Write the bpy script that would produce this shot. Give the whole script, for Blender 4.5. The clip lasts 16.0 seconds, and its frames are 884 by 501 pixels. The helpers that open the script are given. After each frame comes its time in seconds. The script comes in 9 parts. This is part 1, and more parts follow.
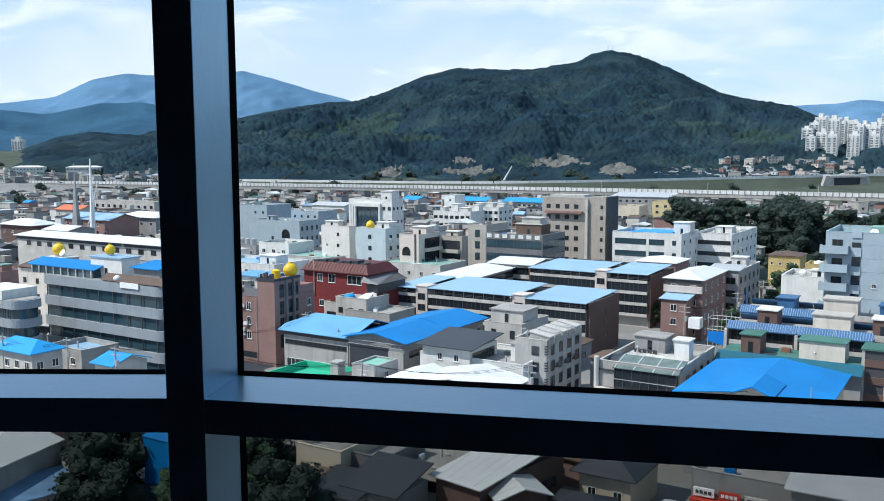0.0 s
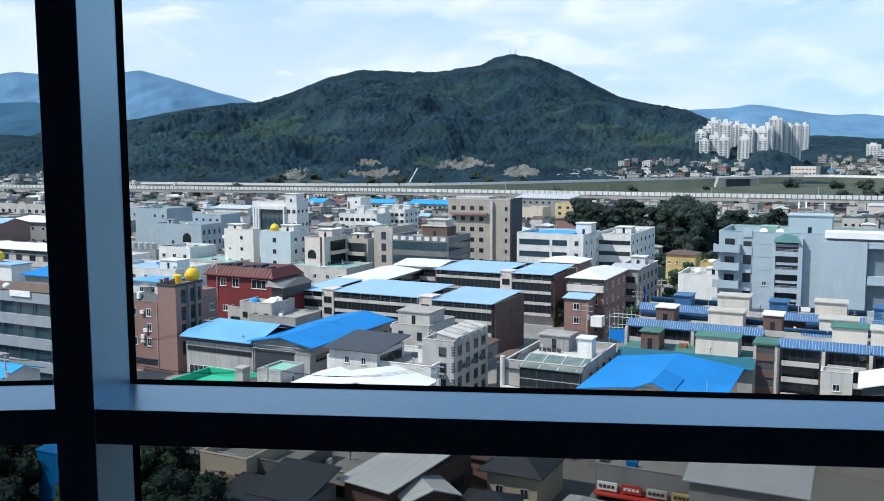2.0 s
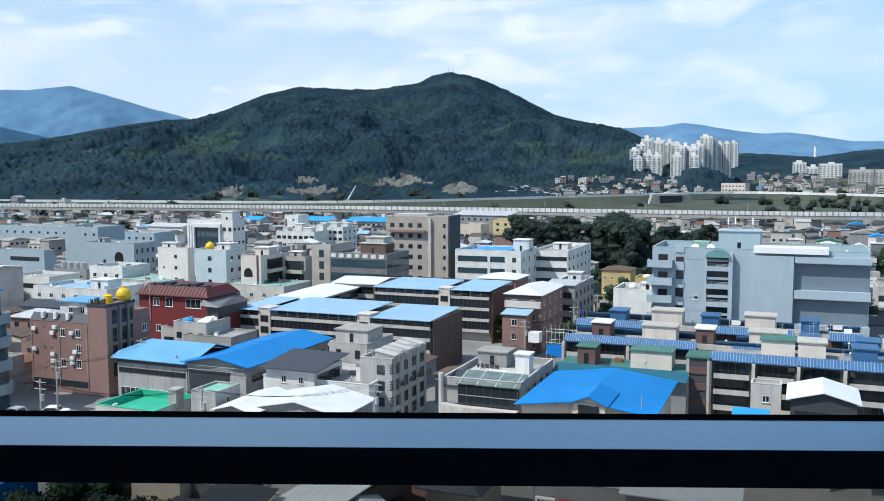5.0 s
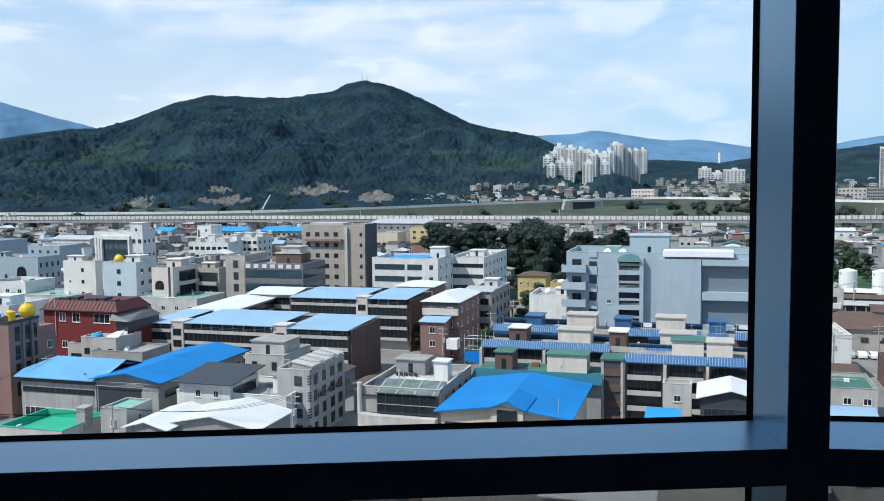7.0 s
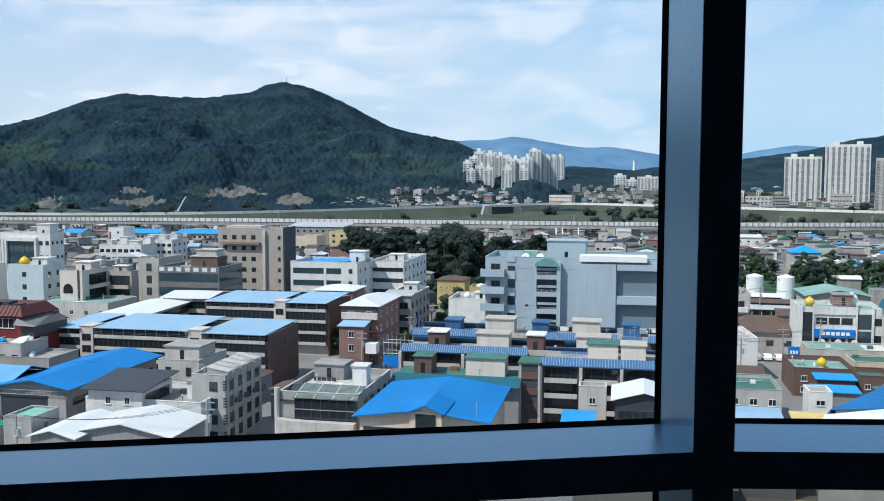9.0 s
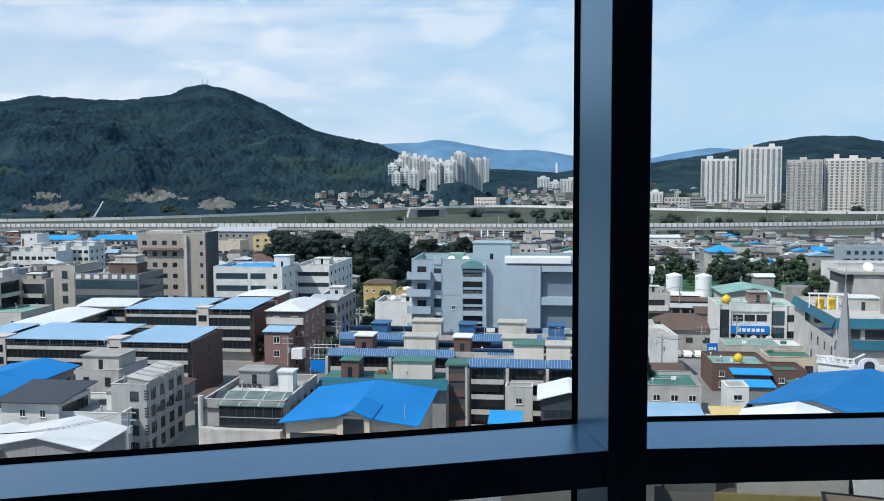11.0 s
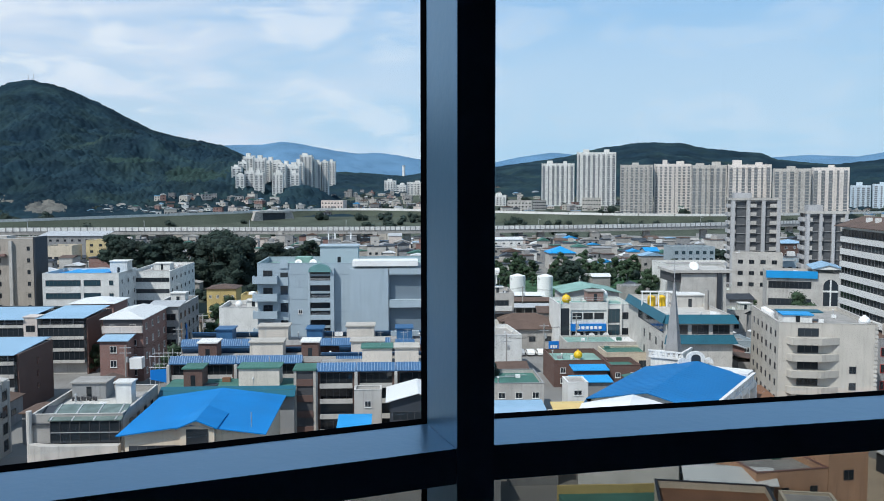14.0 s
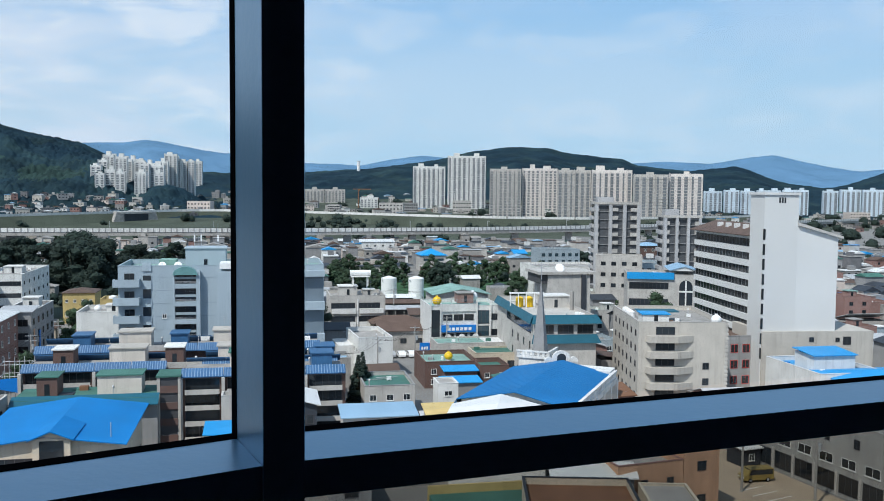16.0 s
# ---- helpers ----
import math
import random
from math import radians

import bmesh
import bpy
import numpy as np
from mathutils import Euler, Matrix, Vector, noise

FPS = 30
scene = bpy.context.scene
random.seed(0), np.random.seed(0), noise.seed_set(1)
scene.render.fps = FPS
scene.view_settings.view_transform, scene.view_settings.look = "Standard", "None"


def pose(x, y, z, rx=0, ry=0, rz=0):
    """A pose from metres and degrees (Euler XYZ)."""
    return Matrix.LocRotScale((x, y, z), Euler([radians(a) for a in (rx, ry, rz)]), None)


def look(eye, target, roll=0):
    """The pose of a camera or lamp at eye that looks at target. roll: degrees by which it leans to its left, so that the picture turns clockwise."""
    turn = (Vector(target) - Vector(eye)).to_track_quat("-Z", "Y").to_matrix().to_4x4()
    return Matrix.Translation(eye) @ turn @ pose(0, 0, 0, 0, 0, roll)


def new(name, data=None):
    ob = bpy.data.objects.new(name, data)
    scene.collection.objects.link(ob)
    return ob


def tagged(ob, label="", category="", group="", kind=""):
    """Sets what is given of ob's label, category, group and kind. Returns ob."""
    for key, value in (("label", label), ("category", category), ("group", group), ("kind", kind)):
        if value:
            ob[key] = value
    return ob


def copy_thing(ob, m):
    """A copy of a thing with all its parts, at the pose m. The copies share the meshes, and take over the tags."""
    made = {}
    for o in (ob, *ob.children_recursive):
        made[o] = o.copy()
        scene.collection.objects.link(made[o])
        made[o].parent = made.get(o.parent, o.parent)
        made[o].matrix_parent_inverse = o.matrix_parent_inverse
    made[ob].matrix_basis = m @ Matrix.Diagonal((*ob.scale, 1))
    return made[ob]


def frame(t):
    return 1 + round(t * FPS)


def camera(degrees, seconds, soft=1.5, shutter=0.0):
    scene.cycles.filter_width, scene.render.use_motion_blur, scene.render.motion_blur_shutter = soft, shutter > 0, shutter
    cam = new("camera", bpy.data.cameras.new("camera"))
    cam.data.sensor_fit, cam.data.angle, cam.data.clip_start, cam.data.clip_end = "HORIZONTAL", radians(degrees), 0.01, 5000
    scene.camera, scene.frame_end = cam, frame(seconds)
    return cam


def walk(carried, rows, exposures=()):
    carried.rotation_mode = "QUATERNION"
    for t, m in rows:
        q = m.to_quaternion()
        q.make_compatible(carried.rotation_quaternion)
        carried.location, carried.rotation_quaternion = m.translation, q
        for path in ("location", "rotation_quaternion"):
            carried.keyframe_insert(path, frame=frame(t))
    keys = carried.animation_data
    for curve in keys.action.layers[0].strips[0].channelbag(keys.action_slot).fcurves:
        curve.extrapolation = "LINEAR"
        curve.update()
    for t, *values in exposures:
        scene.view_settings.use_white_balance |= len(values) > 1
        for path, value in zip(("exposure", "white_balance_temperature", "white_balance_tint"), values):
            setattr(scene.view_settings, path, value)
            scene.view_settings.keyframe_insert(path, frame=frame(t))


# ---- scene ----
cam = camera(52.94, 16.0, soft=0.95)


def row(t, x, y, z, turn, tilt, roll):
    """A row of the walk: place, turn to the right, tilt upwards and roll, in degrees."""
    return t, pose(x, y, 40 + z, 90 + tilt, 0, -turn) @ pose(0, 0, 0, 0, 0, roll)


walk(cam, [
    row(0, -0.359, -0.091, -0.013, -23.17, -6.27, -0.20),
    row(0.5, -0.348, -0.099, -0.009, -22.19, -6.24, -0.09),
    row(1, -0.339, -0.106, -0.007, -21.17, -6.37, -0.11),
    row(1.5, -0.333, -0.110, -0.006, -19.30, -6.12, 0.05),
    row(2, -0.328, -0.114, -0.005, -17.10, -6.15, -0.14),
    row(2.5, -0.305, -0.108, -0.004, -16.40, -6.24, 0.15),
    row(3, -0.274, -0.095, -0.006, -16.61, -6.09, 0.20),
    row(3.5, -0.244, -0.073, -0.005, -16.63, -5.76, -0.04),
    row(6, -0.006, -0.005, -0.001, -9.86, -4.78, -0.28),
    row(6.5, -0.004, -0.000, 0.000, -8.60, -4.78, -0.54),
    row(7, 0.000, 0.000, 0.000, -7.80, -4.57, -0.62),
    row(7.5, 0.003, -0.001, 0.000, -6.77, -4.31, -0.46),
    row(8, 0.008, 0.001, 0.001, -5.08, -4.27, -0.27),
    row(8.5, 0.011, 0.017, -0.003, -3.92, -4.34, -0.17),
    row(9, 0.015, 0.042, -0.008, -2.61, -4.33, 0.10),
    row(11.5, 0.023, 0.017, 0.002, 3.49, -4.13, -0.32),
    row(12, 0.019, 0.016, 0.001, 5.28, -4.12, -0.31),
    row(12.5, 0.015, 0.017, 0.000, 7.90, -3.98, -0.32),
    row(13, 0.019, 0.017, 0.002, 9.08, -4.14, -0.31),
    row(13.5, 0.024, 0.015, 0.002, 10.43, -4.25, -0.35),
    row(14, 0.021, 0.020, 0.000, 12.01, -3.97, -0.03),
    row(14.5, 0.019, 0.030, -0.005, 14.36, -3.90, 0.30),
    row(15, 0.022, 0.042, -0.010, 15.52, -3.94, 0.19),
    row(15.5, 0.061, 0.057, -0.007, 18.70, -3.81, 0.44),
    row(16, 0.117, 0.070, -0.006, 20.30, -3.79, 0.55),
], exposures=[(0, 0.06, 6230, 10), (3.5, 0.04, 6230, 10), (9, -0.14, 6230, 10), (16, -0.26, 6230, 10)])

# world: blue sky with thin drifting cloud, one warm sun high on the left
SUN_AZ, SUN_EL = radians(-125), radians(52)
world = bpy.data.worlds.new("sky")
scene.world = world
world.use_nodes = True
wn, wl = world.node_tree.nodes, world.node_tree.links
bg = wn["Background"]
sky = wn.new("ShaderNodeTexSky")
sky.sky_type, sky.sun_disc = "NISHITA", False
sky.sun_elevation, sky.sun_rotation = SUN_EL, SUN_AZ
sky.air_density, sky.dust_density, sky.ozone_density = 1.0, 0.2, 1.5
co = wn.new("ShaderNodeTexCoord")


def sky_mix(fac, a, b):
    m = wn.new("ShaderNodeMix")
    m.data_type = "RGBA"
    for k, q in ((0, fac), (6, a), (7, b)):
        if isinstance(q, (tuple, float)):
            m.inputs[k].default_value = q
        else:
            wl.new(q, m.inputs[k])
    return m.outputs[2]


def cloud_noise(size, scale, detail, low, high, top, shift=0.0):
    """One layer of cloud: stretched noise over the sky, cut between low and high."""
    mp = wn.new("ShaderNodeMapping")
    mp.inputs["Scale"].default_value, mp.inputs["Rotation"].default_value = size, (0.12, 0.08, 0.5)
    mp.inputs["Location"].default_value = (shift, shift * 0.7, 0.3 * shift)
    cl = wn.new("ShaderNodeTexNoise")
    cl.inputs["Scale"].default_value, cl.inputs["Detail"].default_value = scale, detail
    cl.inputs["Roughness"].default_value, cl.inputs["Distortion"].default_value = 0.58, 0.6
    ramp = wn.new("ShaderNodeMapRange")
    ramp.interpolation_type = "SMOOTHSTEP"
    for k, q in ((1, low), (2, high), (3, 0.0), (4, top)):
        ramp.inputs[k].default_value = q
    wl.new(co.outputs["Generated"], mp.inputs["Vector"])
    wl.new(mp.outputs["Vector"], cl.inputs["Vector"])
    wl.new(cl.outputs["Fac"], ramp.inputs[0])
    return ramp.outputs[0]


# deep blue aloft behind a pale veil, broad white banks that thin out eastwards, small bright clouds
sep = wn.new("ShaderNodeSeparateXYZ")
wl.new(co.outputs["Generated"], sep.inputs[0])


def ranged(value, a, b, lo, hi):
    r = wn.new("ShaderNodeMapRange")
    r.interpolation_type = "SMOOTHSTEP"
    for k, q in ((1, a), (2, b), (3, lo), (4, hi)):
        r.inputs[k].default_value = q
    wl.new(value, r.inputs[0])
    return r.outputs[0]


def times(a, b):
    m = wn.new("ShaderNodeMath")
    m.operation = "MULTIPLY"
    wl.new(a, m.inputs[0]), wl.new(b, m.inputs[1])
    return m.outputs[0]


east = ranged(sep.outputs[0], -0.15, 0.40, 1.0, 0.22)
aloft = sky_mix(ranged(sep.outputs[2], 0.2, 0.5, 0.7, 0.2), sky.outputs["Color"], (1.5, 3.9, 7.2, 1))
clear = ranged(sep.outputs[2], 0.25, 0.5, 1.0, 0.12)
veil = sky_mix(ranged(sep.outputs[2], 0.06, 0.26, 0.96, 0.35), aloft, sky_mix(ranged(sep.outputs[0], -0.45, 0.25, 0.0, 1.0), (4.95, 5.85, 6.65, 1), (3.95, 5.6, 6.9, 1)))
banks = sky_mix(times(cloud_noise((1.2, 1.2, 4.5), 2.6, 7, 0.38, 0.60, 0.92), times(east, clear)), veil, (5.85, 6.45, 7.3, 1))
puffs = sky_mix(times(cloud_noise((2.0, 2.0, 6.0), 4.2, 9, 0.48, 0.66, 0.9, 3.1), times(east, clear)), banks, (6.6, 7.05, 7.6, 1))
wl.new(puffs, bg.inputs["Color"])
bg.inputs["Strength"].default_value = 0.15

sun = new("sun", bpy.data.lights.new("sun", "SUN"))
sun.data.energy, sun.data.angle, sun.data.color = 5.4, radians(0.6), (1.0, 0.95, 0.87)
sun_from = Vector((math.sin(SUN_AZ) * math.cos(SUN_EL), math.cos(SUN_AZ) * math.cos(SUN_EL), math.sin(SUN_EL)))
sun.matrix_world = look(sun_from * 500, (0, 0, 0))


# ---- materials ----
def material(name, col, rough=0.8, metal=0.0, stain=0.25, scale=0.35, streak=0.0, bump=0.15, grain=14.0, vary=0.06, spec=0.4):
    """A worn surface: stains, fine grain, rain streaks and a small difference from thing to thing."""
    m = bpy.data.materials.new(name)
    m.use_nodes = True
    n, l = m.node_tree.nodes, m.node_tree.links
    b = n["Principled BSDF"]
    b.inputs["Roughness"].default_value, b.inputs["Metallic"].default_value = rough, metal
    b.inputs["Specular IOR Level"].default_value = spec
    tc = n.new("ShaderNodeTexCoord")
    big = n.new("ShaderNodeTexNoise")
    big.inputs["Scale"].default_value, big.inputs["Detail"].default_value = scale, 5
    fine = n.new("ShaderNodeTexNoise")
    fine.inputs["Scale"].default_value, fine.inputs["Detail"].default_value = grain, 3
    l.new(tc.outputs["Object"], big.inputs["Vector"])
    l.new(tc.outputs["Object"], fine.inputs["Vector"])
    info = n.new("ShaderNodeObjectInfo")

    def maths(op, a, c):
        q = n.new("ShaderNodeMath")
        q.operation = op
        for i, v in enumerate((a, c)):
            if isinstance(v, (int, float)):
                q.inputs[i].default_value = v
            else:
                l.new(v, q.inputs[i])
        return q.outputs[0]

    f = maths("MULTIPLY", maths("SUBTRACT", big.outputs["Fac"], 0.5), stain * 2.2)
    f = maths("ADD", f, maths("MULTIPLY", maths("SUBTRACT", fine.outputs["Fac"], 0.5), stain * 0.6))
    f = maths("ADD", f, maths("MULTIPLY", maths("SUBTRACT", info.outputs["Random"], 0.5), vary * 2))
    if streak:
        mpp = n.new("ShaderNodeMapping")
        mpp.inputs["Scale"].default_value = (2.2, 2.2, 0.12)
        l.new(tc.outputs["Object"], mpp.inputs["Vector"])
        st = n.new("ShaderNodeTexNoise")
        st.inputs["Scale"].default_value, st.inputs["Detail"].default_value = 1.0, 4
        l.new(mpp.outputs["Vector"], st.inputs["Vector"])
        f = maths("ADD", f, maths("MULTIPLY", maths("MINIMUM", maths("SUBTRACT", st.outputs["Fac"], 0.5), 0.0), streak * 2.9))
    mul = maths("ADD", f, 1.0)
    hsv = n.new("ShaderNodeHueSaturation")
    hsv.inputs["Color"].default_value = (*col, 1)
    l.new(mul, hsv.inputs["Value"])
    l.new(hsv.outputs["Color"], b.inputs["Base Color"])
    if bump:
        bp = n.new("ShaderNodeBump")
        bp.inputs["Strength"].default_value, bp.inputs["Distance"].default_value = bump, 0.02
        l.new(fine.outputs["Fac"], bp.inputs["Height"])
        l.new(bp.outputs["Normal"], b.inputs["Normal"])
    return m


def ribbed(m, pitch, axis=0, depth=0.03):
    """Adds the ribs of profiled sheet to a material."""
    n, l = m.node_tree.nodes, m.node_tree.links
    tc = n.new("ShaderNodeTexCoord")
    wv = n.new("ShaderNodeTexWave")
    wv.bands_direction = "XYZ"[axis]
    wv.inputs["Scale"].default_value = 0.314 / pitch
    l.new(tc.outputs["Object"], wv.inputs["Vector"])
    bp = n.new("ShaderNodeBump")
    bp.inputs["Strength"].default_value, bp.inputs["Distance"].default_value = 0.14, depth
    l.new(wv.outputs["Fac"], bp.inputs["Height"])
    l.new(bp.outputs["Normal"], n["Principled BSDF"].inputs["Normal"])
    return m


def brickwork(name, c1, c2, mortar):
    """Brick courses at true size, laid on walls of any direction."""
    m = material(name, c1, 0.85, stain=0.2)
    n, l = m.node_tree.nodes, m.node_tree.links
    tc = n.new("ShaderNodeTexCoord")
    sx = n.new("ShaderNodeSeparateXYZ")
    l.new(tc.outputs["Object"], sx.inputs[0])
    ad = n.new("ShaderNodeMath")
    l.new(sx.outputs[0], ad.inputs[0]), l.new(sx.outputs[1], ad.inputs[1])
    cb = n.new("ShaderNodeCombineXYZ")
    l.new(ad.outputs[0], cb.inputs[0]), l.new(sx.outputs[2], cb.inputs[1])
    br = n.new("ShaderNodeTexBrick")
    br.inputs["Color1"].default_value, br.inputs["Color2"].default_value, br.inputs["Mortar"].default_value = (*c1, 1), (*c2, 1), (*mortar, 1)
    br.inputs["Scale"].default_value, br.inputs["Mortar Size"].default_value = 1.0, 0.012
    br.inputs["Brick Width"].default_value, br.inputs["Row Height"].default_value = 0.21, 0.075
    l.new(cb.outputs[0], br.inputs["Vector"])
    hsv = next(k for k in n if k.bl_idname == "ShaderNodeHueSaturation")
    l.new(br.outputs["Color"], hsv.inputs["Color"])
    return m


WHITE = material("white_render", (0.64, 0.635, 0.61), 0.85, streak=0.28, stain=0.24)
OFFWHITE = material("offwhite_render", (0.45, 0.43, 0.40), 0.85, streak=0.26, stain=0.34)
CREAM = material("cream_render", (0.54, 0.47, 0.37), 0.85, streak=0.25, stain=0.18)
PALECREAM = material("pale_cream_render", (0.60, 0.545, 0.48), 0.85, streak=0.25, stain=0.2)
PINKISH = material("pinkish_tile", (0.57, 0.495, 0.445), 0.7, streak=0.2, stain=0.16)
PALECYAN = material("pale_cyan_render", (0.47, 0.55, 0.575), 0.8, streak=0.2, stain=0.14)
WARMWHITE = material("warm_white_tile", (0.62, 0.575, 0.535), 0.8, streak=0.2, stain=0.14)
GREY = material("grey_render", (0.26, 0.26, 0.26), 0.85, streak=0.35, stain=0.25)
DARKGREY = material("dark_grey_cladding", (0.16, 0.16, 0.165), 0.6, streak=0.2)
CONCRETE = material("concrete", (0.32, 0.305, 0.285), 0.9, streak=0.22, stain=0.4)
PALEBLUE = material("pale_blue_tile", (0.31, 0.37, 0.405), 0.6, streak=0.2, stain=0.14)
BLUEGREY = material("blue_grey_metal_cladding", (0.35, 0.42, 0.47), 0.5, streak=0.15, stain=0.12)
BEIGE = material("beige_tile", (0.44, 0.41, 0.365), 0.75, streak=0.25, stain=0.18)
TAN = material("tan_stone", (0.37, 0.33, 0.285), 0.8, streak=0.3, stain=0.2)
YELLOW = material("yellow_render", (0.50, 0.38, 0.16), 0.85, streak=0.2)
SANDY = material("sandy_yellow_render", (0.50, 0.40, 0.22), 0.85, streak=0.2)
ORANGE = material("orange_render", (0.55, 0.33, 0.21), 0.85, streak=0.3)
BRICK = brickwork("red_brown_brick", (0.27, 0.135, 0.115), (0.21, 0.105, 0.09), (0.26, 0.20, 0.18))
DARKBRICK = brickwork("dark_brown_brick", (0.13, 0.065, 0.05), (0.10, 0.05, 0.04), (0.13, 0.10, 0.09))
BLUE = ribbed(material("vivid_blue_sheet", (0.003, 0.165, 0.45), 0.6, stain=0.28, scale=0.2, vary=0.05, spec=0.25), 0.9)
CHURCHBLUE = ribbed(material("dull_blue_sheet", (0.010, 0.14, 0.36), 0.6, stain=0.25, scale=0.2, vary=0.05, spec=0.25), 0.9)
MIDBLUE = ribbed(material("clear_blue_sheet", (0.13, 0.33, 0.54), 0.6, stain=0.25, scale=0.2, vary=0.05, spec=0.25), 0.9)
BANDGREY = material("blue_grey_band_cladding", (0.27, 0.295, 0.32), 0.5, stain=0.2, streak=0.25)
LIGHTTILE = material("light_grey_wall_tile", (0.36, 0.355, 0.34), 0.6, stain=0.25, streak=0.45)
# dull blue-grey panel colour, lowered further to hold the recess shadow
DULLCLAD = material("recess_shaded_blue_grey_panel", (0.17, 0.215, 0.255), 0.5, streak=0.15, stain=0.12)
TOWERGREY = material("grey_tower_render", (0.40, 0.40, 0.405), 0.8, streak=0.2, stain=0.15)
# white of the farthest towers, tinted pale blue in the colour for haze
HAZYTOWER = material("haze_tinted_far_tower", (0.52, 0.60, 0.66), 0.8, streak=0.1, stain=0.1, vary=0.12)
LIGHTBLUE = ribbed(material("faded_light_blue_sheet", (0.25, 0.39, 0.52), 0.6, stain=0.2, scale=0.2), 0.9)
FADEDBLUE = ribbed(material("weathered_blue_sheet", (0.14, 0.26, 0.42), 0.6, stain=0.7, scale=0.5), 0.9)
SKYBLUE = ribbed(material("sky_blue_sheet", (0.016, 0.26, 0.58), 0.45, stain=0.2, scale=0.2), 0.9)
NAVYTILE = ribbed(material("navy_roof_tile", (0.038, 0.115, 0.24), 0.45, stain=0.3, scale=1.0), 0.35, depth=0.1)
WHITESHEET = ribbed(material("white_sheet", (0.63, 0.635, 0.625), 0.5, stain=0.12, scale=0.2), 0.9)
PALERIB = material("pale_blue_rib", (0.24, 0.34, 0.47), 0.5, stain=0.2)
PAVINGTAN = material("tan_concrete", (0.43, 0.34, 0.245), 0.9, stain=0.3, scale=0.3)
GREYSHEET = ribbed(material("grey_sheet", (0.40, 0.41, 0.42), 0.5, stain=0.2, scale=0.3), 0.9)
TEALSHEET = material("teal_roof", (0.012, 0.095, 0.14), 0.5, stain=0.25)
GREENROOF = material("green_roof_paint", (0.055, 0.15, 0.12), 0.7, stain=0.5, scale=0.25)
TEALROOF = material("faded_teal_roof_paint", (0.20, 0.33, 0.29), 0.7, stain=0.5, scale=0.25)
VIVIDGREEN = material("vivid_green_roof_paint", (0.03, 0.36, 0.22), 0.6, stain=0.3)
PALEGREEN = material("pale_green_roof_paint", (0.20, 0.42, 0.33), 0.7, stain=0.35)
REDWALL = material("red_painted_wall", (0.155, 0.022, 0.023), 0.7, stain=0.3, streak=0.3)
# shade of the balcony recesses put into one dark strip colour
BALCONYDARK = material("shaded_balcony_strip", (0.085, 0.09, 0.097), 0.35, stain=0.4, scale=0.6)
GREENGLASS = material("greenish_canopy_sheet", (0.13, 0.17, 0.155), 0.25, stain=0.6, scale=0.8)
DECKWHITE = material("worn_white_roof_paint", (0.46, 0.45, 0.42), 0.85, stain=0.75, scale=0.7)
TEALGLASS = material("teal_hood_glass", (0.13, 0.27, 0.27), 0.3, stain=0.3, scale=0.8)
REDSHEET = material("dark_red_roof", (0.095, 0.016, 0.015), 0.6, stain=0.3)
ROOFTILE = material("brown_roof_tile", (0.105, 0.07, 0.055), 0.8, stain=0.4)
ORANGESHEET = material("orange_red_sheet", (0.55, 0.14, 0.06), 0.55)
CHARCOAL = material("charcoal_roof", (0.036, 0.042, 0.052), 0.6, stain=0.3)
ROOFGREY = material("weathered_flat_roof", (0.28, 0.27, 0.255), 0.9, stain=0.5, scale=0.4)
ASPHALT = material("asphalt", (0.06, 0.06, 0.06), 0.9, stain=0.3)
PAVING = material("concrete_ground", (0.19, 0.185, 0.175), 0.9, stain=0.5, scale=0.08)
# far glazing columns, with the balconies' shade worked into the grey
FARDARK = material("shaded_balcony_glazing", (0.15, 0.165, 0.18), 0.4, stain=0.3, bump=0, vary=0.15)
GLASS = material("dark_window_glass", (0.022, 0.028, 0.034), 0.08, stain=0.2, bump=0, spec=0.6, vary=0.4)
BLUEGLASS = material("blue_window_glass", (0.028, 0.060, 0.078), 0.08, stain=0.2, bump=0, spec=0.7)
FRAMEWHITE = material("white_window_frame", (0.70, 0.70, 0.68), 0.5, stain=0.1, bump=0)
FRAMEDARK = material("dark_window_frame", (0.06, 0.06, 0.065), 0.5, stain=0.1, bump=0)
PLASTICYELLOW = material("yellow_tank_plastic", (0.72, 0.46, 0.02), 0.4, stain=0.15)
PLASTICBLUE = material("blue_tank_plastic", (0.03, 0.25, 0.60), 0.4, stain=0.15)
METALGREY = material("grey_painted_metal", (0.42, 0.43, 0.44), 0.45, metal=0.3)
WHITEPAINT = material("white_paint", (0.78, 0.78, 0.77), 0.5, stain=0.08)
CLEANWHITE = material("clean_white_wall", (0.62, 0.62, 0.605), 0.8, streak=0.06, stain=0.07, scale=0.15)
OLIVE = material("olive_paint", (0.27, 0.20, 0.06), 0.35, stain=0.05)
RUST = material("rusty_steel", (0.18, 0.09, 0.05), 0.8, stain=0.5)
REDPAINT = material("red_paint", (0.50, 0.05, 0.035), 0.5)
SIGNBLUE = material("blue_sign", (0.01, 0.17, 0.55), 0.4, stain=0.05)
BARK = material("bark", (0.09, 0.07, 0.05), 0.9, stain=0.5, scale=3)
LEAF = material("dark_green_foliage", (0.0145, 0.028, 0.0205), 0.85, stain=0.7, scale=0.5, grain=3, vary=0.25)
LEAFLIGHT = material("mid_green_foliage", (0.030, 0.056, 0.027), 0.85, stain=0.7, scale=0.5, grain=3, vary=0.25)
# hill woods with the blue of distance haze mixed into their colour
HAZYWOODS = material("haze_tinted_hill_woods", (0.0165, 0.036, 0.044), 0.95, stain=0.75, scale=0.014, grain=0.2, bump=0, spec=0.05)
wnod, wlin = HAZYWOODS.node_tree.nodes, HAZYWOODS.node_tree.links
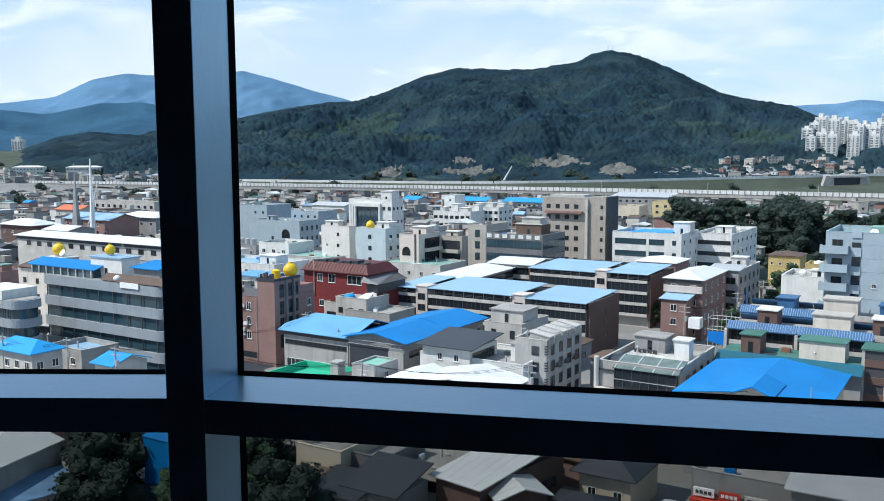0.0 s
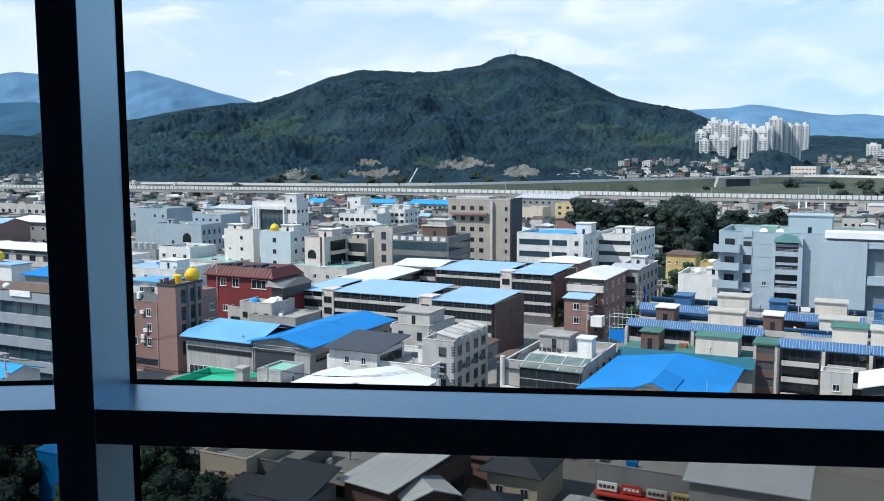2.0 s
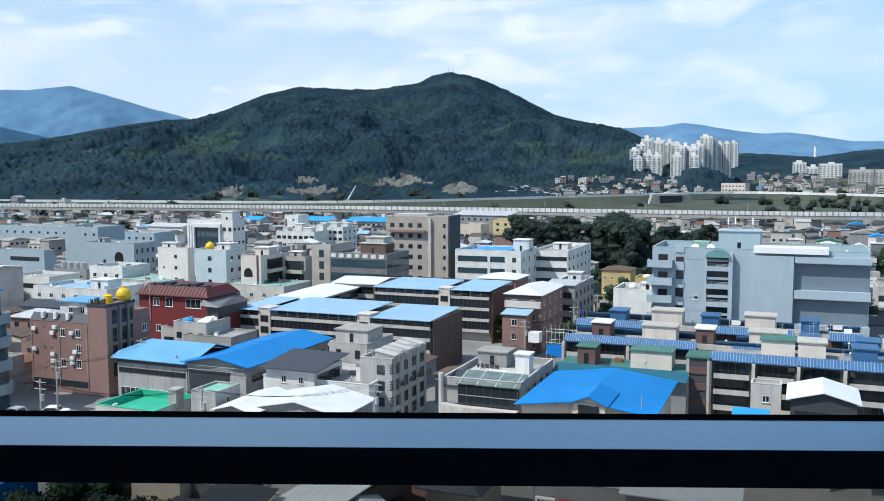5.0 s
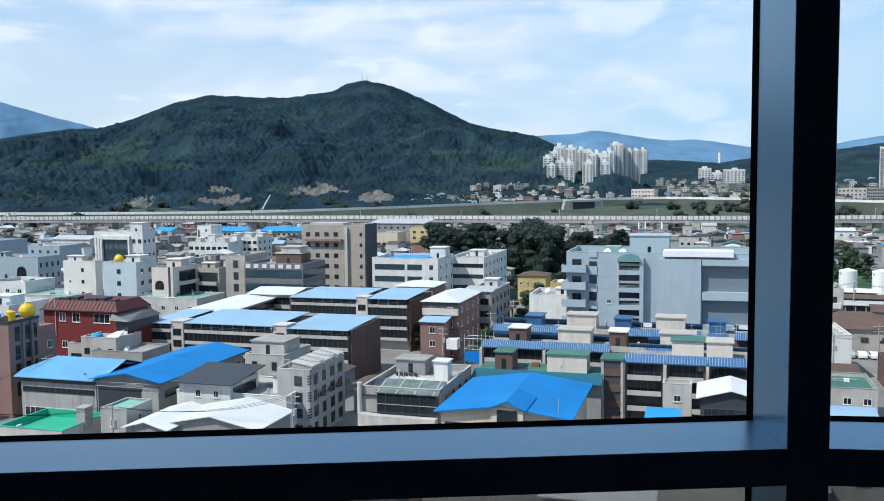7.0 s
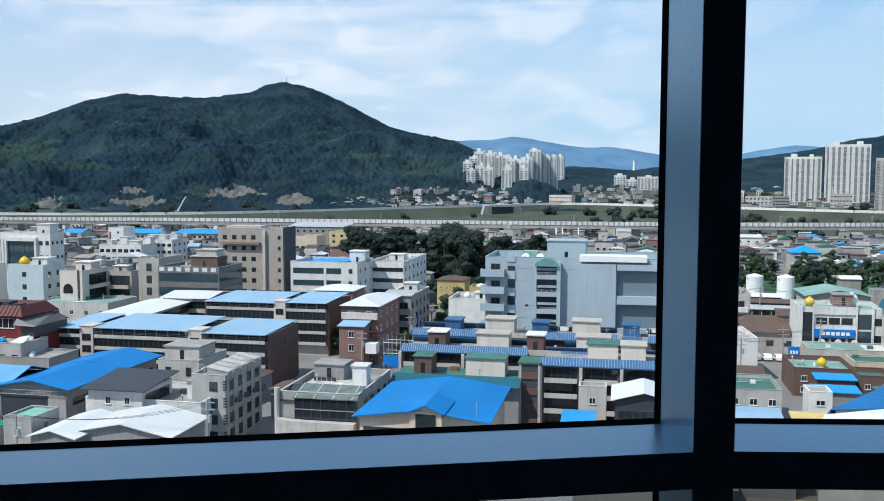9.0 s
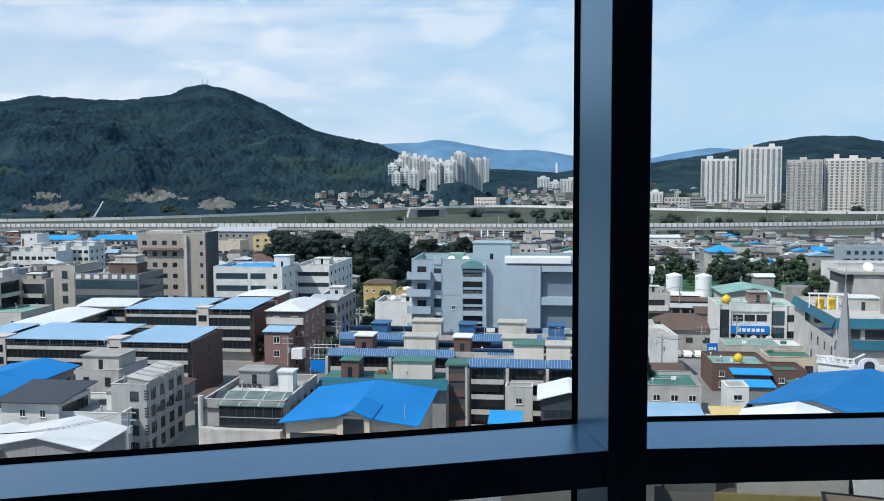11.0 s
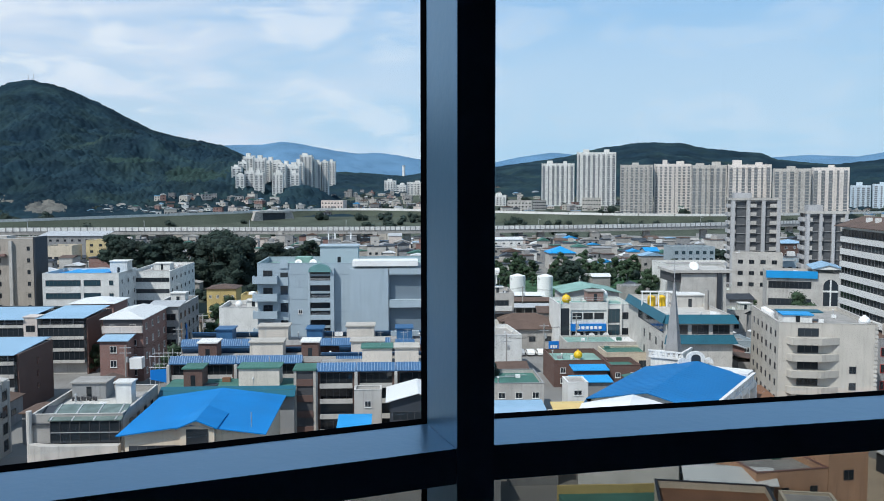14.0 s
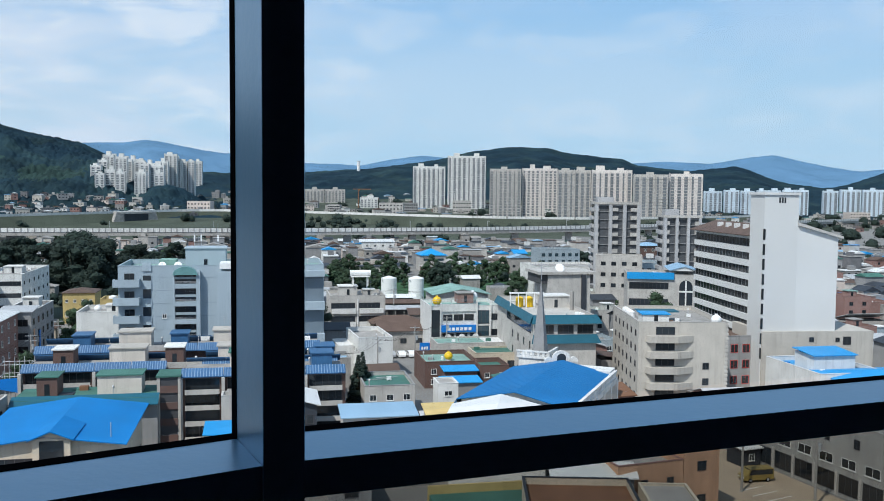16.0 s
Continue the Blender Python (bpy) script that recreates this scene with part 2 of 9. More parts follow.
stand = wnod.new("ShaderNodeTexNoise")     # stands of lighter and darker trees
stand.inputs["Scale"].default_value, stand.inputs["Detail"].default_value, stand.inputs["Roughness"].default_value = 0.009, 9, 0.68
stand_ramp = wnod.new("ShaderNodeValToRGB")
# every stop of the ramp leans blue to carry the haze
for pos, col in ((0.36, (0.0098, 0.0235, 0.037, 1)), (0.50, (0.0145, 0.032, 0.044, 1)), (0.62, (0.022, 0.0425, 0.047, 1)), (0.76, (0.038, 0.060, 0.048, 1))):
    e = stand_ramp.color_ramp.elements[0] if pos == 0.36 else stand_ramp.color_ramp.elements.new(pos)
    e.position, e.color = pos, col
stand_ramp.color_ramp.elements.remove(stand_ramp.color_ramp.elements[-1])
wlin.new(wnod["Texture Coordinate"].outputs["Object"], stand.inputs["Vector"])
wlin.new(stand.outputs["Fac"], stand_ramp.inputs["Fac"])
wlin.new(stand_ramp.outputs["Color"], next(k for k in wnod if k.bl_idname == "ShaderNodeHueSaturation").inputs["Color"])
# far ridges: their pale blue is aerial haze put into the base colour
HAZYWOODSFAR = material("haze_blue_distant_woods", (0.105, 0.20, 0.31), 1.0, stain=0.3, scale=0.006, grain=0.05, bump=0, spec=0)
HAZYWOODSMID = material("haze_blue_woods_nearer", (0.040, 0.095, 0.150), 1.0, stain=0.4, scale=0.006, grain=0.05, bump=0, spec=0)
GRASS = material("rough_grass", (0.066, 0.078, 0.060), 0.95, stain=0.6, scale=0.03, grain=0.6, spec=0.1)
MEADOW = material("green_meadow", (0.045, 0.095, 0.048), 0.95, stain=0.6, scale=0.05, grain=0.8, spec=0.1)
CLEARING = material("hill_clearing", (0.022, 0.043, 0.040), 0.95, stain=0.8, scale=0.04, grain=0.2, bump=0, spec=0.1)
CUT = material("bare_hillside_cut", (0.118, 0.116, 0.106), 0.95, stain=0.8, scale=0.05, grain=0.3, bump=0, spec=0.1)
ANODISED = material("anodised_aluminium", (0.205, 0.375, 0.52), 0.32, metal=0.52, stain=0.06, scale=2, grain=60, bump=0.03, vary=0)
GASKET = material("black_gasket", (0.005, 0.005, 0.006), 0.9, stain=0.1, bump=0, spec=0.0)
# room surfaces out of view, near black so little light bounces onto the mullions
ROOMWALL = material("unseen_dark_room_wall", (0.014, 0.014, 0.014), 0.9, stain=0.08)
ROOMFLOOR = material("unseen_dark_floor", (0.012, 0.012, 0.012), 0.95, stain=0.2)

def clear_glass(name, tint):
    """A sheet of window glass: light passes straight through, with a faint mirror image."""
    m = bpy.data.materials.new(name)
    m.use_nodes = True
    n, l = m.node_tree.nodes, m.node_tree.links
    n.remove(n["Principled BSDF"])
    tr, gl, mx = (n.new("ShaderNode" + k) for k in ("BsdfTransparent", "BsdfGlossy", "MixShader"))
    tr.inputs["Color"].default_value = (*tint, 1)
    gl.inputs["Roughness"].default_value, mx.inputs[0].default_value = 0.01, 0.02
    l.new(tr.outputs[0], mx.inputs[1]), l.new(gl.outputs[0], mx.inputs[2])
    l.new(mx.outputs[0], n["Material Output"].inputs["Surface"])
    return m


PANE = clear_glass("clear_glass", (0.97, 0.985, 0.99))
LOWPANE = clear_glass("grey_tinted_glass", (0.56, 0.57, 0.56))


# ---- mesh tools ----
class Solid:
    """Collects boxes, prisms and other pieces of one mesh."""

    def __init__(self):
        self.v, self.f, self.k = [], [], []

    def add(self, verts, faces, k=0):
        o = len(self.v)
        self.v += [tuple(p) for p in verts]
        self.f += [tuple(i + o for i in q) for q in faces]
        self.k += [k] * len(faces)
        return self

    def box(self, x0, y0, z0, x1, y1, z1, k=0):
        v = [(x, y, z) for z in (z0, z1) for x, y in ((x0, y0), (x1, y0), (x1, y1), (x0, y1))]
        return self.add(v, [(3, 2, 1, 0), (4, 5, 6, 7), (0, 1, 5, 4), (1, 2, 6, 5), (2, 3, 7, 6), (3, 0, 4, 7)], k)

    def tube(self, a, b, r0, r1=None, sides=8, k=0):
        a, b = Vector(a), Vector(b)
        r1 = r0 if r1 is None else r1
        q = (b - a).to_track_quat("Z", "Y")
        ring = [q @ Vector((math.cos(2 * math.pi * i / sides), math.sin(2 * math.pi * i / sides), 0)) for i in range(sides)]
        v = [a + p * r0 for p in ring] + [b + p * r1 for p in ring]
        f = [(i, (i + 1) % sides, sides + (i + 1) % sides, sides + i) for i in range(sides)]
        return self.add(v, f + [tuple(range(sides - 1, -1, -1)), tuple(range(sides, 2 * sides))], k)

    def prism(self, outline, y0, y1, k=0):
        """An outline of (x, z) carried from y0 to y1."""
        n = len(outline)
        if sum(outline[i - 1][0] * outline[i][1] - outline[i][0] * outline[i - 1][1] for i in range(n)) < 0:
            outline = outline[::-1]
        v = [(x, y0, z) for x, z in outline] + [(x, y1, z) for x, z in outline]
        f = [(i, (i + 1) % n, n + (i + 1) % n, n + i) for i in range(n)]
        return self.add(v, f + [tuple(range(n - 1, -1, -1)), tuple(range(n, 2 * n))], k)

    def plate(self, outline, z0, z1, k=0):
        """An outline of (x, y) carried from z0 to z1."""
        n = len(outline)
        if sum(outline[i - 1][0] * outline[i][1] - outline[i][0] * outline[i - 1][1] for i in range(n)) < 0:
            outline = outline[::-1]
        v = [(x, y, z0) for x, y in outline] + [(x, y, z1) for x, y in outline]
        f = [(i, (i + 1) % n, n + (i + 1) % n, n + i) for i in range(n)]
        return self.add(v, f + [tuple(range(n - 1, -1, -1)), tuple(range(n, 2 * n))], k)

    def ball(self, c, r, k=0, rings=8, seg=12, squash=1.0):
        c = Vector(c)
        v = [c + Vector((0, 0, -r * squash))]
        for i in range(1, rings):
            a = math.pi * i / rings
            v += [c + Vector((r * math.sin(a) * math.cos(2 * math.pi * j / seg), r * math.sin(a) * math.sin(2 * math.pi * j / seg), -r * squash * math.cos(a))) for j in range(seg)]
        v.append(c + Vector((0, 0, r * squash)))
        f = [(0, 1 + (j + 1) % seg, 1 + j) for j in range(seg)]
        for i in range(rings - 2):
            o = 1 + i * seg
            f += [(o + j, o + (j + 1) % seg, o + seg + (j + 1) % seg, o + seg + j) for j in range(seg)]
        o = 1 + (rings - 2) * seg
        f += [(o + j, o + (j + 1) % seg, len(v) - 1) for j in range(seg)]
        return self.add(v, f, k)

    def mesh(self, name, *mats):
        me = bpy.data.meshes.new(name)
        me.from_pydata(self.v, [], self.f)
        for m in mats:
            me.materials.append(m)
        if len(mats) > 1:
            me.polygons.foreach_set("material_index", self.k)
        me.update()
        return me


def part(name, solid, mats, parent, label="", at=None, smooth=False):
    """One mesh object under a thing or a part."""
    mats = mats if isinstance(mats, tuple) else (mats,)
    me = solid if isinstance(solid, bpy.types.Mesh) else solid.mesh(name, *mats)
    if smooth:
        me.shade_smooth()
    ob = new(name, me)
    ob.parent = parent
    if at is not None:
        ob.matrix_basis = at
    return tagged(ob, label)


def thing(name, label, category, m, group="", kind=""):
    """The Empty at the base of a thing that parents its parts."""
    ob = new(name)
    ob.empty_display_size = 0.5
    ob.matrix_basis = m
    return tagged(ob, label, category, group, kind)


def single(name, solid, mats, label, category, m, group="", kind="", smooth=False):
    ob = part(name, solid, mats, None, "", m, smooth)
    return tagged(ob, label, category, group, kind)


def lattice(seed):
    return np.random.RandomState(seed).rand(256, 256)


LATTICE = lattice(3)


def value_noise(x, y):
    xi, yi = np.floor(x).astype(int), np.floor(y).astype(int)
    u, v = x - xi, y - yi
    u, v = u * u * (3 - 2 * u), v * v * (3 - 2 * v)
    g = lambda a, b: LATTICE[a % 256, b % 256]
    return (g(xi, yi) * (1 - u) + g(xi + 1, yi) * u) * (1 - v) + (g(xi, yi + 1) * (1 - u) + g(xi + 1, yi + 1) * u) * v


def fbm(x, y, size, octaves=4, gain=0.5):
    """Noise about 0, of features of that size in metres."""
    total, amp, f = 0, 1.0, 1.0 / size
    for i in range(octaves):
        total = total + amp * (value_noise(x * f + 17.3 * i, y * f + 9.1 * i) - 0.5)
        amp, f = amp * gain, f * 2.03
    return total


def grid_mesh(name, X, Y, Z, mats, smooth=True, pick=None):
    """A sheet of quads over arrays of places."""
    r, c = X.shape
    me = bpy.data.meshes.new(name)
    v = np.stack([X, Y, Z], -1).reshape(-1, 3)
    i = np.arange(r * c).reshape(r, c)
    q = np.stack([i[:-1, :-1], i[:-1, 1:], i[1:, 1:], i[1:, :-1]], -1).reshape(-1, 4)
    me.from_pydata(v, [], q)
    for m in mats:
        me.materials.append(m)
    if pick is not None:
        me.polygons.foreach_set("material_index", pick[:-1, :-1].astype(np.int32).ravel())
    if smooth:
        me.shade_smooth()
    me.update()
    return me


# ---- the room behind the window ----
EYE = 40.0
SILL = EYE - 0.358          # top of the rail
# outer corners of the glazing, from left to right
CORNERS = [(-3.9, -0.38), (-2.618, 0.503), (-1.2233, 1.0524), (0.3009, 1.3612), (1.80, 1.385), (3.25, 1.03), (4.55, 0.28)]
FLOOR, CEILING = 38.5, 41.25


def bisector(i):
    """The way into the room at a corner of the glazing."""
    d = []
    for j in (i - 1, i):
        if 0 <= j < len(CORNERS) - 1:
            e = Vector(CORNERS[j + 1]) - Vector(CORNERS[j])
            d.append(e.normalized())
    e = sum(d, Vector((0, 0))).normalized()
    return Vector((e.y, -e.x)), e


frame_thing = thing("curtain_wall_frame", "dark anodised aluminium window frame with upright mullions and a low rail", "window frame", pose(0, 0, 0), kind="structure")
DEEP, HALF = 0.167, 0.0277
for i in range(len(CORNERS)):
    inward, along = bisector(i)
    c = Vector(CORNERS[i])
    b, g = Solid(), Solid()
    ring = [c - along * HALF + inward * 0.027, c + along * HALF + inward * 0.027, c + along * HALF + inward * (DEEP - 0.0006), c + along * (HALF - 0.0006) + inward * DEEP, c - along * (HALF - 0.0006) + inward * DEEP, c - along * HALF + inward * (DEEP - 0.0006)]
    b.plate([tuple(p) for p in ring], FLOOR, CEILING)
    ring = [c - along * (HALF + 0.001) + inward * 0.0, c + along * (HALF + 0.001) + inward * 0.0, c + along * (HALF + 0.001) + inward * 0.027, c - along * (HALF + 0.001) + inward * 0.027]
    g.plate([tuple(p) for p in ring], FLOOR, CEILING)
    mu = part("mullion", b, ANODISED, frame_thing)
    part("gasket", g, GASKET, mu, "black rubber gasket")


def rail(i, z0, z1, name):
    """A rail between two mullions."""
    a, b = Vector(CORNERS[i]), Vector(CORNERS[i + 1])
    e = (b - a).normalized()
    n = Vector((e.y, -e.x))

    def end(k, depth, s):
        inward, along = bisector(k)
        # where the line at this depth meets the mullion's side
        c = Vector(CORNERS[k]) + along * (HALF + 0.0005) * s
        t = depth / max(inward.dot(n), 0.2)
        return c + inward * t

    s = Solid()
    s.plate([tuple(end(i, DEEP - 0.002, 1)), tuple(end(i + 1, DEEP - 0.002, -1)), tuple(end(i + 1, 0.027, -1)), tuple(end(i, 0.027, 1))][::1], z0, z1)
    r = part(name, s, ANODISED, frame_thing)
    g = Solid()
    g.plate([tuple(end(i, 0.027, 1)), tuple(end(i + 1, 0.027, -1)), tuple(end(i + 1, 0.0, -1)), tuple(end(i, 0.0, 1))], z0 - 0.001, z1 + 0.001)
    part("gasket", g, GASKET, r, "black rubber gasket")
    for lo, hi in ((FLOOR + 0.07, SILL - 0.07), (SILL + 0.01, CEILING - 0.1)):
        if name == "transom":
            q = Solid()
            a0, b0 = end(i, 0.0, 1), end(i + 1, 0.0, -1)
            o = n * -0.01
            q.plate([tuple(a0), tuple(b0), tuple(b0 + o), tuple(a0 + o)], lo, hi)
            p = part("window_pane", q, PANE if lo > SILL else LOWPANE, frame_thing, "clear glass pane" if lo > SILL else "grey-tinted glass pane")
            p.visible_shadow = False


for i in range(len(CORNERS) - 1):
    rail(i, SILL - 0.050, SILL, "transom")
    rail(i, FLOOR, FLOOR + 0.06, "bottom_rail")
    rail(i, CEILING - 0.1, CEILING, "head_rail")

outline = [(-3.95, -0.45), *CORNERS, (4.65, 0.2), (4.65, -5.0), (-3.95, -5.0)]
# unseen closing surfaces, added to keep the inner frame faces black
single("floor", Solid().plate(outline, FLOOR - 0.3, FLOOR - 0.004), ROOMFLOOR, "unseen near-black room floor", "floor", pose(0, 0, 0), kind="structure")
single("ceiling", Solid().plate(outline, CEILING + 0.004, CEILING + 0.3), ROOMWALL, "unseen near-black ceiling of the room", "ceiling", pose(0, 0, 0), kind="structure")
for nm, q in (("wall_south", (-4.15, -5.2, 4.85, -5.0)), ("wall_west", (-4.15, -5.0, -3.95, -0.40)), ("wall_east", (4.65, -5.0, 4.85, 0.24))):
    single(nm, Solid().box(q[0], q[1], FLOOR - 0.3, q[2], q[3], CEILING + 0.3), ROOMWALL, "unseen near-black wall of the room", "wall", pose(0, 0, 0), kind="structure")


single("tower_shaft", Solid().plate(outline, -1.0, FLOOR - 0.304), CONCRETE, "plain shaft of the building under the room", "wall", pose(0, 0, 0), kind="structure")

# ---- ground, hills and roads ----
def rise(x, y):
    """The height of the ground: flat in the town, rising behind the railway."""
    r = np.hypot(x, y)
    s = np.clip((r - 760) / 300, 0, 1)
    s2 = np.clip((r - 1150) / 600, 0, 1)
    east = np.clip((np.degrees(np.arctan2(x, y)) - 27) / 6, 0, 1)
    return 14 * s * s * (3 - 2 * s) * (1 - 0.6 * east) + (1 - east) * 32 * s2 * s2 * (3 - 2 * s2)


az = np.radians(np.linspace(-180, 180, 181))
rad = np.concatenate([np.linspace(20, 700, 24), np.linspace(740, 1900, 34), np.linspace(2100, 4900, 8)])
A, R = np.meshgrid(az, rad)
X, Y = R * np.sin(A), R * np.cos(A)
Z = rise(X, Y)
green = (Y > 690) | (R > 1150)
single("ground", grid_mesh("ground", X, Y, Z, (PAVING, GRASS), pick=green), None, "grey town ground with grass beyond the railway", "ground", pose(0, 0, 0), kind="structure")


HILLS = []   # the heights of each hill, for what stands on it


def height_at(x, y):
    """The height of the ground or of the hill that lies on it."""
    z = float(rise(np.array(x), np.array(y)))
    for X, Y, Z in HILLS:
        d = (X - x) ** 2 + (Y - y) ** 2
        k = int(np.argmin(d))
        if d.flat[k] < 400:
            z = max(z, float(Z.flat[k]))
    return z


def hill(name, label, dist, profile, foot, mats, wide=300, deep=110, spur=40, canopy=4.0, size=13, pick=None, foot_z=0.0):
    """A wooded hill. The profile gives bearing and height in degrees, and the distance, of points of its ridge; foot is how far from the town it begins."""
    b = np.array(profile, float)
    u = np.linspace(0, 1, wide)
    az = np.interp(u, np.linspace(0, 1, len(b)), b[:, 0])
    # even steps in bearing
    az = np.linspace(b[0, 0], b[-1, 0], wide)
    el = np.interp(az, b[:, 0], b[:, 1])
    k = np.hanning(9)
    el = 0.45 * el + 0.55 * np.convolve(np.pad(el, 4, mode="edge"), k / k.sum(), "valid")
    q = np.concatenate([np.linspace(0, 1, deep), np.linspace(1.03, 1.5, 12)])
    AZ, Q = np.meshgrid(np.radians(az), q)
    top = EYE + dist * np.tan(np.radians(np.broadcast_to(el, AZ.shape)))
    R = foot + (dist - foot) * Q
    X, Y = R * np.sin(AZ), R * np.cos(AZ)
    base = rise(X, Y) + foot_z
    shape = np.where(Q < 1, 0.30 * Q + 0.70 * Q ** 1.7, np.clip(1 - (Q - 1) * 1.3, 0, 1))
    Z = base + (top - base) * shape
    mid = np.clip(4 * Q * (1 - Q), 0, 1)
    Z = Z + spur * mid * fbm(X * 1.6, Y * 0.7, 230, 4, 0.55)
    Z = np.minimum(Z, np.where(Q < 1, EYE + R * np.tan(np.radians(np.broadcast_to(el, AZ.shape))) - 3 - 25 * (1 - Q), 1e9))
    cover = np.clip(Q * 12, 0, 1) * (1 - 0.55 * np.clip((Q - 0.75) / 0.25, 0, 1))
    Z = Z + cover * canopy * (np.abs(fbm(X, Y, size, 2)) * 2.2 + 1.2 * fbm(X, Y, size * 2.5, 2))
    HILLS.append((X, Y, Z))
    mi = None if pick is None else pick(np.degrees(AZ), np.degrees(np.arctan2(Z - EYE, R)), X, Y)
    return single(name, grid_mesh(name, X, Y, Z, mats, pick=mi), None, label, "hill", pose(0, 0, 0), kind="structure")


def main_cover(az, el, x, y):
    """Bare cuts and clearings low on the hill, by bearing and height."""
    k = np.zeros(az.shape)
    n = fbm(x, y, 55, 4, 0.6)
    for a, w, e, h, m in (
        (-26.5, 0.7, -1.38, 0.36, 1.0),
        (-21.29, 1.45, -1.05, 0.62, 1.0),
        (-15.91, 2.0, -0.78, 0.52, 1.0),
        (-12.0, 1.15, -1.2, 0.33, 1.0),
        (-31.73, 0.97, 1.11, 0.2, 2.0),
        (-28.4, 1.2, 2.05, 0.13, 2.0),
        (-26.7, 1.0, 2.35, 0.12, 2.0),
        (-18.45, 1.7, -0.24, 0.85, 2.0),
        (-23.9, 2.2, 0.9, 0.25, 2.0),
        (-28.1, 2.4, 1.6, 0.5, 2.0),
        (-7.5, 1.6, 1.7, 0.16, 2.0),
        (-3.5, 2.0, 0.75, 0.5, 2.0),
        (-33.31, 1.11, -0.77, 0.26, 2.0)):
        inside = ((az - a) / w) ** 2 + ((el - e) / h) ** 2 + n * 1.9 < 0.8
        k[inside] = m
    return k


hill("mountain", "dark green wooded mountain with bare cuts at its foot", 2100, [(-44, 0.6), (-40.4, 1.5), (-37.2, 1.95), (-35.9, 2.18), (-34.0, 2.6), (-30.5, 3.2), (-28.6, 3.25), (-27.0, 3.75), (-24.5, 4.75), (-22.2, 5.36), (-19.8, 5.2), (-17.3, 5.2), (-14.7, 5.6), (-13.6, 6.1), (-12.6, 6.3), (-11.0, 5.95), (-9.0, 5.15), (-7.2, 4.2), (-6.0, 3.6), (-4.6, 3.2), (-3.0, 2.9), (-1.6, 2.65), (-0.4, 2.05), (0.5, 1.65), (2.0, 0.9), (4.0, 0.3), (7.0, -0.2)], 960, (HAZYWOODS, CUT, CLEARING), wide=700, deep=300, spur=62, canopy=5.0, size=8, pick=main_cover)
hill("low_hill", "low dark wooded hill behind the railway", 1700, [(-62, 0.2), (-56, -0.3), (-50.0, -0.6), (-48.2, 0.3), (-46.3, 1.05), (-44.4, 1.3), (-41.5, 1.05), (-38, 0.4)], 1250, (HAZYWOODS,), wide=160, deep=60, spur=20)
hill("wooded_ridge", "dark wooded ridge behind the tower blocks", 2300, [(2.0, 0.2), (3.5, 0.75), (5.3, 1.08), (8.2, 0.92), (9.5, 0.8), (11.7, 1.15), (15.4, 1.4), (19.8, 2.0), (22.3, 2.6), (24.9, 2.9), (27.1, 2.8), (28.5, 2.45), (31.7, 2.15), (32.5, 1.75), (35.6, 1.4), (38.6, 1.7), (41.3, 0.7), (43.5, 0.4), (44.8, 0.6), (47.4, 1.6), (51, 2.2), (56, 1.5)], 1420, (HAZYWOODS,), wide=360, deep=60, spur=25)
hill("far_ridge_west", "hazy blue mountains in the distance", 4200, [(-66, 2.6), (-58, 3.4), (-50, 2.8), (-46.5, 3.3), (-44.3, 4.4), (-42.4, 4.8), (-41.2, 4.7), (-38, 4.75), (-35.6, 5.1), (-33.6, 4.6), (-31.4, 3.95), (-28.9, 3.3), (-25, 2.4)], 3000, (HAZYWOODSFAR,), wide=260, deep=60, spur=45, canopy=3, size=30)
hill("near_ridge_west", "hazy blue-green mountain slope in the distance", 3000, [(-66, 1.9), (-54, 2.5), (-50, 2.6), (-47, 2.3), (-44, 3.0), (-41.5, 3.1), (-38, 2.3), (-34, 1.5)], 2200, (HAZYWOODSMID,), wide=160, deep=60, spur=30, canopy=3, size=22)
hill("far_ridge_north", "hazy blue mountains in the distance", 4300, [(-6, 2.0), (-3, 2.5), (-1.5, 2.72), (-0.4, 2.75), (0.6, 2.78), (1.9, 2.98), (2.6, 2.9), (4.2, 2.62), (5.4, 2.4), (6.6, 2.25), (8.0, 2.3), (9.4, 2.1), (11.5, 1.72), (13.6, 1.7), (15, 1.6), (16.8, 2.0), (19, 2.3), (22, 2.0), (26, 1.7), (30, 1.7), (32.5, 1.9), (34.5, 2.0), (37, 1.85), (39, 2.2), (40.6, 2.4), (42.2, 2.0), (43.8, 1.65), (45.3, 1.4), (49, 1.7), (54, 2.2), (60, 1.6)], 3000, (HAZYWOODSFAR,), wide=420, deep=50, spur=25, canopy=3, size=30)
hill("wooded_knoll", "low wooded knoll below the hillside apartments", 1185, [(-0.6, -1.6), (0.6, -1.0), (1.5, -0.3), (2.2, 0.1), (3.1, 0.3), (4.1, -0.05), (5.1, -0.6), (6.2, -1.5)], 1060, (HAZYWOODS,), wide=170, deep=60, spur=6, canopy=4.5, size=8)



# ---- parts of buildings ----
WINDOWS = {}
FOOT = []


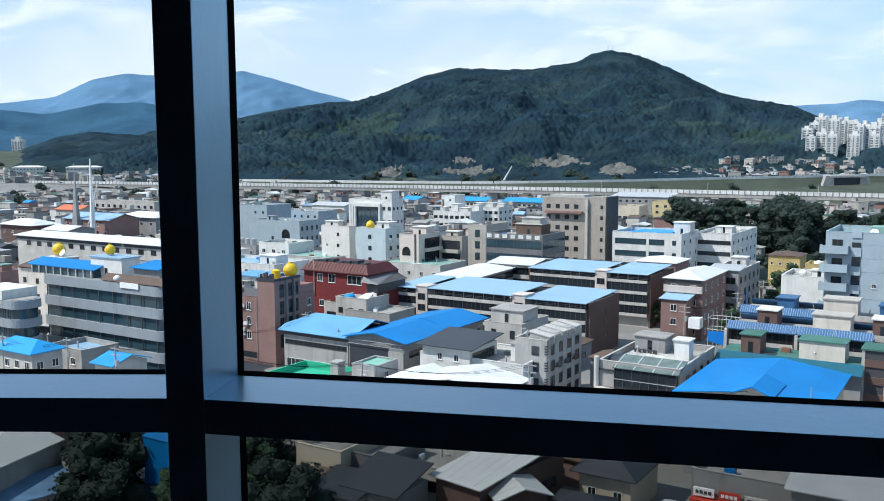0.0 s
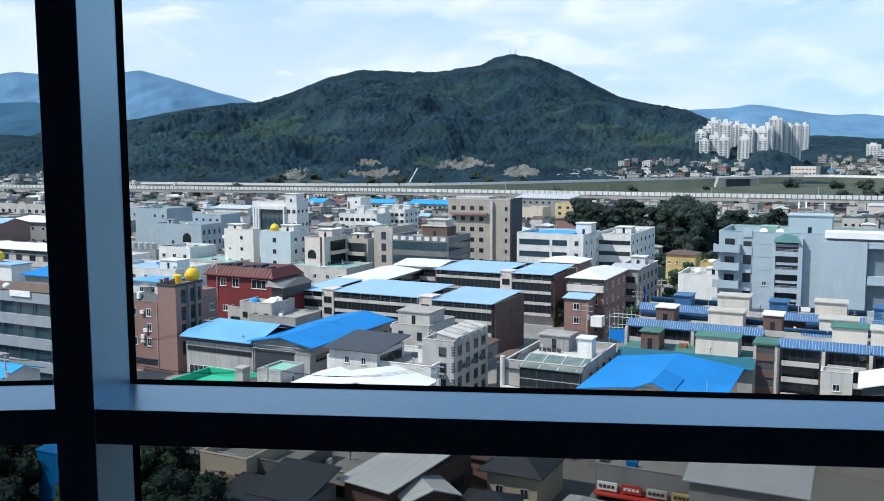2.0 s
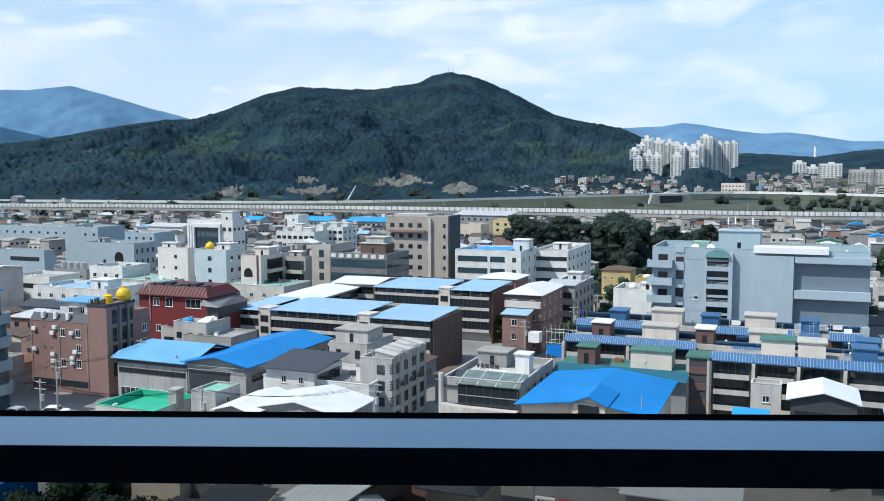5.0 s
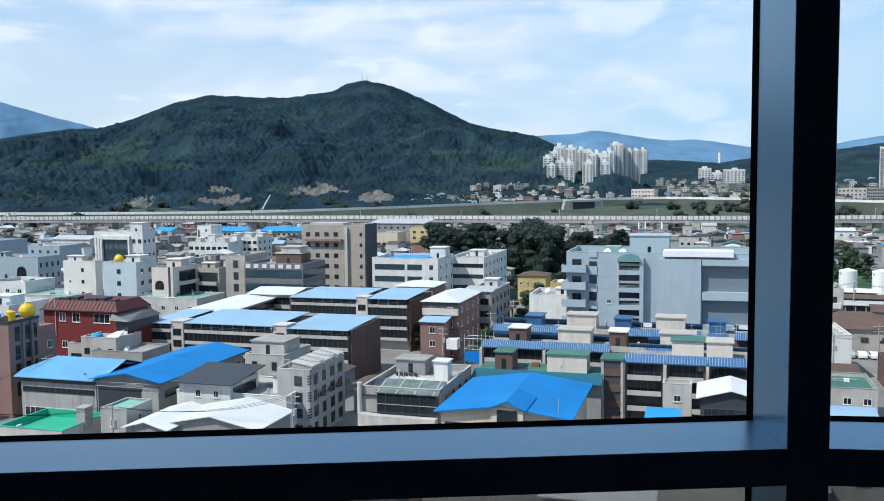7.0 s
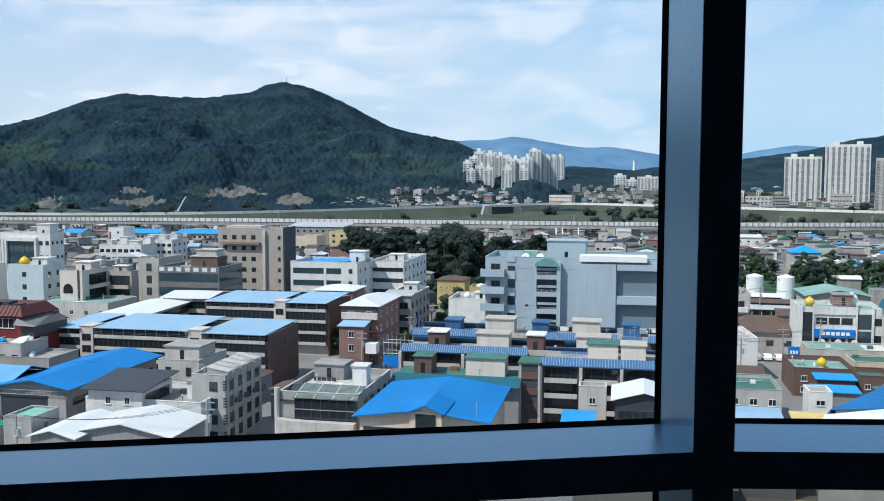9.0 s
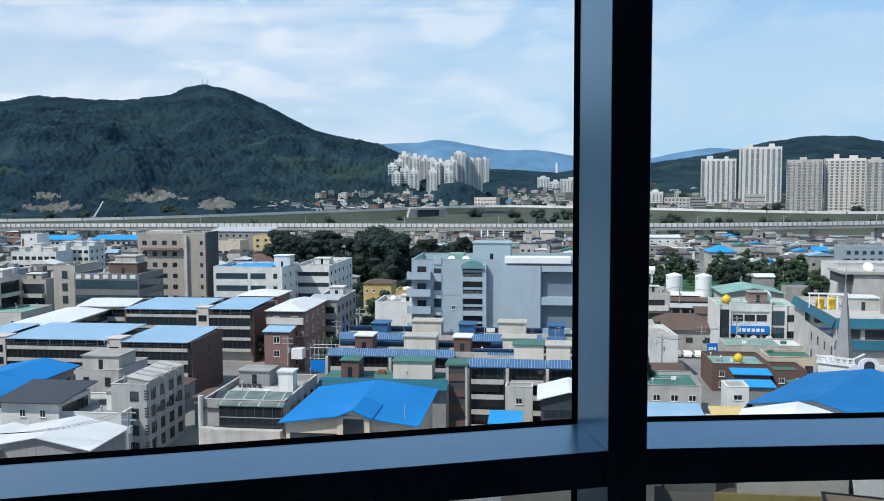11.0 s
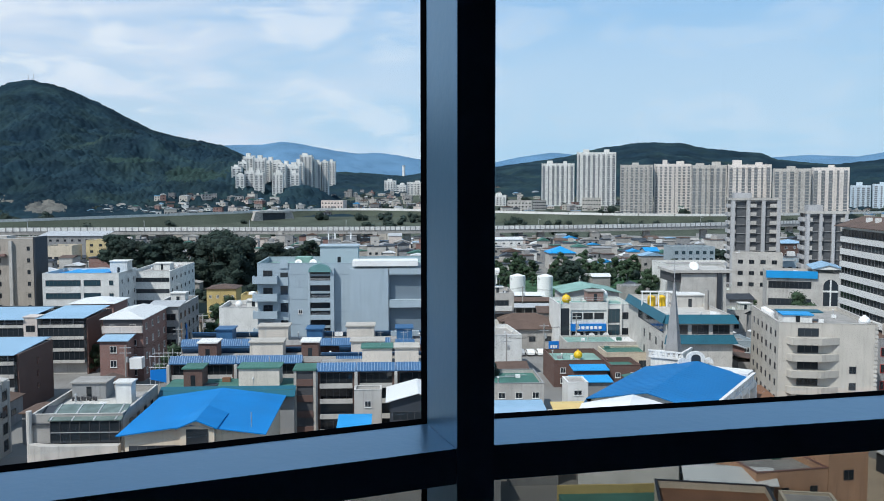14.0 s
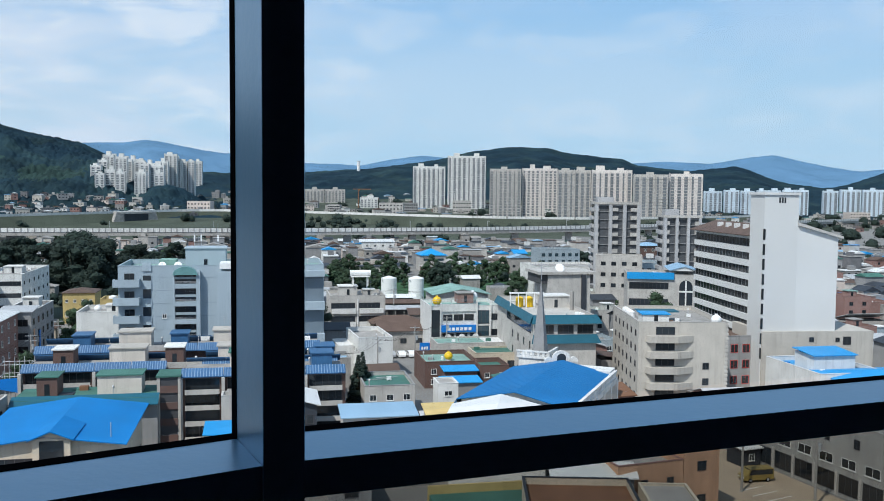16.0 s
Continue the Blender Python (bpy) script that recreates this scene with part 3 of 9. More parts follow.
def window_meshes(w, h, style):
    """Frame and pane of a window, made once for each size."""
    key = (round(w, 1), round(h, 1), style)
    if key not in WINDOWS:
        w, h = key[:2]
        f, p = Solid(), Solid()
        e = 0.07
        for x0, z0, x1, z1 in ((-w / 2, 0, w / 2, e), (-w / 2, h - e, w / 2, h), (-w / 2, e, -w / 2 + e, h - e), (w / 2 - e, e, w / 2, h - e)):
            f.box(x0, -0.07, z0, x1, 0.02, z1)
        n = max(2, round(w / 1.1)) if style != "slit" else 1
        for i in range(1, n):
            x = -w / 2 + w * i / n
            f.box(x - 0.03, -0.05, e, x + 0.03, 0.02, h - e)
        if style in ("white", "plain"):
            f.box(-w / 2 - 0.08, -0.14, -0.08, w / 2 + 0.08, 0.02, -0.002)
        p.box(-w / 2 + e, -0.03, e, w / 2 - e, 0.01, h - e)
        fm = {"white": FRAMEWHITE, "plain": FRAMEWHITE, "dark": FRAMEDARK, "blue": FRAMEDARK, "slit": FRAMEDARK, "red": REDPAINT}[style]
        WINDOWS[key] = f.mesh("window", fm), p.mesh("pane", BLUEGLASS if style == "blue" else GLASS)
    return WINDOWS[key]


def face_pose(face, w, d):
    """A frame on one wall: x along it, -y out of it, z up."""
    return {"F": pose(-w / 2, -d / 2, 0), "R": pose(w / 2, -d / 2, 0, 0, 0, 90), "L": pose(-w / 2, d / 2, 0, 0, 0, -90), "B": pose(w / 2, d / 2, 0, 0, 0, 180)}[face]


def window(t, m, x, z, w, h, style):
    """A window with its pane; past 280 m both are one mesh."""
    f, p = window_meshes(w, h, style)
    if t.matrix_basis.translation.length > 280:
        key = (f.name, "far")
        if key not in WINDOWS:
            q = bpy.data.meshes.new("window")
            o = len(f.vertices)
            q.from_pydata([tuple(v.co) for v in (*f.vertices, *p.vertices)], [], [tuple(g.vertices) for g in f.polygons] + [tuple(i + o for i in g.vertices) for g in p.polygons])
            q.materials.append(f.materials[0]), q.materials.append(p.materials[0])
            q.polygons.foreach_set("material_index", [0] * len(f.polygons) + [1] * len(p.polygons))
            q.update()
            WINDOWS[key] = q
        part("window", WINDOWS[key], (), t, at=m @ pose(x, 0, z))
        return
    ob = part("window", f, (), t, at=m @ pose(x, 0, z))
    part("pane", p, (), ob)


RNG = random.Random(11)


def dress(t, w, d, h, base, floors, specs, wall):
    """Windows, ribbons and balconies on the walls of a building."""
    fh = (h - base) / floors
    for face, kind, *a in specs:
        m = face_pose(face, w, d)
        size = w if face in "FB" else d
        if kind == "grid":
            n, ww, wh = a[:3]
            x0, x1 = (a[3] if len(a) > 3 else (0, 1))
            style = a[4] if len(a) > 4 else "white"
            rows = a[5] if len(a) > 5 else range(floors)
            for r in rows:
                for i in range(n):
                    x = size * (x0 + (x1 - x0) * (i + 0.5) / n)
                    window(t, m, x, base + fh * r + (fh - wh) * 0.5, ww, wh, style)
        elif kind == "band":
            wh = a[0]
            x0, x1 = (a[1] if len(a) > 1 else (0.03, 0.97))
            style = a[2] if len(a) > 2 else "dark"
            rows = a[3] if len(a) > 3 else range(floors)
            for r in rows:
                window(t, m, size * (x0 + x1) / 2, base + fh * r + (fh - wh) * 0.5, size * (x1 - x0), wh, style)
        elif kind == "balcony":
            x0, x1, deep, mat = a
            s = Solid()
            L = size * (x1 - x0)
            s.box(-L / 2, -deep, 0, L / 2, 0.02, 0.16)
            s.box(-L / 2, -deep, 0.16, L / 2, -deep + 0.12, 1.05)
            s.box(-L / 2, -deep + 0.12, 0.16, -L / 2 + 0.12, 0, 1.05)
            s.box(L / 2 - 0.12, -deep + 0.12, 0.16, L / 2, 0, 1.05)
            me = s.mesh("balcony", mat)
            for r in range(floors):
                z = base + fh * r
                part("balcony", me, (), t, at=m @ pose(size * (x0 + x1) / 2, 0, z - 0.1))
                window(t, m, size * (x0 + x1) / 2, z + 0.15, L - 0.3, fh - 0.5, "dark")
        elif kind == "ac":
            for i in range(a[0]):
                x, r = size * RNG.uniform(0.08, 0.95), RNG.randrange(floors)
                s = AC_MESH[0]
                part("air_conditioner", s, (), t, at=m @ pose(x, 0, base + fh * r + fh * 0.25))


ac = Solid().box(-0.42, -0.42, 0, 0.42, -0.08, 0.62).box(-0.3, -0.44, 0.08, 0.22, -0.421, 0.54).box(-0.38, -0.08, -0.08, -0.32, 0, 0).box(0.32, -0.08, -0.08, 0.38, 0, 0).box(-0.38, -0.4, -0.08, -0.32, -0.08, 0).box(0.32, -0.4, -0.08, 0.38, -0.08, 0)
AC_MESH = [ac.mesh("air_conditioner", WHITEPAINT)]


def roof_on(t, w, d, z, kind, mat, rise=1.6, over=0.6, axis="x", base_wall=None, offset=(0, 0)):
    """A pitched roof of sheet or tile, with its thickness, on a building."""
    s, ox, oy = Solid(), *offset
    W, D, e = w / 2 + over, d / 2 + over, 0.14
    if kind == "gable":
        half = D if axis == "x" else W
        prof = [(-half, 0), (0, rise), (half, 0), (half, e), (0, rise + e), (-half, e)]
        length = W if axis == "x" else D
        q = Solid().prism([prof[i] for i in (0, 1, 2, 3, 4, 5)], -length, length)
        turn = Matrix.Rotation(math.pi / 2, 4, "Z") if axis == "x" else Matrix.Identity(4)
        s.add([turn @ Vector(v) for v in q.v], q.f)
        if base_wall:
            half2 = (d if axis == "x" else w) / 2
            l2 = (w if axis == "x" else d) / 2
            r2 = rise * half2 / half
            g = Solid().prism([(-half2, -0.02), (half2, -0.02), (0, rise - 0.03)], -l2 + 0.01, l2 - 0.01)
            part("gable_wall", Solid().add([turn @ Vector(v) + Vector((ox, oy, z)) for v in g.v], g.f), base_wall, t)
    elif kind == "hip":
        if W >= D:
            r0, r1 = (-W + D * 0.9, 0), (W - D * 0.9, 0)
        else:
            r0, r1 = (0, -D + W * 0.9), (0, D - W * 0.9)
        c = [(-W, -D), (W, -D), (W, D), (-W, D)]
        v = [(x, y, 0) for x, y in c] + [(x, y, e) for x, y in c] + [(*r0, rise + e), (*r1, rise + e)]
        top = [(4, 5, 9, 8), (5, 6, 9), (6, 7, 8, 9), (7, 4, 8)] if W >= D else [(4, 5, 8), (5, 6, 9, 8), (6, 7, 9), (7, 4, 8, 9)]
        s.add(v, [(3, 2, 1, 0), (0, 1, 5, 4), (1, 2, 6, 5), (2, 3, 7, 6), (3, 0, 4, 7)] + top)
    elif kind == "shed":
        v = [(-W, -D, 0), (W, -D, 0), (W, D, rise), (-W, D, rise)]
        s.add(v + [(x, y, zz + e) for x, y, zz in v], [(3, 2, 1, 0), (4, 5, 6, 7), (0, 1, 5, 4), (1, 2, 6, 5), (2, 3, 7, 6), (3, 0, 4, 7)])
    s.v = [(x + ox, y + oy, zz + z) for x, y, zz in s.v]
    r = part("roof", s, mat, t)
    # seams of the sheet
    return r


def seams(t, w, d, z, rise, over, axis, mat, step=1.2):
    """Standing seams along the slope of a gable roof, in one piece."""
    s = Solid()
    half, length = ((d / 2 + over), (w / 2 + over)) if axis == "x" else ((w / 2 + over), (d / 2 + over))
    n = int(2 * length / step)
    for i in range(1, n):
        a = -length + 2 * length * i / n
        for g in (-1, 1):
            v = []
            for b, zz in ((0, rise), (g * half, 0)):
                for o in (-0.02, 0.02):
                    for up in (0.13, 0.165):
                        v.append((a + o, b, z + zz + up) if axis == "x" else (b, a + o, z + zz + up))
            s.add(v, [(0, 1, 3, 2), (4, 6, 7, 5), (0, 4, 5, 1), (2, 3, 7, 6), (1, 5, 7, 3), (0, 2, 6, 4)])
    return tagged(part("seam", s, mat, t), kind="stuff")


def building(name, label, x, y, w, d, h, yaw, wall=WHITE, floors=3, specs=(), roof="flat", top=ROOFGREY, rise=1.6, over=0.5, axis="x", parapet=0.9, base=0.3, category="building", coping=None, group="", ground=0.0, seam=False, clutter=True):
    """A building that stands on the ground, with its front to the south: walls, roof and what is on its walls. Returns the thing."""
    t = thing(name, label, category, pose(x, y, ground, 0, 0, yaw), group)
    FOOT.append((x, y, w, d, yaw))
    s = Solid()
    X, Y = w / 2, d / 2
    if roof == "flat":
        s.box(-X, -Y, -1.0, X, Y, h - parapet)
        p = 0.22
        s.box(-X, -Y, h - parapet, X, -Y + p, h).box(-X, Y - p, h - parapet, X, Y, h)
        s.box(-X, -Y + p, h - parapet, -X + p, Y - p, h).box(X - p, -Y + p, h - parapet, X, Y - p, h)
        part("wall", s, wall, t)
        part("roof", Solid().box(-X + p + 0.004, -Y + p + 0.004, h - parapet + 0.004, X - p - 0.004, Y - p - 0.004, h - parapet + 0.06), top, t)
        c, q, o = Solid(), 0.05, p + 0.05
        for b in ((-X - q, -Y - q, X + q, -Y + o), (-X - q, Y - o, X + q, Y + q), (-X - q, -Y + o, -X + o, Y - o), (X - o, -Y + o, X + q, Y - o)):
            c.box(b[0], b[1], h + 0.002, b[2], b[3], h + 0.09)
        part("coping", c, coping or wall, t)
        if clutter and w * d > 50:
            roof_clutter(t, w, d, h - parapet + 0.06, RNG)
    else:
        s.box(-X, -Y, -1.0, X, Y, h)
        part("wall", s, wall, t)
        roof_on(t, w, d, h, roof, top, rise, over, axis, wall if roof == "gable" else None)
        if seam:
            seams(t, w, d, h, rise, over, axis, top)
    if floors:
        dress(t, w, d, h - (parapet if roof == "flat" else 0.2), base, floors, specs, wall)
    return t


def roof_clutter(t, w, d, z, rr):
    """Vents, condensers and pipes that stand about on a flat roof."""
    for i in range(min(8, int(w * d / 26))):
        x, y = rr.uniform(-w / 2 + 0.9, w / 2 - 0.9), rr.uniform(-d / 2 + 0.9, d / 2 - 0.9)
        k = rr.randrange(4)
        if k == 0:
            part("condenser", AC_MESH[0], (), t, at=pose(x, y, z + 0.08, 0, 0, rr.choice((0, 90, 180))))
        elif k == 1:
            part("vent_pipe", Solid().tube((x, y, z), (x, y, z + 1.1), 0.12, sides=7).tube((x, y, z + 1.1), (x, y, z + 1.35), 0.24, 0.08, 8), METALGREY, t)
        elif k == 2:
            part("roof_crate", Solid().box(x - 0.6, y - 0.4, z, x + 0.5, y + 0.5, z + rr.uniform(0.4, 1.0)), rr.choice((WHITEPAINT, RUST, GREY, BLUE, GREENROOF)), t)
        else:
            part("roof_pipe", Solid().tube((x - 2, y, z + 0.15), (x + 2, y, z + 0.15), 0.07, sides=6), METALGREY, t)


def stair_house(t, x, y, z, w, d, h, wall=WHITE, top=ROOFGREY, door=True, over=0.25, name="stair_house", side="F"):
    """The little house over the stairs on a flat roof."""
    b = part(name, Solid().box(x - w / 2, y - d / 2, z, x + w / 2, y + d / 2, z + h), wall, t)
    part("lid", Solid().box(x - w / 2 - over, y - d / 2 - over, z + h + 0.002, x + w / 2 + over, y + d / 2 + over, z + h + 0.2), top, b)
    if w > 2.5 and RNG.random() < 0.5:
        a = RNG.uniform(-0.3, 0.3) * w
        part("aerial", Solid().tube((x + a, y, z + h + 0.2), (x + a, y, z + h + 2.6), 0.03, sides=5).tube((x + a - 0.6, y, z + h + 2.3), (x + a + 0.6, y, z + h + 2.3), 0.02, sides=4).tube((x + a - 0.4, y, z + h + 1.9), (x + a + 0.4, y, z + h + 1.9), 0.02, sides=4), METALGREY, b)
    if door:
        m = pose(x, y - d / 2, z + 0.05) if side == "F" else pose(x + w / 2, y, z + 0.05, 0, 0, 90)
        f, p = window_meshes(0.9, 1.9, "slit")
        part("door", p, (), b, at=m)
    return b


def place(b, x, y, z=0.0):
    """A spot on a building, in the world."""
    return b.matrix_basis @ pose(x, y, z)




def ball_tank(m, r=1.25, mat=PLASTICYELLOW):
    s = Solid().ball((0, 0, r * 1.05), r, rings=10, seg=18)
    key = (round(r, 1), mat.name)
    t = thing("water_tank", "yellow plastic ball-shaped water tank on a roof" if mat is PLASTICYELLOW else "blue plastic water tank on a roof", "water tank", m)
    part("tank", s, mat, t, smooth=True)
    part("ring_foot", Solid().tube((0, 0, 0), (0, 0, r * 0.3), r * 0.75, r * 0.7, 14), METALGREY, t)
    part("lid", Solid().tube((0, 0, r * 2.02), (0, 0, r * 2.2), r * 0.28, r * 0.26, 12), mat, t)
    part("rib", Solid().tube((0, 0, r * 0.98), (0, 0, r * 1.12), r * 1.03, r * 1.03, 18), mat, t)
    return t


def drum_tank(m, r=0.9, h=1.8, mat=PLASTICBLUE, label="blue plastic drum water tank on a roof"):
    t = thing("water_tank", label, "water tank", m)
    part("tank", Solid().tube((0, 0, 0.1), (0, 0, h), r, r * 0.96, 16).tube((0, 0, h), (0, 0, h + 0.25), r * 0.9, r * 0.3, 16), mat, t)
    part("foot", Solid().box(-r, -r, 0, r, r, 0.1), CONCRETE, t)
    return t


def dish(m, r=0.7):
    t = thing("satellite_dish", "white satellite dish on a roof", "satellite dish", m)
    s = Solid()
    ring = lambda q, z: [(q * math.cos(i * math.pi / 8), q * math.sin(i * math.pi / 8), z) for i in range(16)]
    v = [(0, 0, 0)] + ring(r * 0.5, 0.06) + ring(r, 0.22) + ring(r, 0.26) + ring(r * 0.5, 0.1)
    f = [(0, 1 + i, 1 + (i + 1) % 16) for i in range(16)]
    for a in (1, 17, 33):
        f += [(a + i, a + 16 + i, a + 16 + (i + 1) % 16, a + (i + 1) % 16) for i in range(16)]
    tilt = pose(0, 0, 0.9, 55, 0, 0)
    s.add([tilt @ Vector(p) for p in v], f)
    part("reflector", s, WHITEPAINT, t, smooth=True)
    part("mast", Solid().tube((0, 0, 0), (0, 0, 0.9), 0.05), METALGREY, t)
    part("arm", Solid().tube((0, 0, 0.9), (0, -0.65, 1.4), 0.025), METALGREY, t)


def railing(t, x0, y0, x1, y1, z, h=1.0, mat=METALGREY, step=1.5):
    """A thin rail on posts."""
    s = Solid()
    n = max(1, int(math.hypot(x1 - x0, y1 - y0) / step))
    for i in range(n + 1):
        a, b = x0 + (x1 - x0) * i / n, y0 + (y1 - y0) * i / n
        s.tube((a, b, z), (a, b, z + h), 0.03, sides=5)
    for k in (0.5, 1.0):
        s.tube((x0, y0, z + h * k), (x1, y1, z + h * k), 0.03, sides=5)
    return part("railing", s, mat, t)


def bars(t, m, n, w, h, mat, depth=0.05):
    """Plain bars in place of writing."""
    for i in range(n):
        x = w * (i + 0.5) / n
        s = Solid().box(x - w / n * 0.36, -depth, 0, x + w / n * 0.36, 0, h)
        part("letter_bar", s, mat, t, at=m)


# ---- near blocks, west ----
b = building("brick_hotel", "red-brown brick hotel with air conditioners on its wall", -101.6, 145.2, 17.8, 11.5, 12.0, -8, BRICK, 4, [("F", "grid", 1, 1.1, 1.5, (0.34, 0.52), "white", [1, 3]), ("F", "grid", 1, 1.1, 1.5, (0.52, 0.74), "white", [1, 2, 3]), ("R", "grid", 1, 1.2, 1.4, (0.72, 0.98), "white", [2, 3])], top=ROOFGREY, coping=BRICK, parapet=0.5, ground=1.0)
bw, bd = 17.8, 11.5
tower = part("tower", Solid().box(bw / 2 - 4.2, -bd / 2 - 0.12, -1, bw / 2 + 0.06, -bd / 2 + 7.2, 15.2), BRICK, b)
part("tower_parapet", Solid().box(bw / 2 - 4.3, -bd / 2 - 0.22, 15.2, bw / 2 + 0.16, -bd / 2 + 0.1, 15.7).box(bw / 2 - 0.16, -bd / 2 + 0.1, 15.2, bw / 2 + 0.16, -bd / 2 + 7.3, 15.7).box(bw / 2 - 4.3, -bd / 2 + 0.1, 15.2, bw / 2 - 4.0, -bd / 2 + 7.3, 15.7), CHARCOAL, tower)
part("dark_mansard", Solid().add([(-bw / 2, -bd / 2 - 0.02, 12.1), (bw / 2 - 4.25, -bd / 2 - 0.02, 12.1), (bw / 2 - 4.25, -bd / 2 + 0.9, 13.4), (-bw / 2, -bd / 2 + 0.9, 13.4), (-bw / 2, -bd / 2 + 1.3, 12.1), (bw / 2 - 4.25, -bd / 2 + 1.3, 12.1)], [(0, 1, 2, 3), (3, 2, 5, 4), (0, 3, 4), (1, 5, 2), (0, 4, 5, 1)]), CHARCOAL, b, "dark sloping parapet")
attic = stair_house(b, -0.2, 0.6, 11.6, 9.6, 6, 3.6, WHITE, MIDBLUE, False, over=0.5)
for k in (-2.2, 0.6, 2.6):
    window(b, pose(-0.2 + k, -2.4, 0), 0, 13.2, 1.0, 1.2, "white")
part("attic_canopy", Solid().box(-2.4, -3.4, 14.3, 0.0, -2.4, 14.42), OFFWHITE, attic)
for i in range(3):
    part("gooseneck_vent", Solid().box(-6.2 + i * 2.9, -bd / 2 - 0.1, 12.5, -5.6 + i * 2.9, -bd / 2 + 0.5, 13.7).tube((-5.9 + i * 2.9, -bd / 2 - 0.12, 13.1), (-5.9 + i * 2.9, -bd / 2 - 0.1, 13.1), 0.18, sides=8), WHITEPAINT, b)
for xx, zz in ((-7.9, 10.2), (-7.9, 6.4), (-3.6, 9.6), (-3.6, 5.7), (-3.6, 4.4), (0.9, 9.8), (0.9, 5.2), (0.9, 4.4), (-3.0, 10.7), (1.6, 6.4)):
    part("air_conditioner", AC_MESH[0], (), b, at=pose(xx, -bd / 2, zz))
for xx in (-5.6, -3.9):
    for zz in (3.0, 6.9, 10.6):
        part("vent_hole", Solid().box(xx - 0.2, -bd / 2 - 0.03, zz, xx + 0.2, -bd / 2 + 0.05, zz + 0.4), FRAMEDARK, b)
for xx in (-8.7, -2.1, 4.3):
    part("gas_pipe", Solid().tube((xx, -bd / 2 - 0.14, 0), (xx, -bd / 2 - 0.14, 11.8), 0.05, sides=6), OFFWHITE, b)
part("shop_strip", Solid().box(-bw / 2 + 0.4, -bd / 2 - 0.06, 0.2, bw / 2 - 4.6, -bd / 2 + 0.05, 1.3), GLASS, b, "dark basement windows")
for yy in (-3.9, -1.5, 0.3):
    for i in range(4):
        part("stair_window", Solid().box(bw / 2 + 0.07, yy - 0.55, 2.4 + i * 3.2, bw / 2 + 0.13, yy + 0.55, 4.9 + i * 3.2), GLASS, tower)
part("window_pier", Solid().box(bw / 2 + 0.07, -3.0, 2, bw / 2 + 0.5, -2.5, 15.2).box(bw / 2 + 0.07, -0.9, 2, bw / 2 + 0.5, -0.4, 15.2), DARKGREY, tower)
part("back_block", Solid().box(bw / 2 - 6, -bd / 2 + 7.3, 12.0, bw / 2 - 0.1, bd / 2 - 0.1, 13.6), BRICK, b)
railing(b, bw / 2 - 4, -bd / 2, bw / 2, -bd / 2, 15.7, 0.7, RUST)
for k in range(5):
    part("roof_drum", Solid().tube((bw / 2 - 3.7 + k * 0.7, -bd / 2 + 0.5 + 0.2 * (k % 2), 15.3), (bw / 2 - 3.7 + k * 0.7, -bd / 2 + 0.5 + 0.2 * (k % 2), 16.4 + 0.2 * (k % 3)), 0.28, sides=8), FRAMEDARK, b)
ball_tank(place(b, bw / 2 - 1.2, 0.2, 15.2), 1.4)
drum_tank(place(b, bw / 2 - 2.6, -2.3, 15.2), 0.85, 1.6, PLASTICYELLOW, "yellow plastic drum tank on a brick roof")

b = building("light_blue_hall", "grey hall with a clear light blue sheet roof", -81.6, 140.8, 14.8, 13, 8, -9, LIGHTTILE, 2, [("F", "band", 1.6, (0.04, 0.40), "plain", [0]), ("F", "band", 1.6, (0.45, 0.88), "plain", [0]), ("F", "grid", 1, 0.8, 1.4, (0.9, 1.0), "plain", [0]), ("F", "band", 0.9, (0.02, 0.98), "dark", [1])], "flat", ROOFGREY, parapet=0.2)
hip = Solid()
hv = [(-8.2, -7.3, 8.1), (8.6, -7.3, 8.1), (8.6, 7.3, 8.1), (-8.2, 7.3, 8.1), (-8.2, -5.2, 8.9), (-8.2, 5.2, 8.9), (-5.4, 0, 10.3), (8.6, 0, 10.3)]
hip.add(hv + [(a, c, z - 0.12) for a, c, z in hv], [(0, 1, 7, 6, 4), (6, 7, 2, 3, 5), (4, 6, 5), (0, 4, 5, 3), (8, 12, 14, 15, 9), (14, 13, 11, 10, 15), (0, 8, 9, 1), (2, 10, 11, 3), (1, 9, 15, 10, 2, 7)])
part("sheet_roof", hip, MIDBLUE, b)
# near-black strip on the wall stands in for shade under the eave
part("dark_eave_gap", Solid().box(-7.45, -6.56, 7.2, 7.45, -6.51, 8.0), FRAMEDARK, b)
b = building("blue_hall", "open-fronted hall with a vivid blue gabled sheet roof", -66.9, 144.7, 11.7, 26.4, 8.5, -9, GREY, 2, [("R", "band", 1.2, (0.05, 0.95), "dark", [1]), ("R", "grid", 3, 0.9, 1.6, (0.0, 0.4), "white", [0])], "gable", BLUE, 1.25, 0.9, "y")
# flat charcoal panel on the front paints the shade inside the open bay
part("dark_bay", Solid().box(-5.6, -13.28, 0.2, 2.6, -13.22, 7.4), CHARCOAL, b, "charcoal panel for the shade of the open bay")
part("front_panel", Solid().box(2.7, -13.5, 0.2, 5.8, -13.23, 6.9), LIGHTTILE, b)
truss = Solid().tube((-5.8, -13.6, 7.5), (5.8, -13.6, 7.5), 0.06, sides=5).tube((-5.8, -13.6, 8.2), (5.8, -13.6, 8.2), 0.06, sides=5)
for k in range(12):
    truss.tube((-5.8 + k * 0.97, -13.6, 7.5), (-5.3 + k * 0.97, -13.6, 8.2), 0.035, sides=4)
part("truss", truss, METALGREY, b)
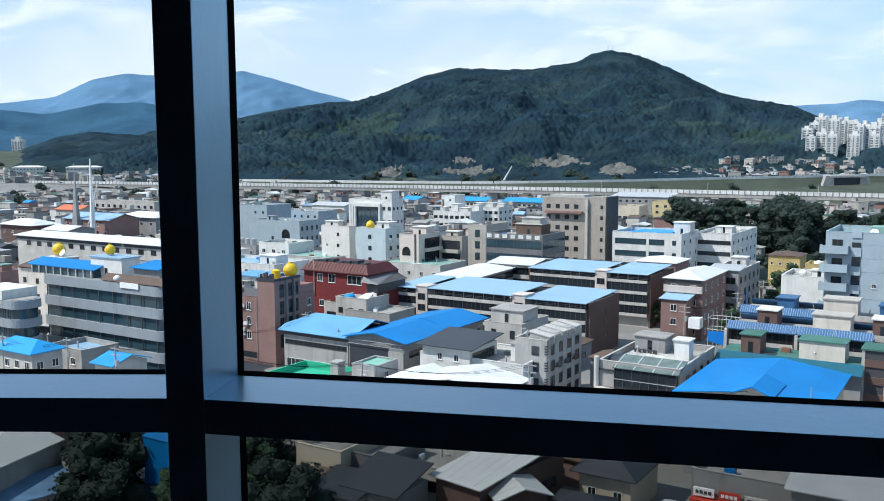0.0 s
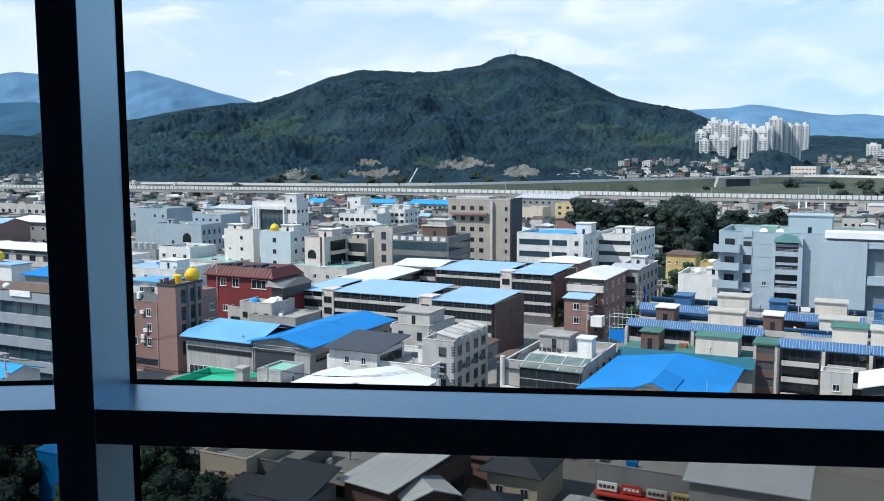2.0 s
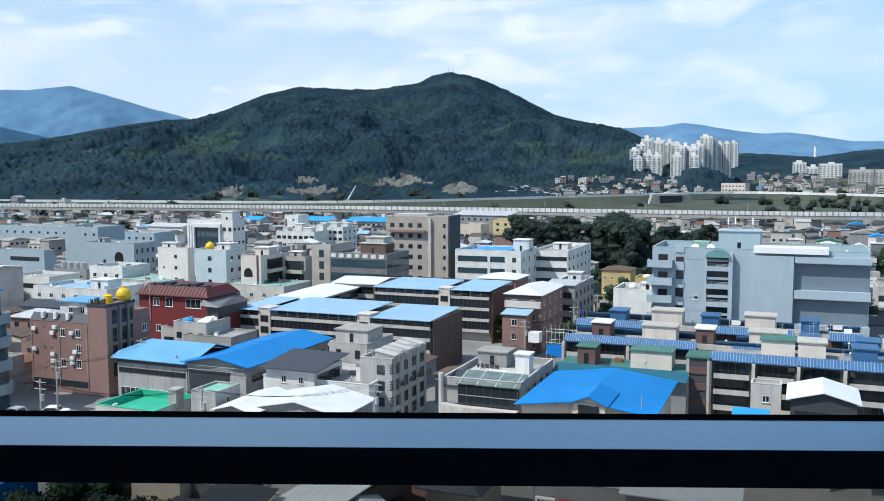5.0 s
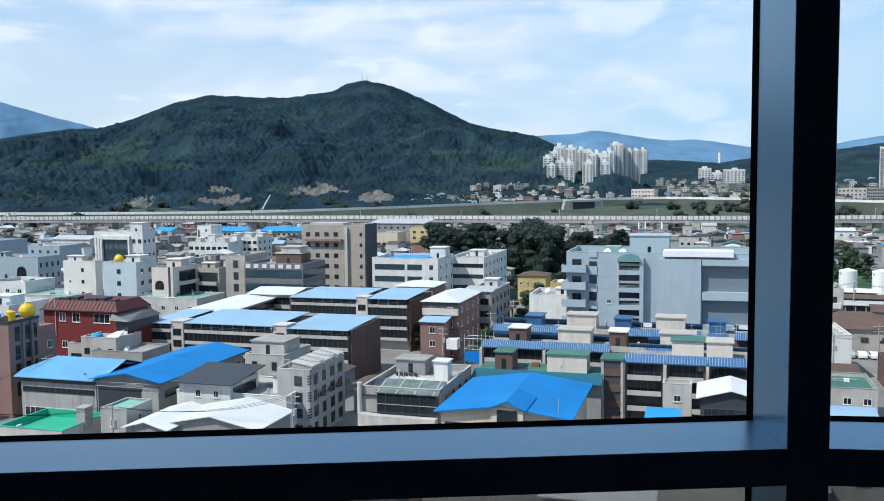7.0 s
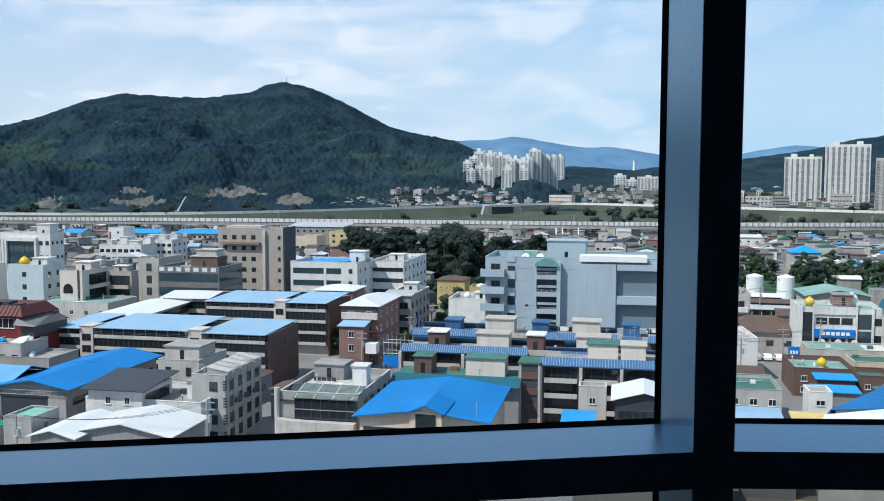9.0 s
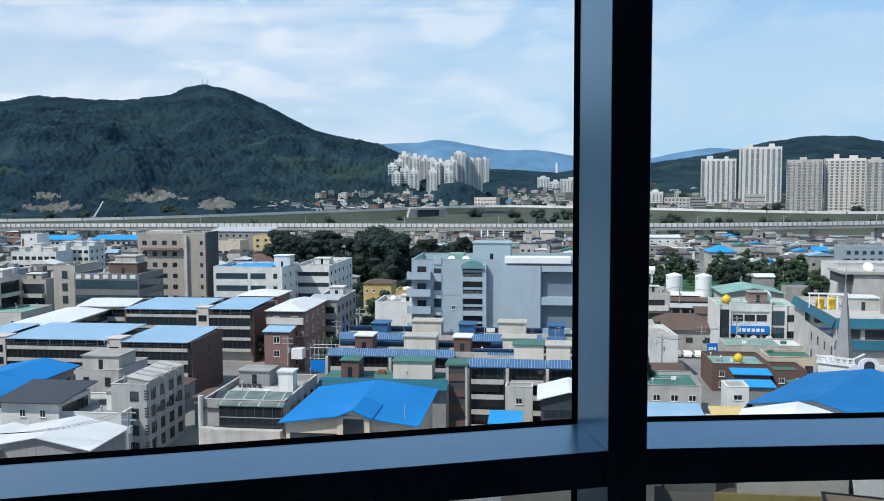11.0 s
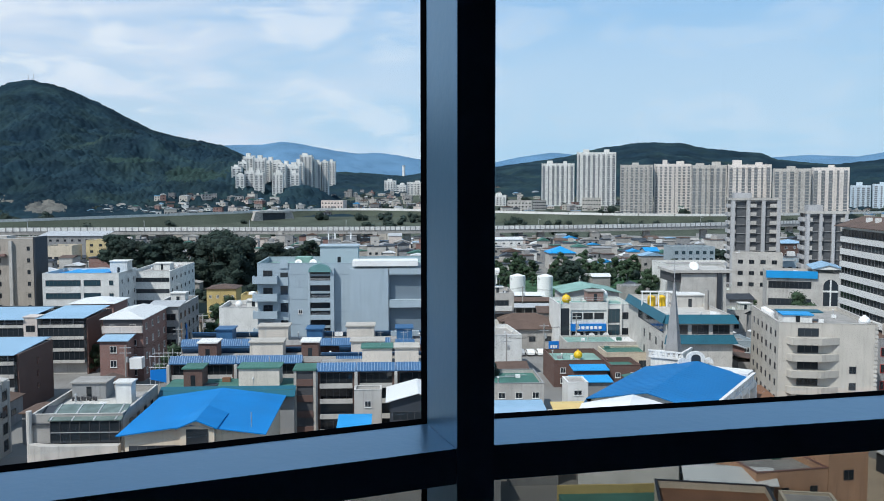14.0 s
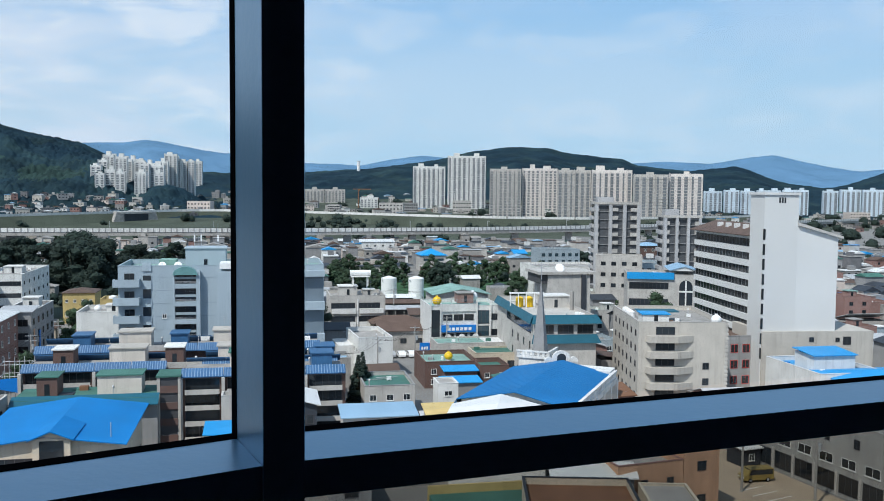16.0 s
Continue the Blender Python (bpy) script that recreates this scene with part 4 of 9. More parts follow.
part("roof_lap", Solid().add([(-6.9, 1.0, 8.55), (6.9, 1.0, 8.55), (0, 1.0, 9.98), (-6.9, 1.5, 8.55), (6.9, 1.5, 8.55), (0, 1.5, 9.98)], [(0, 1, 2), (3, 5, 4), (0, 2, 5, 3), (2, 1, 4, 5)]), BLUE, b)
b = building("green_roofed_house", "low house with a vivid green painted flat roof", -74.3, 119.4, 11, 10, 5.4, -9, OFFWHITE, 1, [("F", "grid", 3, 1.2, 1.2)], top=VIVIDGREEN, coping=VIVIDGREEN, parapet=1.1, clutter=False)
part("inner_parapet", Solid().box(-5.27, 4.7, 4.36, 5.27, 4.77, 5.38).box(-5.27, -4.7, 4.36, -5.2, 4.7, 5.38), VIVIDGREEN, b)
part("condenser", AC_MESH[0], (), b, at=pose(-4.2, -2.6, 4.45, 0, 0, 90))
stair_house(b, 5.0, 0.5, 4.4, 1.5, 1.8, 3.0, CONCRETE, CONCRETE, False, 0.1)
b = building("green_topped_annex", "white annex with a pale green flat roof", -63.9, 121.4, 4.4, 6.2, 7.5, -9, LIGHTTILE, 2, [("R", "grid", 1, 0.9, 1.6), ("F", "grid", 1, 1.0, 1.2)], top=PALEGREEN, parapet=0.3)
b = building("white_gabled_shed", "low shed with a white sheet roof", -56.4, 119.3, 6.4, 11, 6, -9, GREY, 1, [("R", "grid", 2, 1.4, 1.2)], "gable", WHITESHEET, 1.0, 0.5, "y", seam=True)
b = building("white_gabled_hall", "low hall with a wide white sheet roof", -47.5, 120.1, 13.9, 10, 6.2, -9, GREY, 1, [("R", "band", 1.0, (0.1, 0.9), "dark"), ("F", "grid", 3, 1.4, 1.2)], "gable", WHITESHEET, 1.5, 0.6, "y", seam=True)
b = building("slate_roofed_annex", "white top storey with a dark slate-grey roof", -54.3, 133.4, 8.9, 9, 9, -9, WHITE, 3, [("F", "grid", 2, 0.9, 1.1, (0.2, 0.9), "white", [2]), ("R", "band", 1.8, (0.1, 0.9), "dark", [2])], "shed", CHARCOAL, 1.0, 0.9)
b = building("white_walled_house", "white house with a long curved parapet", -49.9, 134.9, 19, 12, 7.5, -9, WHITE, 2, [("F", "grid", 3, 1.2, 1.3, (0.3, 1.0)), ("R", "grid", 2, 1.0, 1.4)], top=ROOFGREY)
stair_house(b, 6.8, 1, 6.6, 4.2, 4, 2.8, WHITE)
b = building("concrete_roof_house", "pale concrete house with a flat overhanging roof", -50.6, 151.9, 7.5, 10.7, 10, -9, OFFWHITE, 3, [("F", "grid", 2, 1.0, 1.5, (0, 1), "slit", [2]), ("R", "grid", 2, 1.0, 1.2)], top=CONCRETE, parapet=0.4)
stair_house(b, 0, -1, 9.6, 6.4, 6, 2.4, OFFWHITE, CONCRETE)
gx_, gy_, gw_, gd_, gh_, gyaw_ = -40.3, 137.6, 3, 13.6, 11, -9
b = building("grey_tiled_flats", "grey tiled block of flats with stepped gables", gx_, gy_, gw_ + 2.5, gd_, gh_, gyaw_, LIGHTTILE, 4, [("R", "grid", 4, 1.5, 1.7, (0.05, 0.97), "dark"), ("F", "grid", 1, 1.3, 1.5, (0.3, 1), "dark")], coping=OFFWHITE, parapet=0.5)
for i in range(5):
    y0 = -gd_ / 2 + 0.5 + i * (gd_ - 1) / 5
    dm = part("roof_dormer", Solid().prism([(gw_ / 2 + 1.25, gh_ - 1.4), (gw_ / 2 + 1.5, gh_ + 0.5 + 0.25 * (i % 2)), (-0.4, gh_ + 1.0), (-0.4, gh_ - 0.5)], y0, y0 + gd_ / 5 * 0.62), LIGHTTILE, b)
    part("dormer_cap", Solid().add([(gw_ / 2 + 1.7, y0 - 0.15, gh_ + 0.42), (gw_ / 2 + 1.7, y0 + gd_ / 5 * 0.66, gh_ + 0.42), (-0.5, y0 + gd_ / 5 * 0.66, gh_ + 1.02), (-0.5, y0 - 0.15, gh_ + 1.02), (gw_ / 2 + 1.7, y0 - 0.15, gh_ + 0.6), (gw_ / 2 + 1.7, y0 + gd_ / 5 * 0.66, gh_ + 0.6), (-0.5, y0 + gd_ / 5 * 0.66, gh_ + 1.2), (-0.5, y0 - 0.15, gh_ + 1.2)], [(3, 2, 1, 0), (4, 5, 6, 7), (0, 1, 5, 4), (1, 2, 6, 5), (2, 3, 7, 6), (3, 0, 4, 7)]), OFFWHITE, dm)
for k in range(4):
    part("gas_pipe", Solid().tube((gw_ / 2 + 1.32, -gd_ / 2 + 2.6 + k * 3.4, 0), (gw_ / 2 + 1.32, -gd_ / 2 + 2.6 + k * 3.4, gh_ - 1), 0.05, sides=6), METALGREY, b)
for r in range(4):
    for k in range(4):
        part("quoin", Solid().box(gw_ / 2 + 0.9, -gd_ / 2 - 0.06, 0.9 + r * 2.6 + k * 0.42, gw_ / 2 + 1.32, -gd_ / 2 + 0.5, 1.1 + r * 2.6 + k * 0.42), CHARCOAL, b)
for k in range(3):
    part("window_grille", Solid().box(gw_ / 2 + 1.26, -3.6 + k * 3.3, 6.2, gw_ / 2 + 1.6, -2.1 + k * 3.3, 6.3).box(gw_ / 2 + 1.5, -3.6 + k * 3.3, 6.3, gw_ / 2 + 1.6, -2.1 + k * 3.3, 6.9), FRAMEDARK, b)


def terrace(name, label, x, y, w, d, h, yaw, bays, roof_mat, end_wall):
    """A long block of flats with glazed balconies, stair towers and an open attic under a sheet roof."""
    t = thing(name, label, "flats", pose(x, y, 0, 0, 0, yaw), "sheet-roofed flats round a yard")
    FOOT.append((x, y, w, d, yaw))
    part("wall", Solid().box(-w / 2, -d / 2 + 0.05, -1, w / 2, d / 2, h - 1.5), OFFWHITE, t)
    part("end_wall", Solid().box(w / 2 + 0.002, -d / 2 - 0.6, -1, w / 2 + 0.35, d / 2 + 0.1, h + 0.1).box(-w / 2 - 0.35, -d / 2 - 0.6, -1, -w / 2 - 0.002, d / 2 + 0.1, h + 0.1), end_wall, t, "dark brick end wall")
    # the attic's near-black colour holds the shade under the roof
    part("attic", Solid().box(-w / 2 + 0.2, -d / 2 + 1.6, h - 1.5, w / 2 - 0.2, d / 2 - 0.4, h - 0.1), FRAMEDARK, t, "recessed attic storey coloured dark for its shade")
    fh, m = (h - 1.7) / 4, face_pose("F", w, d)
    edge = [0]
    for a in bays:
        edge.append(a)
    for i in range(len(edge) - 1):
        x0, x1 = edge[i] * w + (1.5 if i else 0.3), edge[i + 1] * w - (1.5 if edge[i + 1] < 1 else 0.3)
        L = x1 - x0
        s = Solid().box(-L / 2, -1.2, -0.05, L / 2, 0.05, 0.12).box(-L / 2, -1.2, 0.12, L / 2, -1.05, 0.62)
        me = s.mesh("balcony", OFFWHITE)
        for r in range(1, 5):
            z = r * fh
            part("balcony", me, (), t, at=m @ pose((x0 + x1) / 2, 0, z))
            if r < 4:
                window(t, m @ pose(0, -1.0, 0), (x0 + x1) / 2, z + 0.63, L, fh - 0.72, "dark")
        railing(t, -w / 2 + x0, -d / 2 - 1.0, -w / 2 + x1, -d / 2 - 1.0, 4 * fh + 0.62, 0.6, METALGREY, 2.0)
        roof_piece = Solid()
        xa, xb = -w / 2 + x0 - 0.3, -w / 2 + x1 + 0.3
        lift = 0.25 * (i % 2)
        v = [(xa, -d / 2 - 1.8, h + 0.05 + lift), (xb, -d / 2 - 1.8, h + 0.05 + lift), (xb, d / 2 + 0.3, h + 0.5 + lift), (xa, d / 2 + 0.3, h + 0.5 + lift)]
        roof_piece.add(v + [(p, q, zz + 0.12) for p, q, zz in v], [(3, 2, 1, 0), (4, 5, 6, 7), (0, 1, 5, 4), (1, 2, 6, 5), (2, 3, 7, 6), (3, 0, 4, 7)])
        part("roof", roof_piece, roof_mat, t)
    for r in range(1, 4):
        part("end_window", Solid().box(w / 2 + 0.34, -0.2, r * fh + 0.9, w / 2 + 0.4, 0.5, r * fh + 2.0), GLASS, t)
    for k in range(int(w / 2.4)):
        xx = -w / 2 + 1.2 + k * 2.4
        part("attic_post", Solid().box(xx - 0.06, -d / 2 - 0.9, h - 1.5, xx + 0.06, -d / 2 - 0.78, h + 0.2), METALGREY, t)
    for a in edge[1:-1]:
        xx = -w / 2 + a * w
        tower = part("stair_tower", Solid().box(xx - 1.45, -d / 2 - 1.35, -1, xx + 1.45, -d / 2 + 2.5, h + 0.55).box(xx - 1.6, -d / 2 - 1.5, h + 0.55, xx + 1.6, -d / 2 + 2.6, h + 0.7), PINKISH, t)
        for r in range(4):
            window(t, m @ pose(0, -1.35, 0), a * w, r * fh + 1.7, 1.9, 1.4, "dark")
    return t


b = terrace("sheet_roofed_flats", "long flats with glazed balconies under a light blue sheet roof", -62.3, 177.7, 45.8, 14.8, 11, -9, [0.17, 0.68, 1.0], LIGHTBLUE, DARKBRICK)
b = terrace("sheet_roofed_flats", "rear flats with glazed balconies under a light blue sheet roof", -49.2, 212.7, 30.2, 15.7, 12, -9, [0.62, 1.0], LIGHTBLUE, DARKBRICK)
def wing(a, b, width, z, lift):
    """A wing of the flats between two places on the ground, under a low white gabled roof."""
    a, b = Vector(a), Vector(b)
    mid, e = (a + b) / 2, b - a
    building("white_roofed_wing", "wing of the flats under a white sheet roof", mid.x, mid.y, width, e.length, z, math.degrees(math.atan2(-e.x, e.y)), OFFWHITE, 4, [("R", "band", 1.7, (0.05, 0.95), "dark"), ("L", "grid", 6, 1.6, 1.3, (0, 1), "dark")], "gable", WHITESHEET, lift, 0.8, "y", group="sheet-roofed flats round a yard")


wing((-80.1, 188.4), (-77.2, 216), 10.6, 10.8, 0.6)
wing((-77.5, 221.5), (-66.0, 219.8), 14.0, 11.7, 0.9)
b = building("brick_house", "brown brick house with a white vaulted roof", -25.3, 202.2, 8.2, 19, 13.0, -9, BRICK, 4, [("F", "grid", 2, 1.3, 1.3), ("R", "grid", 4, 1.0, 1.3)], "hip", WHITESHEET, 1.2, 0.5)
part("balcony_band", Solid().box(-4.1, -10.3, 10.2, 4.1, -9.52, 11.6), PINKISH, b, "pinkish balcony wall")
# dark sheet painted as the shade above the balcony wall
part("balcony_gap", Solid().box(-4.0, -9.56, 11.6, 4.0, -9.5, 12.9), FRAMEDARK, b)
b = building("brick_annex", "brown brick annex with a light blue lean-to roof", -27.6, 190.4, 5.4, 5.5, 9.3, -9, BRICK, 3, [("F", "grid", 1, 1.3, 1.4, (0.2, 0.8))], "shed", LIGHTBLUE, 0.7, 0.4)
part("awning", Solid().box(3.2, -2.9, 3.6, 5.6, -0.4, 5.8), WHITEPAINT, b)
building("white_roofed_house", "brick house with a pale sheet roof behind the flats", -37, 229, 10, 11, 12.6, -9, BRICK, 4, [("F", "grid", 3, 1.2, 1.2)], "hip", WHITESHEET, 1.0, 0.5)

b = building("courtyard_house", "pale flat-roofed house with a green sheet canopy", -22.7, 137.5, 12.3, 18.2, 9, -9, CONCRETE, 3, [("R", "grid", 4, 1.2, 1.3, (0.1, 0.9), "dark"), ("F", "band", 1.7, (0.05, 0.95), "dark", [1]), ("F", "grid", 3, 1.2, 1.2, (0, 1), "white", [0])], coping=OFFWHITE)
roof_on(b, 9.5, 4.2, 8.3, "shed", GREENGLASS, 1.1, 0.2, offset=(1.3, -7.8))
part("sun_room", Solid().box(-3.4, -9.85, 5.2, 5.9, -9.2, 8.2), GLASS, b, "glazed sun room under the canopy")
for k in range(8):
    part("sun_room_post", Solid().box(-3.45 + k * 1.33, -9.93, 5.2, -3.37 + k * 1.33, -9.86, 8.25), FRAMEDARK, b)
part("sun_room_rail", Solid().box(-3.4, -9.95, 6.6, 5.9, -9.87, 6.7), METALGREY, b)
part("curved_parapet", Solid().plate([(-6.6, -9.2), (-6.0, -10.4), (-4.4, -11.1), (-2.0, -11.3), (6.1, -11.3), (6.1, -9.95), (-2.0, -9.95), (-4.4, -9.6), (-6.0, -9.2)], -1, 5.1), OFFWHITE, b, "pale curved terrace wall")
for k in range(4):
    part("canopy_seam", Solid().add([(-3.4 + k * 2.9, -10.1, 8.33), (-3.2 + k * 2.9, -10.1, 8.33), (-3.2 + k * 2.9, -5.5, 9.43), (-3.4 + k * 2.9, -5.5, 9.43), (-3.4 + k * 2.9, -10.1, 8.5), (-3.2 + k * 2.9, -10.1, 8.5), (-3.2 + k * 2.9, -5.5, 9.62), (-3.4 + k * 2.9, -5.5, 9.62)], [(3, 2, 1, 0), (4, 5, 6, 7), (0, 1, 5, 4), (1, 2, 6, 5), (2, 3, 7, 6), (3, 0, 4, 7)]), METALGREY, b)
part("white_deck", Solid().box(-5.6, -4.8, 8.165, 5.9, 3.6, 8.172), DECKWHITE, b, "worn white-painted roof deck")
part("dark_awning", Solid().add([(-6.3, -9.4, 7.6), (-3.6, -9.4, 7.6), (-3.6, -4.0, 8.9), (-6.3, -4.0, 8.9), (-6.3, -9.4, 7.72), (-3.6, -9.4, 7.72), (-3.6, -4.0, 9.02), (-6.3, -4.0, 9.02)], [(3, 2, 1, 0), (4, 5, 6, 7), (0, 1, 5, 4), (1, 2, 6, 5), (2, 3, 7, 6), (3, 0, 4, 7)]), CHARCOAL, b)
part("white_tarpaulin", Solid().plate([(-2.6, -4.6), (0.8, -5.2), (1.6, -2.4), (-0.6, -1.9), (-2.9, -2.6)], 8.17, 8.22), WHITESHEET, b)
part("white_tarpaulin", Solid().plate([(2.2, -4.4), (4.6, -4.9), (4.9, -3.1), (2.6, -2.7)], 8.17, 8.22), WHITESHEET, b)
stair_house(b, -2.6, 5.4, 8.2, 5.0, 4.0, 2.4, GREY, CONCRETE)
stair_house(b, 3.6, 1.0, 8.2, 2.3, 2.3, 3.1, WHITE, WHITE, False)
part("yellow_mat", Solid().box(-1.0, -1.8, 8.18, 1.3, -0.2, 8.3), CREAM, b)
part("chimney_pipe", Solid().tube((-6.4, -9.4, 0), (-6.4, -9.4, 9.6), 0.4, sides=10), OFFWHITE, b)
pots = Solid()
for i in range(9):
    pots.tube((-4.6 + i * 0.42, 2.3 + 0.3 * (i % 2), 8.17), (-4.6 + i * 0.42, 2.3 + 0.3 * (i % 2), 8.75), 0.16, 0.22, 8)
tagged(part("jar_row", pots, FRAMEDARK, b, "row of dark clay jars"), kind="stuff")

rx_, ry_, w_, d_, rh_, ryaw_ = -96.3, 171.8, 17.6, 10.2, 13, -9
b = building("red_mansard_house", "red house with a dark red mansard roof and white windows", rx_, ry_, w_, d_, 14.6, ryaw_, REDWALL, 5, [("F", "grid", 1, 1.5, 1.7, (0.18, 0.34), "white", [4]), ("F", "grid", 1, 1.8, 1.9, (0.36, 0.54), "white", [4]), ("F", "grid", 1, 3.8, 1.9, (0.66, 0.94), "white", [4]), ("F", "grid", 3, 1.3, 1.4, (0.15, 0.95), "white", [2]), ("R", "grid", 5, 1.0, 1.0, (0.1, 0.95), "dark", [2, 3])], "flat", REDSHEET, parapet=0.3)
mans = Solid()
v = [(x, y, 14.4) for x, y in ((-w_ / 2 - 0.5, -d_ / 2 - 0.6), (w_ / 2 + 0.5, -d_ / 2 - 0.6), (w_ / 2 + 0.5, d_ / 2 + 0.5), (-w_ / 2 - 0.5, d_ / 2 + 0.5))] + [(x, y, 16.2) for x, y in ((-w_ / 2 + 1.1, -d_ / 2 + 1.2), (w_ / 2 - 1.1, -d_ / 2 + 1.2), (w_ / 2 - 1.1, d_ / 2 - 1.1), (-w_ / 2 + 1.1, d_ / 2 - 1.1))]
mans.add(v, [(3, 2, 1, 0), (4, 5, 6, 7), (0, 1, 5, 4), (1, 2, 6, 5), (2, 3, 7, 6), (3, 0, 4, 7)])
part("mansard", mans, REDSHEET, b)
s_ = Solid()
for k in range(int(w_ / 0.9)):
    xx = -w_ / 2 + 0.9 * k + 0.5
    s_.add([(xx - 0.05, -d_ / 2 - 0.62, 14.42), (xx + 0.05, -d_ / 2 - 0.62, 14.42), (xx + 0.05, -d_ / 2 + 1.15, 16.2), (xx - 0.05, -d_ / 2 + 1.15, 16.2), (xx - 0.05, -d_ / 2 - 0.66, 14.5), (xx + 0.05, -d_ / 2 - 0.66, 14.5), (xx + 0.05, -d_ / 2 + 1.12, 16.28), (xx - 0.05, -d_ / 2 + 1.12, 16.28)], [(3, 2, 1, 0), (4, 5, 6, 7), (0, 1, 5, 4), (1, 2, 6, 5), (2, 3, 7, 6), (3, 0, 4, 7)])
tagged(part("roof_batten", s_, REDSHEET, b), kind="stuff")
part("eaves", Solid().box(-w_ / 2 - 0.55, -d_ / 2 - 0.66, 14.22, w_ / 2 + 0.55, d_ / 2 + 0.55, 14.38), REDSHEET, b)
for k in range(7):
    part("roof_ridge_piece", Solid().box(-w_ / 2 + 1.4 + k * 2.2, -d_ / 2 + 1.3, 16.2, -w_ / 2 + 3.0 + k * 2.2, -d_ / 2 + 3.2 + 0.5 * (k % 2), 16.5 + 0.2 * (k % 3)), CHARCOAL, b)
part("side_canopy", Solid().add([(w_ / 2 - 0.6, -d_ / 2 - 1.6, 12.9), (w_ / 2 + 3.4, -d_ / 2 - 0.9, 12.6), (w_ / 2 + 3.4, d_ / 2, 12.6), (w_ / 2 + 0.1, d_ / 2, 14.0), (w_ / 2 - 0.6, -d_ / 2 - 0.7, 14.0)], [(0, 1, 2, 3, 4), (4, 3, 2, 1, 0)]), DARKGREY, b, "dark sheet canopy")
part("canopy_edge", Solid().add([(w_ / 2 - 0.6, -d_ / 2 - 1.62, 12.85), (w_ / 2 + 3.4, -d_ / 2 - 0.92, 12.55), (w_ / 2 + 3.4, -d_ / 2 - 0.92, 12.75), (w_ / 2 - 0.6, -d_ / 2 - 1.62, 13.05), (w_ / 2 - 0.6, -d_ / 2 - 1.54, 12.85), (w_ / 2 + 3.4, -d_ / 2 - 0.84, 12.55), (w_ / 2 + 3.4, -d_ / 2 - 0.84, 12.75), (w_ / 2 - 0.6, -d_ / 2 - 1.54, 13.05)], [(0, 1, 2, 3), (7, 6, 5, 4), (3, 2, 6, 7), (1, 0, 4, 5)]), OFFWHITE, b)
part("side_glazing", Solid().box(w_ / 2 + 0.1, -d_ / 2 - 0.5, 10.6, w_ / 2 + 2.9, d_ / 2 - 0.3, 12.5), FRAMEDARK, b)
part("lean_to", Solid().box(w_ / 2 + 0.05, -d_ / 2, 0, w_ / 2 + 2.6, d_ / 2, 10.55), REDWALL, b)
part("flue", Solid().tube((-w_ / 2 + 3, -d_ / 2 - 0.2, 9), (-w_ / 2 + 3, -d_ / 2 - 0.2, 16.6), 0.09, sides=6), PINKISH, b)
building("low_shop", "low pale shop with a patched roof", -94.4, 168.9, 7.9, 9, 8, -9, OFFWHITE, 2, [("F", "band", 1.2, (0.1, 0.9), "dark")], top=ROOFGREY)
bx = building("low_shop", "cluttered low shop with a torn white awning", -88.6, 163.4, 8, 8, 10.2, -9, OFFWHITE, 2, [("F", "grid", 3, 1.2, 1.2, (0, 1), "dark", [1])], top=CONCRETE, parapet=0.3)
part("torn_awning", Solid().add([(1.5, -3.6, 10.4), (4.4, -3.8, 10.4), (4.2, -1.5, 11.4), (1.9, -1.3, 11.0), (1.5, -3.6, 10.3), (4.4, -3.8, 10.3), (4.2, -1.5, 11.3), (1.9, -1.3, 10.9)], [(0, 1, 2, 3), (7, 6, 5, 4), (0, 4, 5, 1), (1, 5, 6, 2), (2, 6, 7, 3), (3, 7, 4, 0)]), WHITESHEET, bx)
part("blue_tarpaulin", Solid().ball((-1.4, -2.6, 10.3), 1.2, squash=0.45), SKYBLUE, bx)
building("low_workshop", "low workshop with a concrete roof", -83.7, 161.8, 11.3, 9, 8.0, -9, CONCRETE, 2, [("F", "grid", 3, 1.0, 1.0), ("R", "grid", 2, 1.0, 1.0)], top=CONCRETE, parapet=0.4)

# ---- blocks further back, west ----
b = building("brown_office_tower", "tan office tower with its side wall darkened for shade", -73.2, 284.3, 22.1, 9.4, 25.6, -9, TAN, 7, [("F", "grid", 4, 1.5, 1.4, (0.03, 0.62), "dark"), ("F", "grid", 1, 0.9, 1.2, (0.88, 1.0), "dark")], coping=WHITE, parapet=1.2)
part("pilaster", Solid().box(4.4, -5.6, 0, 5.3, -4.8, 25.0), OFFWHITE, b)
# charcoal slab puts the shade of the sunless east side into colour
part("dark_side", Solid().box(11.21, -4.8, 0, 11.6, 4.85, 26.0), CHARCOAL, b, "thin slab coloured as the shaded side")
part("roof_garden", Solid().box(-9, -3, 24.3, 3, 3, 26.3), OFFWHITE, b)
part("canopy", Solid().box(-9.5, -6.2, 20.5, 3.5, -4.9, 21.2), BRICK, b)
b = building("glass_office", "dark-glazed office with a light parapet of panels", -79.4, 246.5, 18.2, 15, 17, -9, DARKGREY, 4, [("F", "band", 2.3, (0.02, 0.98), "blue"), ("R", "band", 2.3, (0.02, 0.98), "blue")], coping=GREY)
for i in range(7):
    part("parapet_panel", Solid().box(-8.6 + i * 2.55, -7.62, 15.7, -7.1 + i * 2.55, -7.5, 16.8), WHITE, b)
stair_house(b, 1.5, 2, 16.1, 8, 6, 3.2, ROOFTILE, OFFWHITE)
stair_house(b, 2.0, 2, 19.5, 6, 5, 1.6, OFFWHITE, OFFWHITE, False)
